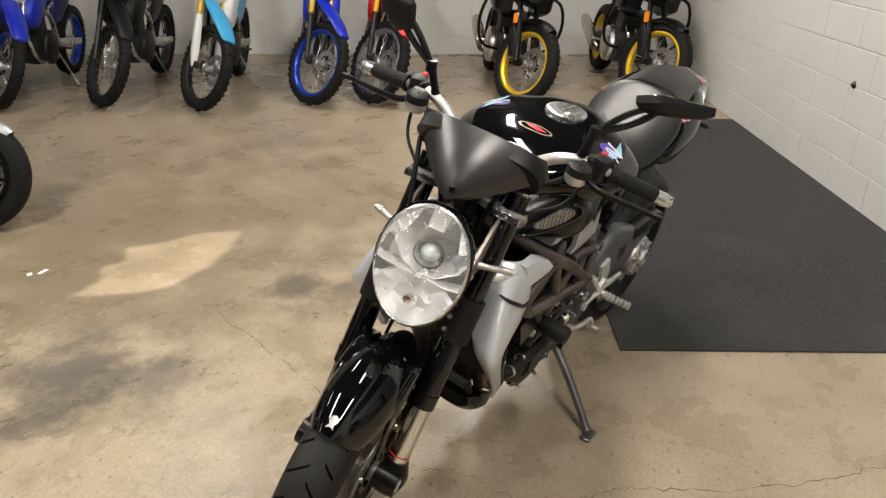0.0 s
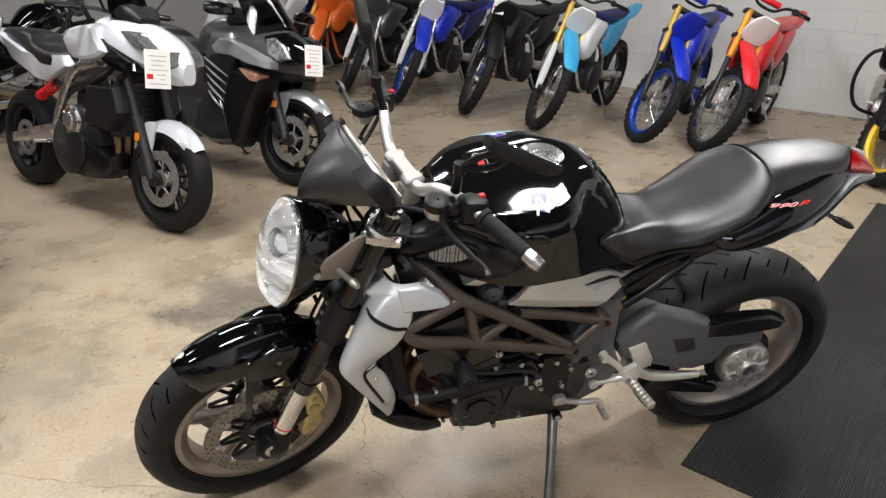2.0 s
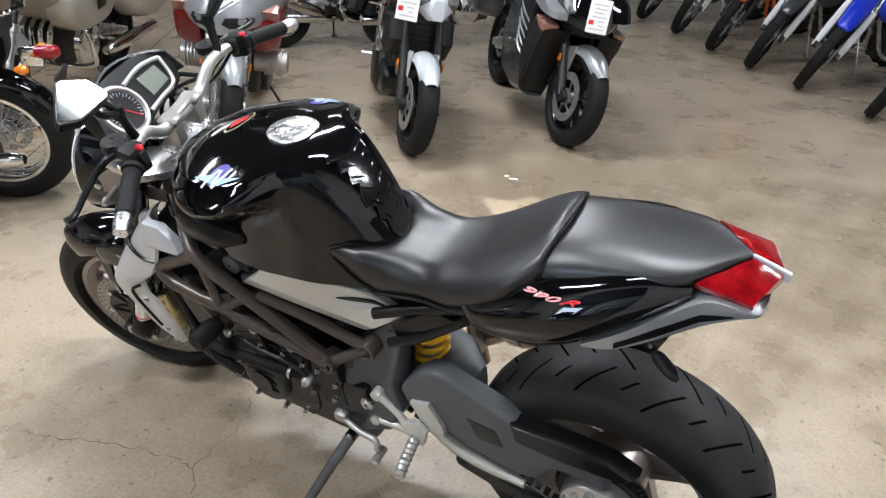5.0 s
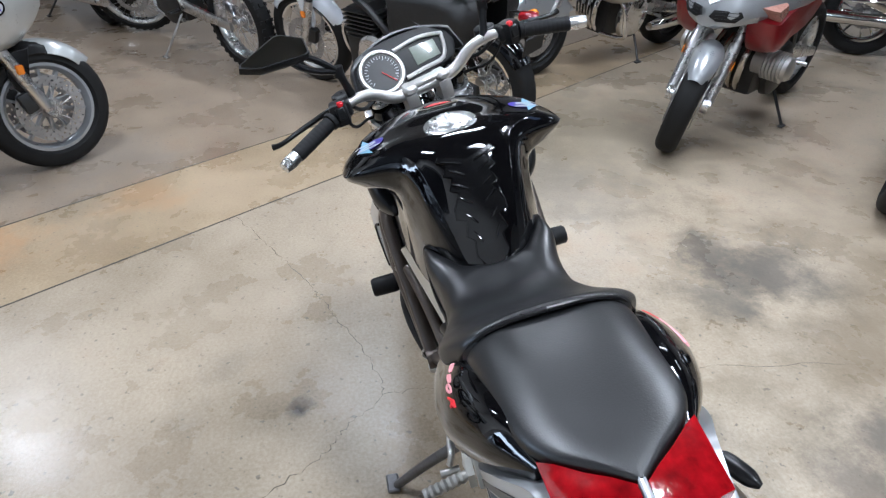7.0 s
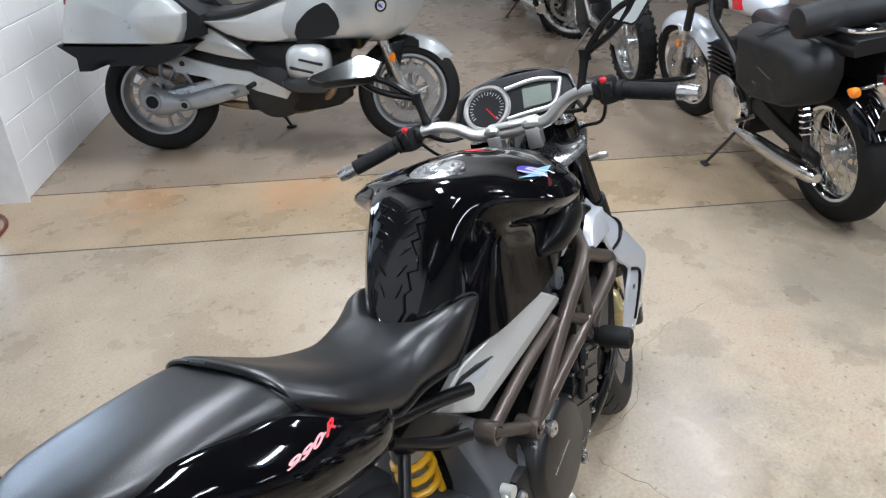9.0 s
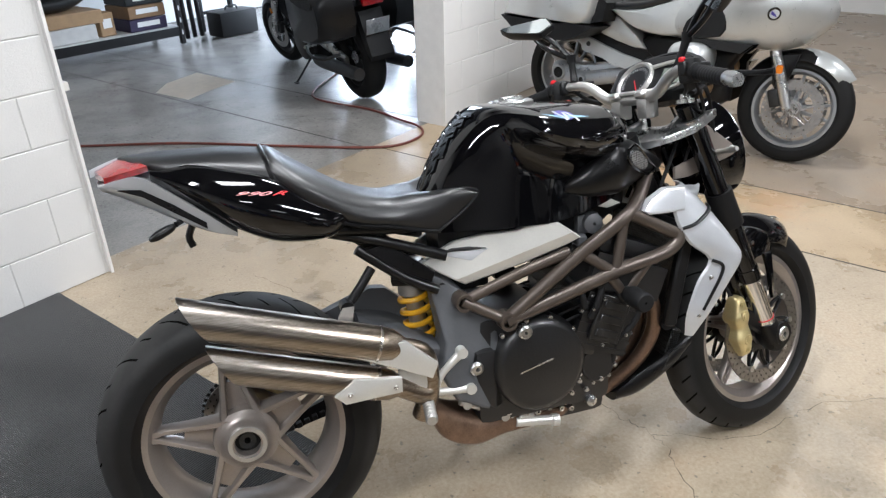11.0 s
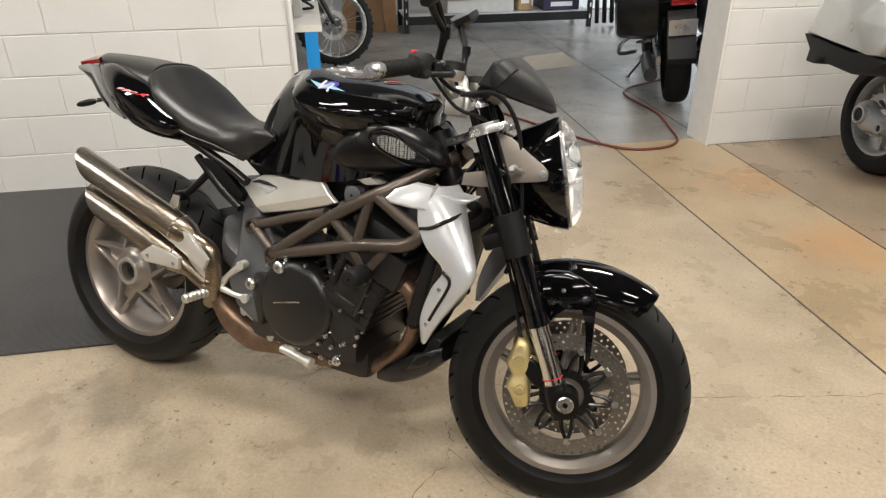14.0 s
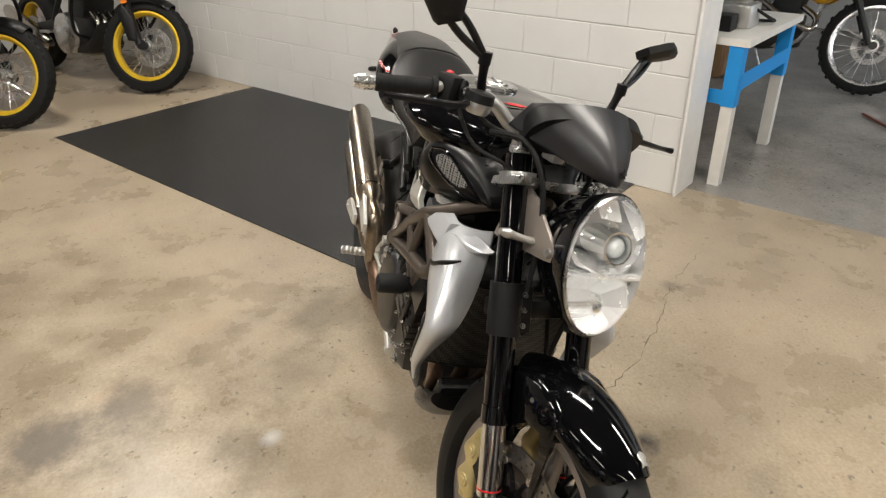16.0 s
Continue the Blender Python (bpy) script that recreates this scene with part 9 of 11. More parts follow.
def grey_tourer(pose_):
    bike, m = road_base("motorcycle", "graphite grey faired touring motorcycle with a price tag", "motorcycle", pose_, base=1.52, rim=BLACK_SATIN, fender=SILVER_FAR, lean=8, engine=BLACK_PLASTIC, low_mat=DARK_METAL, steer_deg=8, bar_z=1.04, wr=0.19, muffler=False)
    tank_far(bike, GREY_PAINT, 1.0, 0.19)
    seat_and_tail(bike, GREY_PAINT, LEATHER, 0.83)
    nose = half_loft(B(), [(0.92, [(0, 0.98), (0.12, 0.97), (0.21, 0.91), (0.25, 0.8), (0.24, 0.72), (0.12, 0.68)]), (1.15, [(0, 1.0), (0.12, 0.985), (0.205, 0.92), (0.245, 0.82), (0.22, 0.74), (0.12, 0.7)]), (1.35, [(0, 0.985), (0.1, 0.965), (0.175, 0.91), (0.21, 0.82), (0.18, 0.73), (0.1, 0.69)]), (1.52, [(0, 0.93), (0.07, 0.915), (0.125, 0.87), (0.15, 0.79), (0.12, 0.72), (0.06, 0.69)]), (1.64, [(0, 0.85), (0.035, 0.845), (0.065, 0.815), (0.08, 0.76), (0.06, 0.72), (0.03, 0.7)]), (1.7, [(0, 0.78), (0.012, 0.78), (0.022, 0.77), (0.03, 0.75), (0.02, 0.73), (0.01, 0.72)])], 4, 2)
    part("nose_fairing", nose, GREY_PAINT, bike, "graphite nose fairing", sharp=24)
    part("chin", body(B(), [(1.2, 0, 0.69, 0.16, 0.05, 3), (1.42, 0, 0.69, 0.14, 0.04, 3), (1.6, 0, 0.7, 0.07, 0.025, 3)], 16, 3), BLACK_PLASTIC, bike)
    for s in (1, -1):
        part("lamp_surround", slab(B(), [(1.34, 0.935), (1.47, 0.955), (1.62, 0.885), (1.69, 0.785), (1.5, 0.75), (1.35, 0.81)], 0.04 * s, 0.172 * s, 0.72), BLACK_GLOSS, bike)
        part("headlamp", slab(B(), [(1.37, 0.925), (1.47, 0.942), (1.6, 0.878), (1.66, 0.79), (1.5, 0.768), (1.38, 0.82)], 0.04 * s, 0.182 * s, 0.66), LAMP_FAR, bike, "large clear headlamp")
        part("accent_strip", slab(B(), [(0.96, 0.83), (1.04, 0.89), (1.16, 0.89), (1.34, 0.84), (1.5, 0.775), (1.5, 0.735), (1.36, 0.745), (1.16, 0.79), (1.0, 0.785)], 0.16 * s, 0.272 * s, 0.82), SILVER_FAR, bike, "silver accent strip", sharp=24)
        part("gill_recess", slab(B(), [(0.9, 0.7), (0.98, 0.785), (1.22, 0.775), (1.18, 0.67), (1.12, 0.48), (0.9, 0.6)], 0.16 * s, 0.268 * s, 0.9), BLACK_PLASTIC, bike)
        for k in range(5):
            z0 = 0.755 - 0.052 * k
            part("gill", tube(B(), [(0.92 + 0.012 * k, 0.268 * s, z0), (1.04, 0.283 * s, z0 - 0.045), (1.16 - 0.012 * k, 0.27 * s, z0 - 0.1)], [0.004, 0.008, 0.004], 8, 3), SILVER_FAR, bike, "silver cooling gill")
        part("inner_fairing", slab(B(), [(1.1, 0.66), (1.2, 0.725), (1.3, 0.715), (1.46, 0.67), (1.36, 0.52), (1.27, 0.3), (1.18, 0.2), (1.08, 0.45)], 0.1 * s, 0.262 * s, 0.82, 2), BLACK_SATIN, bike, "dark inner fairing")
        part("side_fairing", slab(B(), [(0.66, 0.78), (0.92, 0.72), (0.92, 0.62), (1.1, 0.5), (1.24, 0.22), (1.0, 0.19), (0.7, 0.26), (0.56, 0.5)], 0.12 * s, 0.262 * s, 0.84), GRAPHITE_LOW, bike, "dark graphite lower fairing", sharp=24)
        part("winker", slab(B(), [(1.24, 0.725), (1.45, 0.695), (1.42, 0.645), (1.36, 0.65)], 0.18 * s, 0.272 * s, 0.8), PINK_LENS, bike, "clear and amber turn signal")
        part("mirror_head", body(B(), [(-0.04, 0.36 * s, 1.06, 0.05, 0.025, 3), (0.02, 0.37 * s, 1.06, 0.09, 0.04, 3), (0.09, 0.33 * s, 1.05, 0.05, 0.025, 2.5)], 16, 3, Matrix.Translation((1.15, 0, 0))), BLACK_GLOSS, bike)
        part("pannier", slab(B(), [(0.16, 0.82), (-0.3, 0.86), (-0.36, 0.78), (-0.3, 0.56), (0.0, 0.5), (0.16, 0.6)], 0.16 * s, 0.36 * s, 0.8, 2), GREY_PAINT, bike, "graphite pannier")
    wind_screen(bike, 1.42, 0.97, 0.36, 0.19, 0.34, mat=DARK_SCREEN)
    part("dash_cowl", body(B(), [(1.0, 0, 1.0, 0.16, 0.05, 3), (1.16, 0, 1.03, 0.17, 0.07, 3), (1.3, 0, 1.0, 0.12, 0.04, 3)], 16, 3), BLACK_PLASTIC, bike)
    price_tag(pose_, (1.7, -0.06, 0.81), (1, -0.3, 0.15))
    return bike


def face_plate(outline, origin, lean, swing, depth, bevel=0.004):
    """A plate on a front that leans back; outline of (across, up)."""
    m = Matrix.Translation(origin) @ Matrix.Rotation(radians(swing), 4, "Z") @ Matrix.Rotation(radians(-lean), 4, "Y") @ Matrix(((0, 1, 0, 0), (1, 0, 0, 0), (0, 0, 1, 0), (0, 0, 0, 1)))
    return plate_round(B(), outline, 0.0, depth, bevel, m)


def silver_red_tourer(pose_):
    bike, m = road_base("motorcycle", "silver and maroon touring motorcycle with a large angular headlamp", "motorcycle", pose_, base=1.47, rim=ALU, fender=SILVER_FAR, lean=6, low_mat=ALU, fork_mat=ALU, steer_deg=20, bar_z=1.12, cover=DARK_METAL, engine=DARK_METAL)
    tank_far(bike, MAROON, 1.05, 0.19)
    seat_and_tail(bike, MAROON, LEATHER, 0.84)
    nose = half_loft(B(), [(0.98, [(0, 1.12), (0.13, 1.1), (0.27, 1.0), (0.33, 0.88), (0.28, 0.79), (0.14, 0.74)]), (1.2, [(0, 1.15), (0.1, 1.12), (0.22, 1.0), (0.28, 0.85), (0.24, 0.75), (0.1, 0.7)]), (1.36, [(0, 1.05), (0.08, 1.03), (0.16, 0.92), (0.2, 0.81), (0.18, 0.73), (0.06, 0.685)]), (1.46, [(0, 0.9), (0.05, 0.89), (0.1, 0.83), (0.13, 0.77), (0.11, 0.71), (0.04, 0.68)]), (1.5, [(0, 0.8), (0.03, 0.79), (0.05, 0.77), (0.06, 0.74), (0.05, 0.71), (0.02, 0.69)])], 4, 2)
    part("nose_fairing", nose, SILVER_FAR, bike, "silver nose fairing", sharp=24)
    lamp = [(-0.088, 0.05), (-0.078, 0.25), (0, 0.325), (0.078, 0.25), (0.088, 0.05), (0, -0.03)]
    part("lamp_frame", face_plate([(x * 1.14, (z - 0.14) * 1.1 + 0.14) for x, z in lamp], (1.474, 0, 0.83), 33, 0, 0.012), SILVER_FAR, bike, "silver lamp surround")
    part("headlamp", face_plate(lamp, (1.474, 0, 0.83), 33, 0, 0.022, 0.008), LAMP_FAR, bike, "angular clear headlamp")
    part("lamp_rib", face_plate([(-0.004, -0.01), (0.004, -0.01), (0.004, 0.19), (-0.004, 0.19)], (1.474, 0, 0.83), 33, 0, 0.027, 0.001), CHROME, bike)
    for s in (1, -1):
        slot = [(0.02 * s, -0.005), (0.04 * s, 0.028), (0.17 * s, 0.034), (0.185 * s, 0.01), (0.15 * s, -0.022), (0.06 * s, -0.026)]
        part("air_slot", face_plate(slot if s == 1 else slot[::-1], (1.538, 0, 0.752), 6, 34 * s, 0.008), BLACK_PLASTIC, bike, "black nose air slot")
        for k in range(3):
            part("slot_bar", face_plate([(0.05, -0.012 + 0.016 * k), (0.165, -0.008 + 0.016 * k), (0.165, -0.005 + 0.016 * k), (0.05, -0.009 + 0.016 * k)] if s == 1 else [(-0.05, -0.009 + 0.016 * k), (-0.165, -0.005 + 0.016 * k), (-0.165, -0.008 + 0.016 * k), (-0.05, -0.012 + 0.016 * k)], (1.538, 0, 0.752), 6, 34 * s, 0.011, 0.001), DARK_METAL, bike)
        part("side_fairing", slab(B(), [(1.34, 0.74), (1.2, 0.8), (0.98, 0.84), (0.75, 0.9), (0.68, 0.78), (0.86, 0.66), (1.06, 0.62), (1.2, 0.56), (1.28, 0.62)], 0.14 * s, 0.285 * s, 0.78, 2), MAROON, bike, "maroon side fairing")
        cy = lathe(B(), [(0.004, 0.32 * s), (0.05, 0.32 * s), (0.065, 0.31 * s), (0.068, 0.12 * s), (0.004, 0.12 * s)], 20, "y", (0.96, 0, 0.45))
        part("cylinder", cy, ALU_MATTE, bike, "finned alloy cylinder")
        for k in range(6):
            part("cooling_fin", lathe(B(), [(0.06, (0.18 + 0.02 * k) * s), (0.084, (0.18 + 0.02 * k) * s), (0.084, (0.186 + 0.02 * k) * s), (0.06, (0.186 + 0.02 * k) * s)], 20, "y", (0.96, 0, 0.45)), ALU_MATTE, bike)
        part("winker", slab(B(), [(1.36, 0.81), (1.24, 0.84), (1.2, 0.79), (1.28, 0.74)], 0.16 * s, 0.282 * s, 0.75), PINK_LENS, bike, "clear and red turn signal")
    wind_screen(bike, 1.3, 1.06, 0.34, 0.22, 0.26)
    mirror_pair(bike, m, 1.08, 1.2, BLACK_PLASTIC, 0.42)
    return bike


def pillow(bm, outline, y0, y1, inset=0.7, smooth=3):
    """A moulded shell: an outline of (x, z) whose outer side swells and rounds off towards y1."""
    pts = [Vector((p[0], p[1])) for p in curve_points(list(outline) + [outline[0]], smooth)[:-1]]
    mid = sum(pts, Vector((0, 0))) / len(pts)
    rings = []
    for k in range(8):
        a = math.pi / 2 * k / 7
        f, y = inset + (1 - inset) * math.cos(a) ** 0.8 if k < 7 else inset, y0 + (y1 - y0) * math.sin(a) ** 0.9
        rings.append([bm.verts.new((mid.x + (p.x - mid.x) * f, y, mid.y + (p.y - mid.y) * f)) for p in pts])
    skin(bm, rings, cap=False)
    bm.faces.new(rings[0][::-1])
    c = bm.verts.new((mid.x, y1 + (y1 - y0) * 0.02, mid.y))
    for i in range(len(pts)):
        bm.faces.new((rings[-1][i], rings[-1][(i + 1) % len(pts)], c))
    return bm


def silver_tourer(pose_):
    """A big silver tourer with panniers and flat-twin cylinders, seen from its right side."""
    bike, m = road_base("motorcycle", "silver touring motorcycle with hard panniers by the block wall", "motorcycle", pose_, base=1.44, rf=0.302, rr=0.318, wf=0.125, wr=0.185, rim=SILVER_FAR, fender=BLACK_SATIN, lean=5, low_mat=ALU, steer_deg=6, bar_z=1.15, engine=BLACK_PLASTIC, cover=DARK_METAL, pipe=TAN_PIPE, disc=0.16, muffler=False)
    nose = half_loft(B(), [(0.7, [(0, 0.9), (0.13, 0.885), (0.2, 0.83), (0.25, 0.74), (0.25, 0.66), (0.2, 0.63)]), (0.92, [(0, 1.07), (0.2, 1.04), (0.29, 0.95), (0.325, 0.81), (0.31, 0.67), (0.24, 0.63)]), (1.18, [(0, 1.11), (0.2, 1.07), (0.3, 0.95), (0.33, 0.81), (0.29, 0.66), (0.2, 0.615)]), (1.36, [(0, 1.05), (0.14, 1.02), (0.24, 0.93), (0.265, 0.82), (0.2, 0.67), (0.1, 0.62)]), (1.48, [(0, 0.93), (0.08, 0.92), (0.14, 0.88), (0.15, 0.82), (0.1, 0.73), (0.05, 0.7)]), (1.54, [(0, 0.85), (0.03, 0.85), (0.05, 0.83), (0.05, 0.81), (0.04, 0.78), (0.02, 0.77)])], 5, 3)
    nose.normal_update()
    tree = bvhtree.BVHTree.FromBMesh(nose)
    part("nose_fairing", nose, PALE_SILVER, bike, "silver nose fairing", sharp=40)
    part("seat", half_loft(B(), [(0.72, [(0, 0.89), (0.08, 0.885), (0.13, 0.86), (0.15, 0.79)]), (0.6, [(0, 0.82), (0.1, 0.82), (0.17, 0.81), (0.19, 0.74)]), (0.45, [(0, 0.79), (0.12, 0.79), (0.19, 0.785), (0.21, 0.72)]), (0.3, [(0, 0.8), (0.12, 0.805), (0.19, 0.805), (0.2, 0.73)]), (0.2, [(0, 0.88), (0.12, 0.885), (0.17, 0.88), (0.18, 0.78)]), (-0.08, [(0, 0.92), (0.1, 0.92), (0.15, 0.9), (0.16, 0.84)]), (-0.25, [(0, 0.93), (0.07, 0.93), (0.11, 0.92), (0.11, 0.87)])], 5, 3), LEATHER, bike, "black two-level seat", sharp=60)
    part("fender_tip", arc_shell(B(), (1.44, 0, 0.302), 0.33, 36, 92, 0.162, 0.05, 0.004, 14, 0.5), PALE_SILVER, bike, "silver mudguard tip", at=m)
    for s in (1, -1):
        part("side_panel", pillow(B(), [(0.18, 0.775), (0.3, 0.755), (0.42, 0.69), (0.615, 0.53), (0.4, 0.56), (0.21, 0.635)], 0.1 * s, 0.205 * s, 0.86, 2), PALE_SILVER, bike, "silver side panel")
        part("side_gap", slab(B(), [(0.2, 0.64), (0.42, 0.55), (0.66, 0.52), (0.72, 0.44), (0.46, 0.46), (0.16, 0.55)], 0.09 * s, 0.17 * s, 0.9, 2), BLACK_PLASTIC, bike, "dark grille below the side panel")
        part("seat_flank", pillow(B(), [(0.34, 0.75), (0.54, 0.65), (0.78, 0.632), (0.88, 0.7), (0.92, 0.86), (0.74, 0.83), (0.54, 0.765)], 0.14 * s, 0.285 * s, 0.82), PALE_SILVER, bike, "silver flank below the seat")
        part("seat_trim", tube(B(), [(0.2, 0.2 * s, 0.79), (0.32, 0.225 * s, 0.77), (0.46, 0.25 * s, 0.775), (0.6, 0.262 * s, 0.8), (0.72, 0.262 * s, 0.845), (0.84, 0.26 * s, 0.91)], [0.02, 0.022, 0.02, 0.02, 0.024, 0.02], 10, 4), LEATHER, bike, "black padded seat edge")
        part("knee_panel", slab(B(), [(0.862, 0.732), (0.93, 0.8), (1.02, 0.842), (1.06, 0.815), (1.094, 0.753), (1.066, 0.668), (0.859, 0.648)], 0.24 * s, 0.337 * s, 0.92, 2), BLACK_PLASTIC, bike, "matte black knee panel")
        part("lower_fairing", slab(B(), [(1.2, 0.64), (0.6, 0.63), (0.56, 0.54), (0.72, 0.44), (0.7, 0.25), (0.95, 0.24), (1.12, 0.31), (1.1, 0.5)], 0.1 * s, 0.19 * s, 0.86, 2), BLACK_PLASTIC, bike, "black lower fairing")
        part("air_duct", slab(B(), [(1.26, 0.65), (0.86, 0.65), (0.82, 0.61), (1.2, 0.59)], 0.17 * s, 0.3 * s, 0.9), BLACK_GLOSS, bike)
        part("cylinder_guard", pillow(B(), [(1.1, 0.5), (0.9, 0.47), (0.76, 0.45), (0.8, 0.39), (1.02, 0.38)], 0.2 * s, 0.39 * s, 0.8), GRAPHITE_LOW, bike, "dark cylinder guard")
        cy = body(B(), [(-0.13, 0, 0, 0.06, 0.05, 2.6), (-0.1, 0, 0, 0.105, 0.085, 2.8), (-0.02, 0, 0, 0.12, 0.096, 3), (0.06, 0, 0, 0.12, 0.096, 3), (0.1, 0, 0, 0.1, 0.08, 2.6), (0.118, 0, 0, 0.06, 0.05, 2.4)], 22, 3, Matrix.Translation((0.91, 0.27 * s, 0.53)) @ Matrix.Rotation(radians(90 * s), 4, "Z"))
        part("cylinder", cy, PALE_SILVER, bike, "alloy cylinder head cover", sharp=50)
        gr = B()
        for k in range(2):
            box(gr, (0.93 - 0.05 * k, 0.386 * s, 0.545 - 0.04 * k), (0.13, 0.012, 0.016), Matrix.Rotation(radians(14), 4, "Y"), bevel=0.005)
        part("cylinder_grooves", gr, BLACK_PLASTIC, bike)
        # panniers: angular shells over a stepped black base
        pan = thing("pannier", Matrix(), "", "")
        pan.parent = bike
        for key in list(pan.keys()):
            del pan[key]
        shell = pillow(B(), [(-0.345, 0.665), (-0.33, 0.71), (-0.27, 0.89), (-0.22, 0.935), (0.16, 0.925), (0.24, 0.895), (0.325, 0.82), (0.33, 0.79), (0.285, 0.66), (0.1, 0.65)], 0.18 * s, 0.425 * s, 0.87, 2)
        part("pannier_shell", shell, PALE_SILVER, pan, "silver hard pannier shell")
        part("pannier_base", slab(B(), [(-0.36, 0.668), (0.09, 0.65), (0.2, 0.668), (0.35, 0.65), (0.26, 0.59), (0.15, 0.55), (-0.08, 0.555), (-0.16, 0.58), (-0.2, 0.53), (-0.27, 0.53), (-0.27, 0.6)], 0.15 * s, 0.418 * s, 0.94), BLACK_PLASTIC, pan, "black pannier base")
        part("pannier_edge", slab(B(), [(0.25, 0.88), (0.29, 0.87), (0.385, 0.79), (0.37, 0.68), (0.29, 0.66), (0.33, 0.79), (0.3, 0.83)], 0.14 * s, 0.36 * s, 0.94), BLACK_PLASTIC, pan, "black inner edge of the pannier")
        part("pannier_reflector", box(B(), (-0.215, 0.405 * s, 0.868), (0.09, 0.02, 0.028), Matrix.Rotation(radians(10), 4, "Y"), bevel=0.004), RED_LENS, pan, "red reflector")
        # emblem without any mark
        spot = tree.ray_cast(Vector((1.31, 0.8 * s, 0.81)), Vector((0, -s, 0)))
        face = spot[1] if spot[1].y * s > 0 else -spot[1]
        EMBLEM = Matrix.Translation(spot[0]) @ face.to_track_quat("Y", "Z").to_matrix().to_4x4()
        part("emblem", lathe(B(), [(0.024, 0.004), (0.033, 0.004), (0.034, -0.004), (0.024, -0.004)], 24, "y", (0, 0, 0)), BLACK_GLOSS, bike, "round emblem's dark rim", at=EMBLEM)
        part("emblem_field", lathe(B(), [(0.001, 0.0035), (0.025, 0.0035), (0.025, -0.004)], 24, "y", (0, 0, 0), closed=False), WHITE_DECAL, bike, at=EMBLEM)
        part("emblem_centre", plate(B(), [(-0.017, -0.017), (0.017, -0.002), (0.017, 0.017), (-0.003, 0.003)], 0.0, 0.0045, EMBLEM), BLUE_DECAL, bike)
        part("footrest_plate", slab(B(), [(0.12, 0.55), (0.155, 0.58), (0.3, 0.532), (0.447, 0.49), (0.56, 0.47), (0.66, 0.425), (0.79, 0.35), (0.76, 0.31), (0.6, 0.36), (0.52, 0.4), (0.4, 0.411), (0.3, 0.45), (0.15, 0.482)], 0.14 * s, 0.195 * s, 0.95), PALE_SILVER, bike, "cast alloy footrest plate")
        part("footrest_bolt", bolt(B(), (0.2, 0.194 * s, 0.525), 0.016, 0.004, (0, s, 0)), DARK_METAL, bike)
        part("pillion_peg", cyl(B(), (0.58, 0.19 * s, 0.405), (0.56, 0.27 * s, 0.4), 0.014, n=12), RUBBER, bike)
    drive = body(B(), [(0.6, -0.12, 0.4, 0.035, 0.045, 3), (0.3, -0.135, 0.325, 0.04, 0.05, 3), (0.16, -0.14, 0.3, 0.042, 0.045, 2.5), (0.08, -0.14, 0.3, 0.045, 0.06, 2.5), (0.0, -0.14, 0.315, 0.048, 0.082, 2.2), (-0.06, -0.14, 0.325, 0.04, 0.05, 2.2)], 18, 3)
    part("final_drive", drive, SILVER_FAR, bike, "cast alloy drive shaft arm")
    for hx, hz, hr in ((0.0, 0.318, 0.036), (0.175, 0.295, 0.018)):
        part("hub_ring", lathe(B(), [(hr, -0.2), (hr + 0.01, -0.2), (hr + 0.016, -0.18), (hr + 0.016, -0.14), (hr, -0.14)], 24, "y", (hx, 0, hz)), SILVER_FAR, bike)
        part("hub_hole", lathe(B(), [(0.001, -0.192), (hr + 0.001, -0.192), (hr + 0.001, -0.15)], 20, "y", (hx, 0, hz), closed=False), BLACK_PLASTIC, bike)
    part("exhaust_pipe", tube(B(), [(0.98, -0.24, 0.48), (1.02, -0.22, 0.38), (0.92, -0.14, 0.28), (0.7, -0.1, 0.25), (0.4, -0.06, 0.27), (0.2, 0.1, 0.3)], 0.024, 12, 5), TAN_PIPE, bike, "golden-brown exhaust pipe")
    part("silencer", body(B(), [(0.3, 0.2, 0.32, 0.05, 0.06, 2.6), (0.1, 0.24, 0.38, 0.06, 0.075, 2.6), (-0.25, 0.25, 0.48, 0.055, 0.07, 2.6)], 14, 3), STEEL_BRUSHED, bike)
    wind_screen(bike, 1.38, 1.03, 0.4, 0.26, 0.3)
    for s in (1, -1):
        part("mirror_head", body(B(), [(-0.1, 0.42 * s, 0.94, 0.03, 0.03, 3), (0.0, 0.44 * s, 0.95, 0.08, 0.06, 3), (0.1, 0.4 * s, 0.95, 0.06, 0.04, 2.5)], 14, 3, Matrix.Translation((1.16, 0, 0))), PALE_SILVER, bike)
    return bike


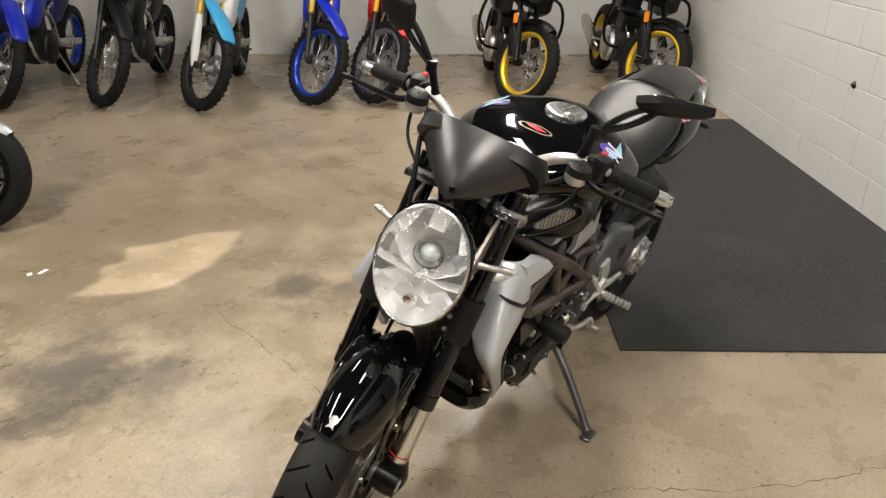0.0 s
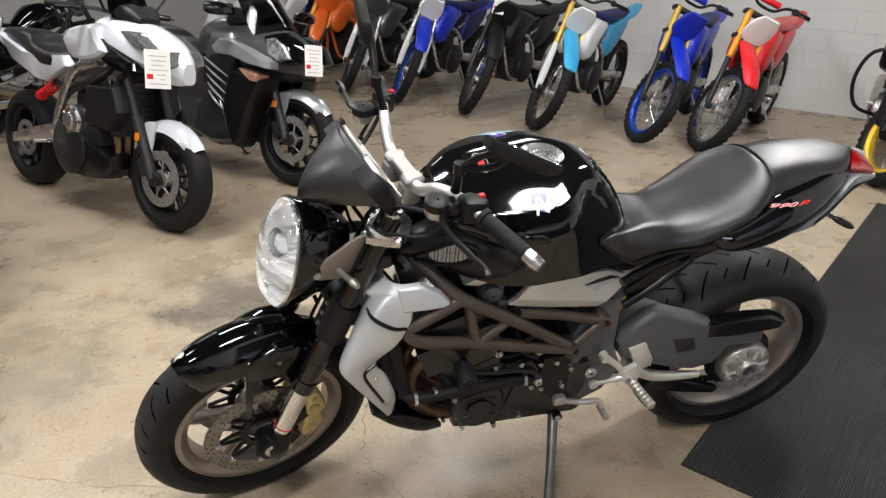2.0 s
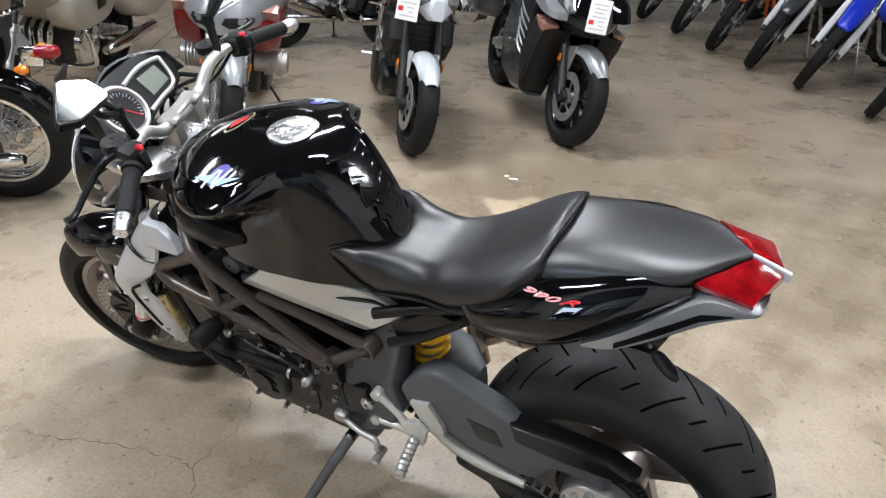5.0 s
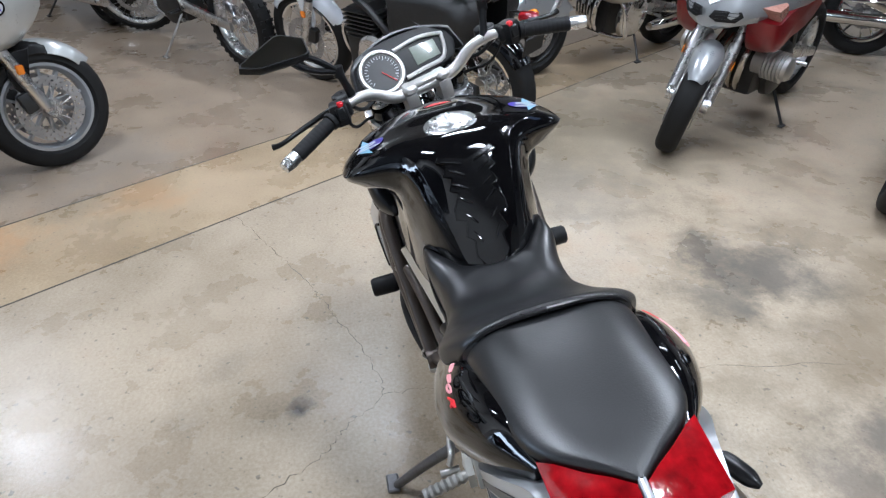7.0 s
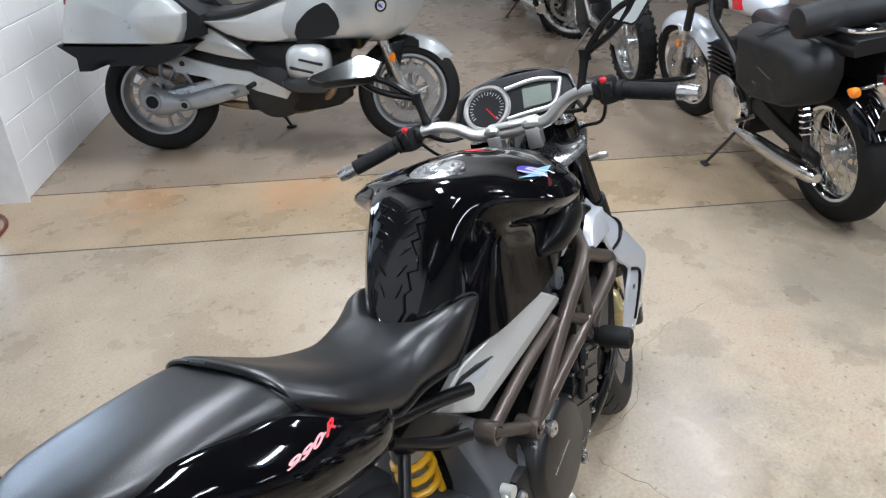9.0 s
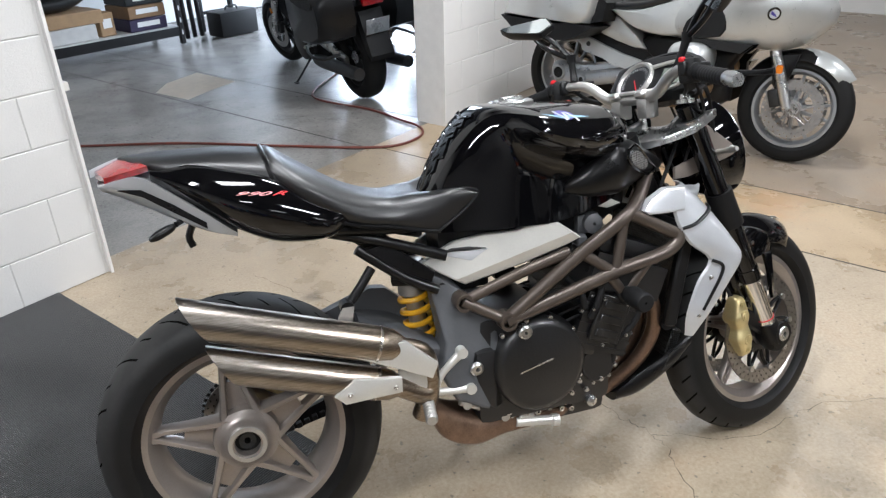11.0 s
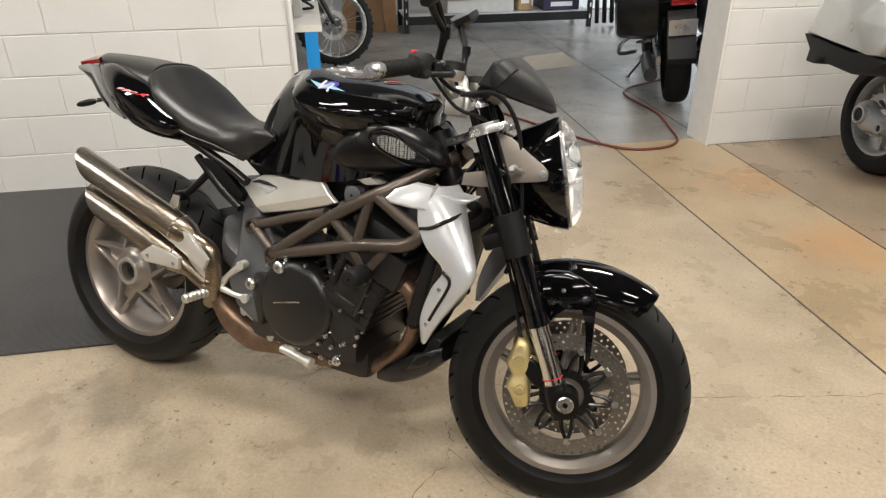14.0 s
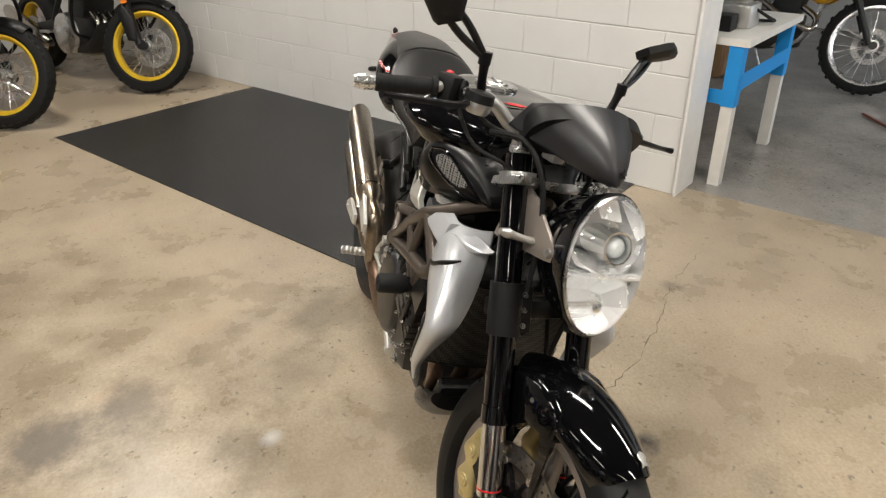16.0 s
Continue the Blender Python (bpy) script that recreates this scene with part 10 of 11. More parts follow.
def classic_twin(pose_):
    bike, m = road_base("motorcycle", "classic white and red twin with black saddlebags", "motorcycle", pose_, base=1.5, rf=0.325, rr=0.32, wf=0.1, wr=0.135, rim=CHROME, style="wire", fender=WHITE_PAINT, lean=9, low_mat=ALU, steer_deg=10, bar_z=1.08, engine=DARK_METAL, cover=CHROME, fins=7, muffler=False, pipe=CHROME)
    part("fuel_tank", body(B(), [(1.06, 0, 0.9, 0.05, 0.05, 2.5), (0.98, 0, 0.9, 0.12, 0.09, 2.5), (0.8, 0, 0.89, 0.14, 0.1, 2.5), (0.62, 0, 0.86, 0.09, 0.07, 2.5), (0.56, 0, 0.84, 0.04, 0.03, 2.5)], 22, 4), WHITE_PAINT, bike, "white fuel tank")
    for s in (1, -1):
        part("tank_stripe", slab(B(), [(0.76, 0.98), (0.7, 0.97), (0.68, 0.84), (0.74, 0.83)], 0.06 * s, 0.138 * s, 0.8), STRIPE_RED, bike, "red tank stripe")
        part("knee_pad", slab(B(), [(0.94, 0.9), (0.86, 0.93), (0.78, 0.89), (0.8, 0.83), (0.92, 0.83)], 0.1 * s, 0.148 * s, 0.8, 2), RUBBER, bike)
        part("silencer", body(B(), [(0.75, 0.16 * s, 0.255, 0.02, 0.02, 2), (0.55, 0.17 * s, 0.26, 0.021, 0.021, 2), (0.4, 0.18 * s, 0.27, 0.036, 0.036, 2), (0.1, 0.19 * s, 0.285, 0.04, 0.04, 2), (-0.1, 0.195 * s, 0.3, 0.036, 0.036, 2), (-0.16, 0.195 * s, 0.303, 0.022, 0.022, 2)], 18, 3), CHROME, bike, "long chrome silencer")
        bag = pillow(B(), [(0.5, 0.83), (0.2, 0.855), (-0.06, 0.83), (-0.1, 0.72), (-0.04, 0.6), (0.12, 0.54), (0.4, 0.52), (0.5, 0.6)], 0.09 * s, 0.27 * s, 0.68)
        for v in bag.verts:
            v.co += Vector((0, s, 0)) * 0.008 * math.sin(v.co.x * 31 + v.co.z * 17) * math.sin(v.co.z * 40)
        part("saddlebag", bag, CANVAS, bike, "soft black canvas saddlebag")
        part("bag_seam", tube(B(), [(0.47, 0.235 * s, 0.74), (0.3, 0.262 * s, 0.72), (0.14, 0.265 * s, 0.68), (0.02, 0.245 * s, 0.66), (0.04, 0.24 * s, 0.6)], 0.0035, 6, 4), GREY_CAST, bike)
        part("bag_seam", tube(B(), [(0.45, 0.225 * s, 0.6), (0.3, 0.262 * s, 0.63), (0.2, 0.266 * s, 0.6), (0.14, 0.25 * s, 0.57)], 0.003, 6, 4), GREY_CAST, bike)
        part("bag_strap", box(B(), (0.24, 0.16 * s, 0.875), (0.035, 0.24, 0.006), Matrix.Rotation(radians(-14 * s), 4, "X"), bevel=0.002), BLACK_PLASTIC, bike)
        sh = B()
        pts = []
        for k in range(8 * 8 + 1):
            a, t = 2 * math.pi * k / 8, k / 64
            pts.append(Vector((0.04 + 0.05 * t + 0.028 * math.cos(a), 0.13 * s + 0.028 * math.sin(a), 0.42 + 0.22 * t)))
        tube(sh, pts, 0.0055, 6, 1)
        part("shock_spring", sh, CHROME, bike, "chrome shock spring")
        part("shock_body", cyl(B(), (0.03, 0.13 * s, 0.34), (0.1, 0.13 * s, 0.7), 0.016, n=12), DARK_METAL, bike)
        part("rear_winker", body(B(), [(-0.02, 0, 0, 0.014, 0.014, 2), (0.0, 0, 0, 0.023, 0.023, 2), (0.03, 0, 0, 0.011, 0.011, 2)], 14, 3, Matrix.Translation((-0.24, 0.13 * s, 0.7))), AMBER, bike, "amber turn signal")
        part("winker_stem", cyl(B(), (-0.21, 0.03 * s, 0.7), (-0.22, 0.12 * s, 0.7), 0.008, n=10), CHROME, bike)
        part("grab_rail", tube(B(), [(0.3, 0.13 * s, 0.86), (0.05, 0.13 * s, 0.9), (-0.2, 0.12 * s, 0.93), (-0.26, 0.0, 0.93)], 0.01, 8, 4), CHROME, bike)
    part("seat", half_loft(B(), [(0.6, [(0, 0.86), (0.07, 0.86), (0.11, 0.83), (0.1, 0.78)]), (0.35, [(0, 0.86), (0.1, 0.86), (0.14, 0.83), (0.13, 0.78)]), (0.05, [(0, 0.88), (0.09, 0.88), (0.13, 0.85), (0.12, 0.8)]), (-0.16, [(0, 0.87), (0.07, 0.87), (0.1, 0.85), (0.09, 0.81)])], 4, 3), LEATHER, bike, sharp=60)
    part("rear_fender", arc_shell(B(), (0, 0, 0.32), 0.345, 60, 150, 0.15, 0.04, 0.004, 20, 0.9), BLACK_GLOSS, bike)
    part("tail_light", body(B(), [(-0.045, 0, 0, 0.022, 0.018, 2.5), (-0.02, 0, 0, 0.038, 0.03, 2.5), (0.05, 0, 0, 0.03, 0.025, 2.5)], 16, 3, Matrix.Translation((-0.31, 0, 0.73))), RED_LENS, bike, "red tail light")
    part("bed_roll", body(B(), [(-0.26, 0, 0, 0.05, 0.05, 2), (-0.24, 0, 0, 0.066, 0.066, 2), (-0.1, 0, 0.004, 0.07, 0.072, 2), (-0.07, 0, 0, 0.062, 0.062, 2), (0.07, 0, 0, 0.062, 0.062, 2), (0.1, 0, 0.004, 0.07, 0.072, 2), (0.24, 0, 0, 0.066, 0.066, 2), (0.26, 0, 0, 0.05, 0.05, 2)], 18, 3, Matrix.Translation((-0.02, 0, 0.95)) @ Matrix.Rotation(radians(90), 4, "Z")), CANVAS, bike, "rolled black canvas bag strapped on")
    part("lamp_bracket", box(B(), (-0.24, 0, 0.71), (0.1, 0.05, 0.08), bevel=0.015), CHROME, bike)
    part("plate_holder", box(B(), (-0.33, 0, 0.6), (0.012, 0.16, 0.1), Matrix.Rotation(radians(-15), 4, "Y"), bevel=0.004), DARK_METAL, bike)
    part("headlamp", body(B(), [(-0.09, 0, 0, 0.03, 0.03, 2), (-0.05, 0, 0, 0.08, 0.08, 2), (0.03, 0, 0, 0.09, 0.09, 2), (0.05, 0, 0, 0.075, 0.075, 2), (0.06, 0, 0, 0.02, 0.02, 2)], 22, 3, Matrix.Translation((1.28, 0, 0.98))), CHROME, bike, "round chrome headlamp", at=m)
    mirror_pair(bike, m, 1.08, 1.28, CHROME)
    return bike


def champagne_cruiser(pose_):
    bike, m = road_base("motorcycle", "champagne faired cruiser with chrome crash bars", "motorcycle", pose_, base=1.6, rf=0.31, rr=0.31, wf=0.14, wr=0.17, rim=DARK_METAL, fender=None, lean=8, low_mat=ALU, steer_deg=-8, bar_z=1.12, engine=DARK_METAL, cover=CHROME, pipe=CHROME)
    part("nose_fairing", half_loft(B(), [(0.85, [(0, 1.1), (0.2, 1.08), (0.32, 0.98), (0.33, 0.8), (0.3, 0.62), (0.2, 0.55)]), (1.1, [(0, 1.16), (0.22, 1.12), (0.35, 1.0), (0.36, 0.82), (0.32, 0.66), (0.2, 0.58)]), (1.36, [(0, 1.14), (0.2, 1.1), (0.32, 0.98), (0.3, 0.84), (0.24, 0.76), (0.12, 0.72)]), (1.55, [(0, 1.0), (0.1, 0.98), (0.17, 0.92), (0.16, 0.86), (0.12, 0.82), (0.05, 0.8)])], 4, 3), CHAMPAGNE, bike, "champagne bodywork", sharp=60)
    part("front_fender", arc_shell(B(), (1.6, 0, 0.31), 0.345, 12, 165, 0.21, 0.09, 0.005, 26, 0.6, 13), SILVER_FAR, bike, "deep silver front mudguard", at=m)
    for s in (1, -1):
        part("fender_side", slab(B(), [(1.6 + 0.33 * math.cos(radians(k)), 0.31 + 0.33 * math.sin(radians(k))) for k in (15, 35, 60, 90, 120, 150)] + [(1.42, 0.42), (1.6, 0.46), (1.76, 0.4)], 0.08 * s, 0.112 * s, 0.9), SILVER_FAR, bike, at=m)
    tank_far(bike, CHAMPAGNE, 1.02, 0.2)
    seat_and_tail(bike, CHAMPAGNE, LEATHER, 0.8)
    for s in (1, -1):
        part("side_fairing", slab(B(), [(1.3, 0.8), (1.05, 0.9), (0.7, 0.82), (0.62, 0.66), (0.8, 0.56), (1.15, 0.55), (1.28, 0.66)], 0.2 * s, 0.36 * s, 0.8, 2), CHAMPAGNE, bike)
        part("air_vent", slab(B(), [(0.96, 0.8), (0.82, 0.8), (0.82, 0.68), (0.94, 0.66)], 0.33 * s, 0.368 * s, 0.85), BLACK_PLASTIC, bike, "dark side vent")
        part("vent_bar", tube(B(), [(1.0, 0.375 * s, 0.75), (0.88, 0.385 * s, 0.74), (0.72, 0.37 * s, 0.76)], 0.007, 8, 3), CHROME, bike)
        part("crash_bar", tube(B(), [(1.12, 0.14 * s, 0.6), (1.1, 0.34 * s, 0.56), (1.06, 0.38 * s, 0.4), (1.0, 0.34 * s, 0.3), (0.98, 0.12 * s, 0.26)], 0.016, 10, 4), CHROME, bike, "chrome crash bar")
        part("side_trunk", slab(B(), [(0.2, 0.84), (-0.3, 0.84), (-0.38, 0.7), (-0.3, 0.5), (0.1, 0.46), (0.24, 0.6)], 0.14 * s, 0.36 * s, 0.8, 2), CHAMPAGNE, bike)
    wind_screen(bike, 1.36, 1.1, 0.36, 0.26, 0.3)
    part("silencer", body(B(), [(0.5, 0.2, 0.27, 0.03, 0.03, 2), (0.3, 0.22, 0.29, 0.05, 0.05, 2), (-0.3, 0.23, 0.33, 0.045, 0.045, 2)], 16, 2), CHROME, bike)
    return bike


def black_tourer(pose_, label, paint=BLACK_GLOSS, lid=WHITE_PAINT, bright=CHROME):
    bike, m = road_base("motorcycle", label, "motorcycle", pose_, base=1.55, rim=bright, fender=paint, lean=7, engine=DARK_METAL, cover=bright, pipe=bright, bar_z=1.08)
    tank_far(bike, paint, 0.98, 0.17)
    seat_and_tail(bike, paint, LEATHER, 0.78)
    for s in (1, -1):
        part("pannier", slab(B(), [(0.25, 0.86), (-0.3, 0.88), (-0.4, 0.78), (-0.36, 0.56), (0.05, 0.48), (0.25, 0.58)], 0.16 * s, 0.42 * s, 0.8, 2), paint, bike, "black hard pannier")
        part("pannier_lid", slab(B(), [(0.2, 0.9), (-0.28, 0.93), (-0.38, 0.8), (-0.25, 0.74), (0.1, 0.78)], 0.18 * s, 0.432 * s, 0.75, 2), lid, bike)
        part("crash_bar", tube(B(), [(0.3, 0.16 * s, 0.5), (0.1, 0.36 * s, 0.44), (-0.2, 0.4 * s, 0.42), (-0.36, 0.3 * s, 0.46)], 0.012, 8, 4), bright, bike, "round guard bar")
        part("side_lamp", box(B(), (-0.38, 0.3 * s, 0.7), (0.03, 0.06, 0.1), bevel=0.01), RED_LENS, bike, "red side lamp")
        part("silencer", body(B(), [(0.5, 0.16 * s, 0.25, 0.03, 0.03, 2), (0.3, 0.18 * s, 0.26, 0.05, 0.05, 2), (-0.4, 0.2 * s, 0.3, 0.045, 0.045, 2)], 16, 2), bright, bike)
    part("rear_guard", slab(B(), [(-0.3, 0.7), (-0.2, 0.72), (-0.33, 0.42), (-0.4, 0.36), (-0.42, 0.4)], -0.09, 0.09, 0.96), BLACK_PLASTIC, bike, "black rear mudguard")
    part("blank_plate", box(B(), (-0.4, 0, 0.6), (0.004, 0.18, 0.11), Matrix.Rotation(radians(-18), 4, "Y"), bevel=0.001), ALU, bike, "bare metal plate")
    part("tail_light", box(B(), (-0.36, 0, 0.76), (0.04, 0.16, 0.045), bevel=0.01), RED_LENS, bike, "red tail light")
    part("top_box", body(B(), [(-0.45, 0, 1.0, 0.18, 0.1, 4), (-0.3, 0, 1.02, 0.24, 0.15, 4), (-0.05, 0, 1.02, 0.23, 0.14, 4)], 18, 3), paint, bike, "black top box")
    part("headlamp", body(B(), [(-0.08, 0, 0, 0.05, 0.05, 2), (0.0, 0, 0, 0.1, 0.1, 2), (0.04, 0, 0, 0.08, 0.08, 2)], 20, 3, Matrix.Translation((1.33, 0, 0.95))), LAMP_FAR, bike, at=m)
    return bike


def adventure_bike(pose_, label):
    bike, m = road_base("adventure_bike", label, "adventure bike", pose_, base=1.52, rf=0.345, rr=0.325, wf=0.1, wr=0.15, rim=YELLOW_RIM, style="wire", lean=7, fork_mat=BLACK_SATIN, low_mat=BLACK_SATIN, steer_deg=34, bar_z=1.2, engine=DARK_METAL, cover=ALU, pipe=STEEL_BRUSHED, group="adventure bikes")
    kn = B()
    knobs(kn, 0.338, 0.1, 40)
    part("tread_blocks", kn, TYRE_FAR, bike, at=m @ Matrix.Translation((1.52, 0, 0.345)))
    part("front_fender", arc_shell(B(), (1.52, 0, 0.345), 0.375, 62, 140, 0.15, 0.04, 0.004, 16, 0.7), BLACK_PLASTIC, bike, "black mudguard", at=m)
    beak = half_loft(B(), [(1.2, [(0, 1.04), (0.1, 1.02), (0.16, 0.94), (0.14, 0.82)]), (1.38, [(0, 1.0), (0.09, 0.98), (0.14, 0.92), (0.12, 0.84)]), (1.56, [(0, 0.93), (0.05, 0.92), (0.08, 0.89), (0.06, 0.85)]), (1.68, [(0, 0.87), (0.02, 0.87), (0.035, 0.86), (0.03, 0.84)])], 4, 3)
    part("beak", beak, BLACK_PLASTIC, bike, sharp=60)
    for s in (1, -1):
        part("tank_side", slab(B(), [(1.28, 0.98), (1.0, 1.1), (0.74, 0.98), (0.72, 0.86), (0.98, 0.7), (1.24, 0.72)], 0.1 * s, 0.25 * s, 0.75, 2), BLACK_SATIN, bike)
        part("crash_bar", tube(B(), [(1.2, 0.12 * s, 0.86), (1.24, 0.3 * s, 0.82), (1.2, 0.36 * s, 0.62), (1.1, 0.3 * s, 0.42), (0.98, 0.14 * s, 0.36)], 0.0135, 10, 4), BLACK_SATIN, bike, "black crash bar")
        part("fork_guard", slab(B(), [(1.46, 0.52), (1.36, 0.62), (1.33, 0.55), (1.43, 0.36), (1.5, 0.36)], 0.13 * s, 0.15 * s, 0.85), BLACK_PLASTIC, bike, at=m)
        part("reflector", box(B(), (1.37, 0.155 * s, 0.66), (0.05, 0.01, 0.085), Matrix.Rotation(radians(-20), 4, "Y"), bevel=0.006), AMBER, bike, "amber reflector", at=m)
        part("caliper", box(B(), (1.42, 0.09 * s, 0.38), (0.1, 0.05, 0.06), bevel=0.014), ALU, bike, at=m)
    part("headlamp", slab(B(), [(-0.13, 0.02), (-0.08, 0.08), (0.08, 0.08), (0.13, 0.02), (0.06, -0.06), (-0.06, -0.06)], 0.0, 0.05, 0.8, m=Matrix.Translation((1.36, 0, 1.08)) @ Matrix.Rotation(radians(-20), 4, "Y") @ Matrix(((0, 1, 0, 0), (1, 0, 0, 0), (0, 0, 1, 0), (0, 0, 0, 1)))), LAMP_FAR, bike)
    part("skid_plate", body(B(), [(1.08, 0, 0.42, 0.12, 0.06, 4), (0.95, 0, 0.28, 0.15, 0.05, 4), (0.6, 0, 0.24, 0.14, 0.03, 4)], 14, 3), DARK_METAL, bike)
    tank_far(bike, BLACK_SATIN, 1.08, 0.16)
    seat_and_tail(bike, BLACK_SATIN, LEATHER, 0.88)
    wind_screen(bike, 1.34, 1.14, 0.3, 0.18, 0.16)
    return bike


white_naked(facing((1.925, -2.147), 131.2, 1.4, 8))
grey_tourer(facing((1.225, -2.86), 131, 1.52, 8))
silver_red_tourer(facing((2.78, -1.46), 126, 1.47, 6))
silver_tourer(stand_pose((3.04, 1.79), (2.26, 2.99), 5))
classic_twin(stand_pose((4.336, 0.42), (3.15, -0.51), 9))
champagne_cruiser(facing((4.25, -1.02), 119, 1.6, 8))
black_tourer(stand_pose((2.78, -5.78), (3.58, -4.45), 7), "black touring motorcycle with white-lidded panniers and chrome guards")
black_tourer(stand_pose((3.75, -5.2), (4.45, -3.85), 7), "maroon touring motorcycle with black panniers", MAROON, BLACK_PLASTIC)
black_tourer(facing((7.5, 3.2), 39, 1.55, 7), "black motorcycle parked far down the showroom")
dirt_bike("black dual sport motorcycle with a red side panel", stand_pose((5.9, 1.9), (4.72, 0.93), 8), BLACK_PLASTIC, RED_PLASTIC, ALU, BLACK_SATIN, None, BLACK_PLASTIC, BLACK_PLASTIC)
adventure_bike(facing((-2.7, -2.16), 43, 1.52, 7), "black adventure bike with yellow wire-spoked rims")
adventure_bike(facing((-3.4, -1.34), 41, 1.52, 7), "black adventure bike with yellow rims beside the block wall")
for fr, hd in (((1.5, -7.3), 45), ((2.1, -8.0), 45)):
    dirt_bike("white and blue dirt bike far along the row", facing(fr, hd, 1.48, 8.0), WHITE_PLASTIC, DARK_BLUE, DARK_METAL, ALU, WHITE_PLASTIC, DARK_BLUE, WHITE_PLASTIC)
tag_pose = facing((-0.54, -4.85), 42, 1.48, 8.0)
price_tag(tag_pose, (1.26, 0.0, 1.02), (0.9, 0.1, 0.3))

# ---- workshop beyond the opening ----
SHELF_STEEL = plain("black_shelf_steel", (0.02, 0.02, 0.021), 0.45, 0.4)
CARD = plain("cardboard", (0.36, 0.23, 0.12), 0.8, vary=0.15, bump=0.2)
CARD_DARK = plain("brown_cardboard", (0.25, 0.15, 0.075), 0.8, vary=0.15, bump=0.2)
WOOD = plain("plank_wood", (0.3, 0.17, 0.085), 0.6, vary=0.3, scale=6, bump=0.2)
SHELF_BOARD = plain("shelf_board", (0.6, 0.59, 0.57), 0.6, vary=0.1)
PLUM = plain("dark_purple_box", (0.03, 0.02, 0.06), 0.5)
BLUE_TAPE = plain("blue_tape", (0.01, 0.28, 0.72), 0.45, vary=0.06)
HOSE_RED = plain("red_hose", (0.13, 0.032, 0.02), 0.45, vary=0.3)
TABLE_WHITE = plain("table_white", (0.72, 0.7, 0.66), 0.45, vary=0.08)
PATCH_TAN = plain("tan_floor_patch", (0.46, 0.4, 0.32), 0.6, vary=0.15, bump=0.1)


def at_room(u, v, z=0.0, turn=0.0):
    return Matrix.Translation(room(u, v, z)) @ Matrix.Rotation(radians(TURN + turn), 4, "Z")


# shelving: local x along the wall, y away from it into the workshop
SH_U, SH_V, SH_L = 7.45, -4.22, 2.14
shelf = thing("storage_shelf", at_room(SH_U, SH_V), "black steel storage shelf with boxes against the wall", "shelf")
for x in (0.03, SH_L - 0.03):
    for y in (-0.27, 0.27):
        bm = box(B(), (x, y, 1.0), (0.05, 0.045, 2.0), bevel=0.004)
        part("upright", bm, SHELF_STEEL, shelf)
        hb = B()
        for k in range(16):
            box(hb, (x, y + 0.024 * (1 if y > 0 else -1), 0.12 + 0.12 * k), (0.012, 0.003, 0.045))
        part("upright_slots", hb, TRIM_WHITE, shelf)
for z in (0.16, 0.86, 1.5):
    part("shelf_beam", box(B(), (SH_L / 2, 0.27, z - 0.03), (SH_L, 0.03, 0.09), bevel=0.004), SHELF_STEEL, shelf)
    part("shelf_beam", box(B(), (SH_L / 2, -0.27, z - 0.03), (SH_L, 0.03, 0.09), bevel=0.004), SHELF_STEEL, shelf)
    part("shelf_board", box(B(), (SH_L / 2, 0, z + 0.008), (SH_L - 0.02, 0.56, 0.016)), SHELF_BOARD, shelf)


def carton(x, y, z, size, mat, label, turn=0.0, marks=0):
    ob = thing("carton", at_room(SH_U, SH_V) @ Matrix.Translation((x, y, z)) @ Matrix.Rotation(radians(turn), 4, "Z"), label, "box", "boxes on the shelf")
    part("carton_body", box(B(), (0, 0, size[2] / 2), size, bevel=0.006), mat, ob)
    part("carton_tape", box(B(), (0, 0, size[2] + 0.001), (size[0] * 1.002, 0.05, 0.002)), CARD, ob)
    if marks:
        part("carton_label", box(B(), (0, -size[1] / 2 - 0.0015, size[2] * 0.55), (size[0] * 0.6, 0.002, size[2] * 0.4)), PAPER, ob)
    return ob


# +y of the local frame points to the opening after the mirrored plan, so items are set by sign
carton(0.87, 0.0, 0.18, (0.75, 0.4, 0.14), SHELF_BOARD, "long pale carton lying on the lower shelf")
carton(0.9, 0.0, 0.325, (0.86, 0.42, 0.12), CARD, "long brown cardboard carton on another box", 3)
carton(1.38, -0.05, 0.18, (0.16, 0.2, 0.22), CARD, "small brown cardboard box with a paper label", 5, 1)
for k in range(4):
    carton(1.8, 0.0, 0.18 + 0.125 * k, (0.42, 0.4, 0.12), (PLUM, CARD_DARK, SHELF_STEEL, PLUM)[k], "flat dark printed box in a stack", 2 * (k % 2), 1)
carton(1.8, 0.0, 0.69, (0.44, 0.4, 0.1), CARD, "brown cardboard tray on top of a stack")
sp = thing("spare_seat", at_room(SH_U, SH_V) @ Matrix.Translation((0.98, 0.0, 0.446)), "black spare motorcycle seat lying on a carton", "motorcycle seat")
part("cushion", body(B(), [(-0.38, 0, 0.06, 0.08, 0.05, 2.6), (-0.2, 0, 0.07, 0.13, 0.065, 2.6), (0.05, 0, 0.08, 0.14, 0.075, 2.6), (0.25, 0, 0.14, 0.13, 0.07, 2.6), (0.42, 0, 0.22, 0.08, 0.04, 2.6)], 18, 4), LEATHER, sp)
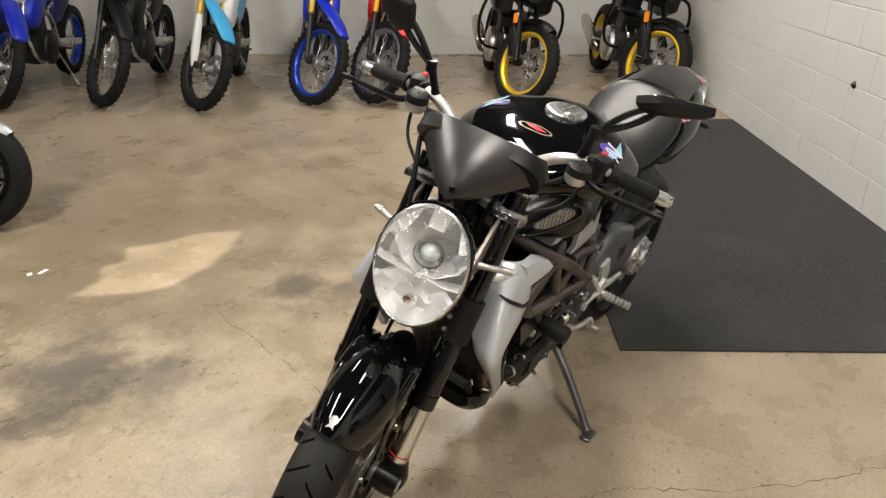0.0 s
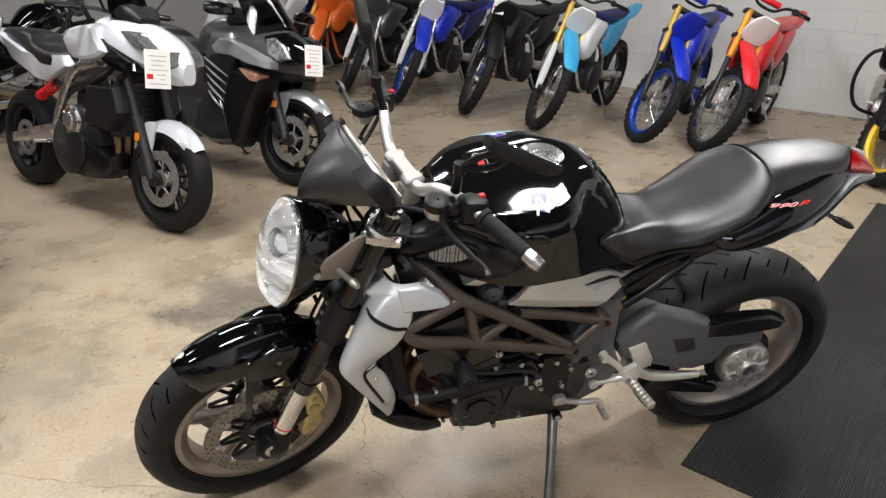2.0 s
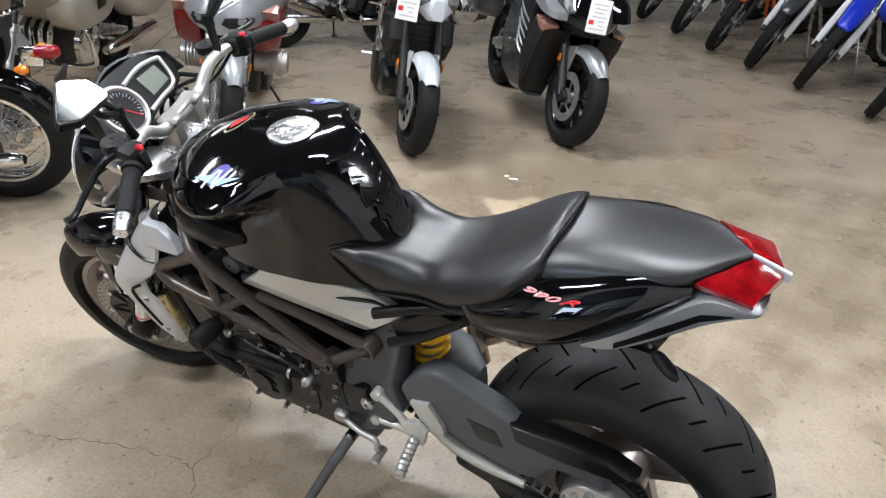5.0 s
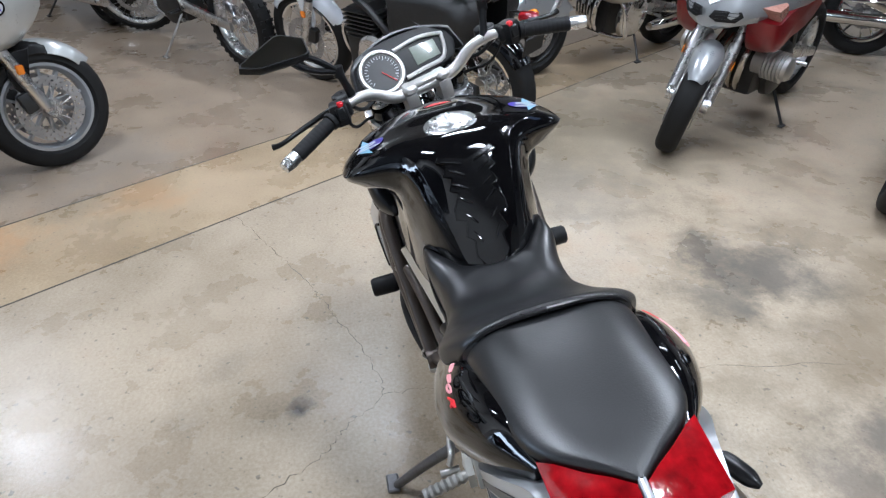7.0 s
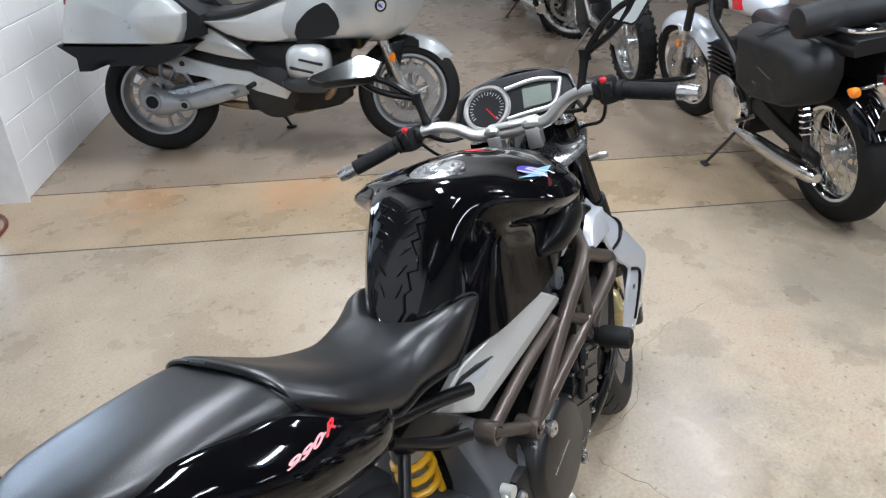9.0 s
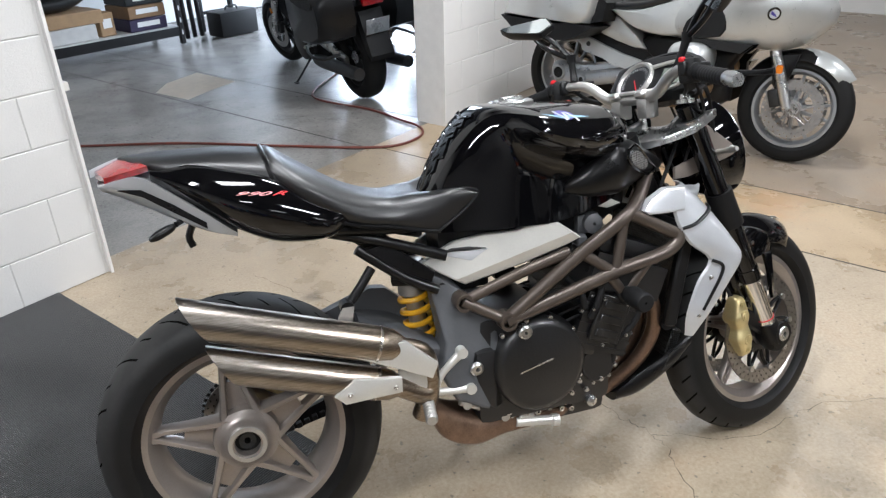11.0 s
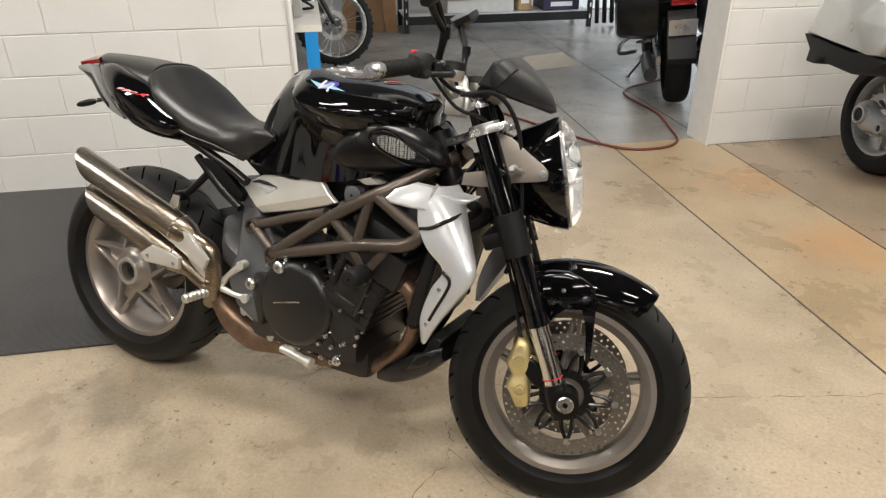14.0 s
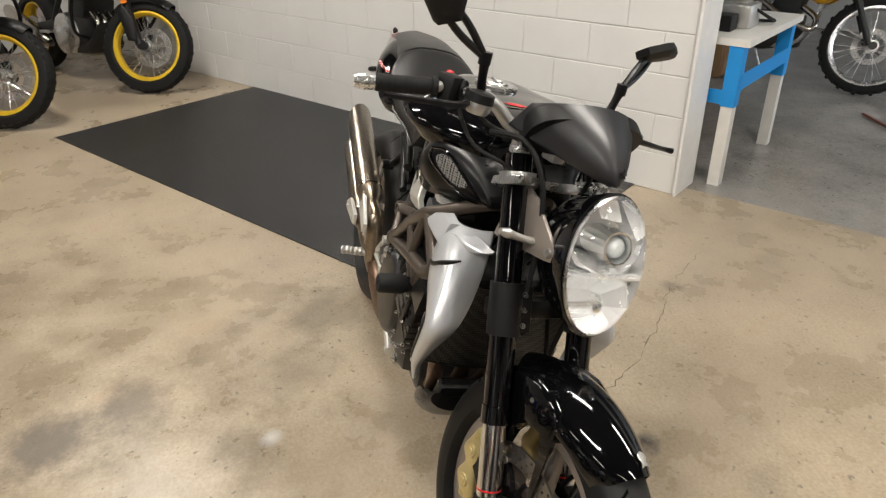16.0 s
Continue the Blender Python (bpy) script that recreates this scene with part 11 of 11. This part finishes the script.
# boards leaning at the wall beside the shelf
for k, (x, w, mt) in enumerate(((-0.12, 0.14, WOOD), (-0.3, 0.2, CARD_DARK), (-0.46, 0.1, DARK_METAL), (-0.6, 0.16, WOOD))):
    pl = solid("leaning_board", box(B(), (0, 0, 0.95), (w, 0.03, 1.9), bevel=0.003), mt, "long board leaning against the workshop wall", "board", "leaning boards")
    pl.matrix_basis = at_room(SH_U + x, SH_V + 0.1) @ Matrix.Rotation(radians(12 - 2 * k), 4, "X") @ Matrix.Rotation(radians(4 * (k - 1)), 4, "Y")
for k in range(3):
    pl = solid("steel_tube", cyl(B(), (0, 0, 0.02), (0, 0, 1.7), 0.025, n=14), SHELF_STEEL, "dark steel tube leaning beside the shelf", "tube", "leaning tubes")
    pl.matrix_basis = at_room(SH_U + SH_L + 0.12 + 0.09 * k, SH_V + 0.15) @ Matrix.Rotation(radians(10), 4, "X") @ Matrix.Rotation(radians(-8), 4, "Y")
lad = thing("step_ladder", at_room(SH_U + SH_L + 0.5, SH_V - 0.1), "dark metal ladder leaning at the back of the workshop", "ladder")
for x in (0, 0.42):
    part("ladder_rail", box(B(), (x, 0, 0.9), (0.04, 0.06, 1.8), bevel=0.004), SHELF_STEEL, lad)
for k in range(6):
    part("ladder_rung", box(B(), (0.21, 0, 0.2 + 0.28 * k), (0.38, 0.05, 0.03), bevel=0.004), SHELF_STEEL, lad)
tb = thing("tool_case", at_room(SH_U + SH_L + 0.62, SH_V + 0.3), "black plastic tool case standing on the floor", "tool case")
part("case_body", box(B(), (0, 0, 0.13), (0.5, 0.25, 0.26), bevel=0.02), BLACK_PLASTIC, tb)
part("case_handle", tube(B(), [(-0.08, 0, 0.26), (-0.06, 0, 0.3), (0.06, 0, 0.3), (0.08, 0, 0.26)], 0.01, 8, 3), BLACK_SATIN, tb)

# table behind the wall's end, its legs wrapped with blue tape
TU0, TU1, TV0, TV1 = 5.35, 6.52, -1.12, -0.2
table = thing("work_table", Matrix(), "white work table with blue tape round its legs", "table")
bm = room_box(B(), TU0, TU1, TV0, TV1, 0.72, 0.755)
room_part("tabletop", bm, TABLE_WHITE, parent=table)
for u, v in ((TU1 - 0.06, TV1 - 0.04), (TU1 - 0.06, TV0 + 0.06), (TU0 + 0.06, TV1 - 0.04), (TU0 + 0.06, TV0 + 0.06)):
    room_part("leg", room_box(B(), u - 0.03, u + 0.03, v - 0.03, v + 0.03, -0.006, 0.72), TABLE_WHITE, parent=table)
for v in (TV1 - 0.04, TV0 + 0.06):
    room_part("tape_wrap", room_box(B(), TU1 - 0.095, TU1 - 0.025, v - 0.035, v + 0.035, 0.42, 0.72), BLUE_TAPE, "bright blue tape", parent=table)
room_part("tape_band", room_box(B(), TU1 - 0.03, TU1 - 0.022, TV0 + 0.06, TV1 - 0.04, 0.5, 0.58), BLUE_TAPE, "bright blue tape band", parent=table)
room_part("tape_band", room_box(B(), TU0 + 0.2, TU1 - 0.06, TV1 - 0.012, TV1 - 0.004, 0.43, 0.5), BLUE_TAPE, "bright blue tape band", parent=table)
gz = thing("shop_machine", at_room(6.3, -0.55, 0.755), "small grey machine with cables on the table", "machine")
part("machine_body", box(box(B(), (0, 0, 0.06), (0.24, 0.18, 0.12), bevel=0.02), (0.03, 0.02, 0.16), (0.1, 0.1, 0.1), bevel=0.02), ALU_MATTE, gz)
part("machine_base", box(B(), (-0.02, -0.16, 0.04), (0.18, 0.1, 0.08), bevel=0.01), BLACK_PLASTIC, gz)
part("machine_cable", tube(B(), [(0.1, 0.0, 0.1), (0.17, 0.05, 0.05), (0.18, 0.14, 0.02), (0.12, 0.18, 0.01), (0.1, 0.12, 0.02)], 0.008, 8, 4), RUBBER, gz)
dr = thing("parts_drawers", at_room(5.3, -2.75), "tan wooden drawer cabinet in the workshop", "cabinet")
part("cabinet_body", box(B(), (0, 0, 0.55), (0.75, 0.6, 1.1), bevel=0.01), CARD_DARK, dr)
for k in range(4):
    d_ = part("drawer", box(B(), (0.385, 0, 0.14 + 0.27 * k), (0.03, 0.56, 0.25), bevel=0.006), WOOD, dr)
    part("drawer_handle", box(B(), (0.405, 0, 0.14 + 0.27 * k), (0.015, 0.12, 0.03), bevel=0.004), ALU, d_)

# bikes in the workshop
dirt_bike("yellow dirt bike standing in the workshop", facing((-1.94, 3.87), 37, 1.48, 8.0), YELLOW_PLASTIC, YELLOW_PLASTIC, ALU, YELLOW_PLASTIC, None, BLACK_PLASTIC, YELLOW_PLASTIC, steer_deg=14)
black_tourer(stand_pose((0.58, 5.42), (1.0, 3.97), 6), "black motorcycle with panniers seen from behind in the workshop", BLACK_SATIN, BLACK_PLASTIC, DARK_METAL)
black_tourer(facing((1.6, 6.2), 118, 1.5, 6), "black motorcycle parked at the back of the workshop", BLACK_SATIN, BLACK_PLASTIC, DARK_METAL)

# red air hose across the floor
HOSE = [(-1.5, 3.53), (-0.95, 3.4), (-0.32, 3.24), (0.3, 2.97), (0.86, 2.74), (1.12, 2.83), (1.2, 3.03), (1.1, 3.3), (0.95, 3.6), (0.6, 4.1), (0.9, 4.8)]
hz = lambda x, y: 0.009 if (ROOM.inverted() @ Vector((x, y, 0))).y > -0.07 else 0.004
solid("air_hose", tube(B(), [(x, y, hz(x, y)) for x, y in HOSE], 0.0085, 10, 8), HOSE_RED, "red rubber air hose lying across the doorway floor", "air hose")

# tan patch and joints of the workshop floor
pts = [room(8.22, -2.42), room(8.45, -2.62), room(8.83, -2.72), room(8.82, -2.17), room(8.5, -2.1), room(8.24, -2.02)]
bm = B()
bm.faces.new([bm.verts.new((p.x, p.y, -0.0045)) for p in pts])
solid("floor_patch", bm, PATCH_TAN, "tan filler patch in the workshop floor", "floor patch", kind="structure")
for gu in (8.86, 8.19):
    room_part("floor_joint", room_box(B(), gu - 0.004, gu + 0.004, -5.1, -0.1, -0.008, -0.0048), JOINT, "dark joint in the workshop floor", "floor joint")

# ---- wall blocks ----
SPIN = Matrix.Rotation(radians(TURN), 4, "Z")
SPIN2 = Matrix.Rotation(radians(TURN - 90), 4, "Z")
lay_blocks(wall_left, 0.0, OPEN0 - 0.012, lambda x, z: Matrix.Translation(room(x, FACE - 0.006, z)) @ SPIN, 9)
lay_blocks(wall_right, OPEN1 + 0.012, 12.4, lambda x, z: Matrix.Translation(room(x, FACE - 0.006, z)) @ SPIN, 8)
lay_blocks(wall_back, FACE, 7.6, lambda x, z: Matrix.Translation(room(-0.006, x, z)) @ SPIN2, 7)

# small things on wall and floor
hole_at = ROOM.inverted() @ Vector((-2.22, 0.572, 0.611))
anchor = solid("wall_anchor", lathe(B(), [(0.003, 0.012), (0.012, 0.012), (0.02, 0.002), (0.022, 0.0), (0.003, 0.0)], 14, "y"), BLACK_SATIN, "dark broken anchor stuck in the block wall", "wall anchor")
anchor.matrix_basis = Matrix.Translation(room(hole_at.x, FACE + 0.001, 0.611)) @ Matrix.Rotation(radians(TURN + 180), 4, "Z")
for x, y, turn, w in ((1.225, -2.13, 20, 0.05), (1.275, -2.15, 70, 0.03)):
    scrap = solid("paper_scrap", box(B(), (0, 0, 0.0012), (w, 0.022, 0.0016), bevel=0.0005), PAPER, "small white paper scrap stuck to the concrete floor", "paper scrap")
    scrap.matrix_basis = Matrix.Translation((x, y, 0)) @ Matrix.Rotation(radians(turn), 4, "Z")
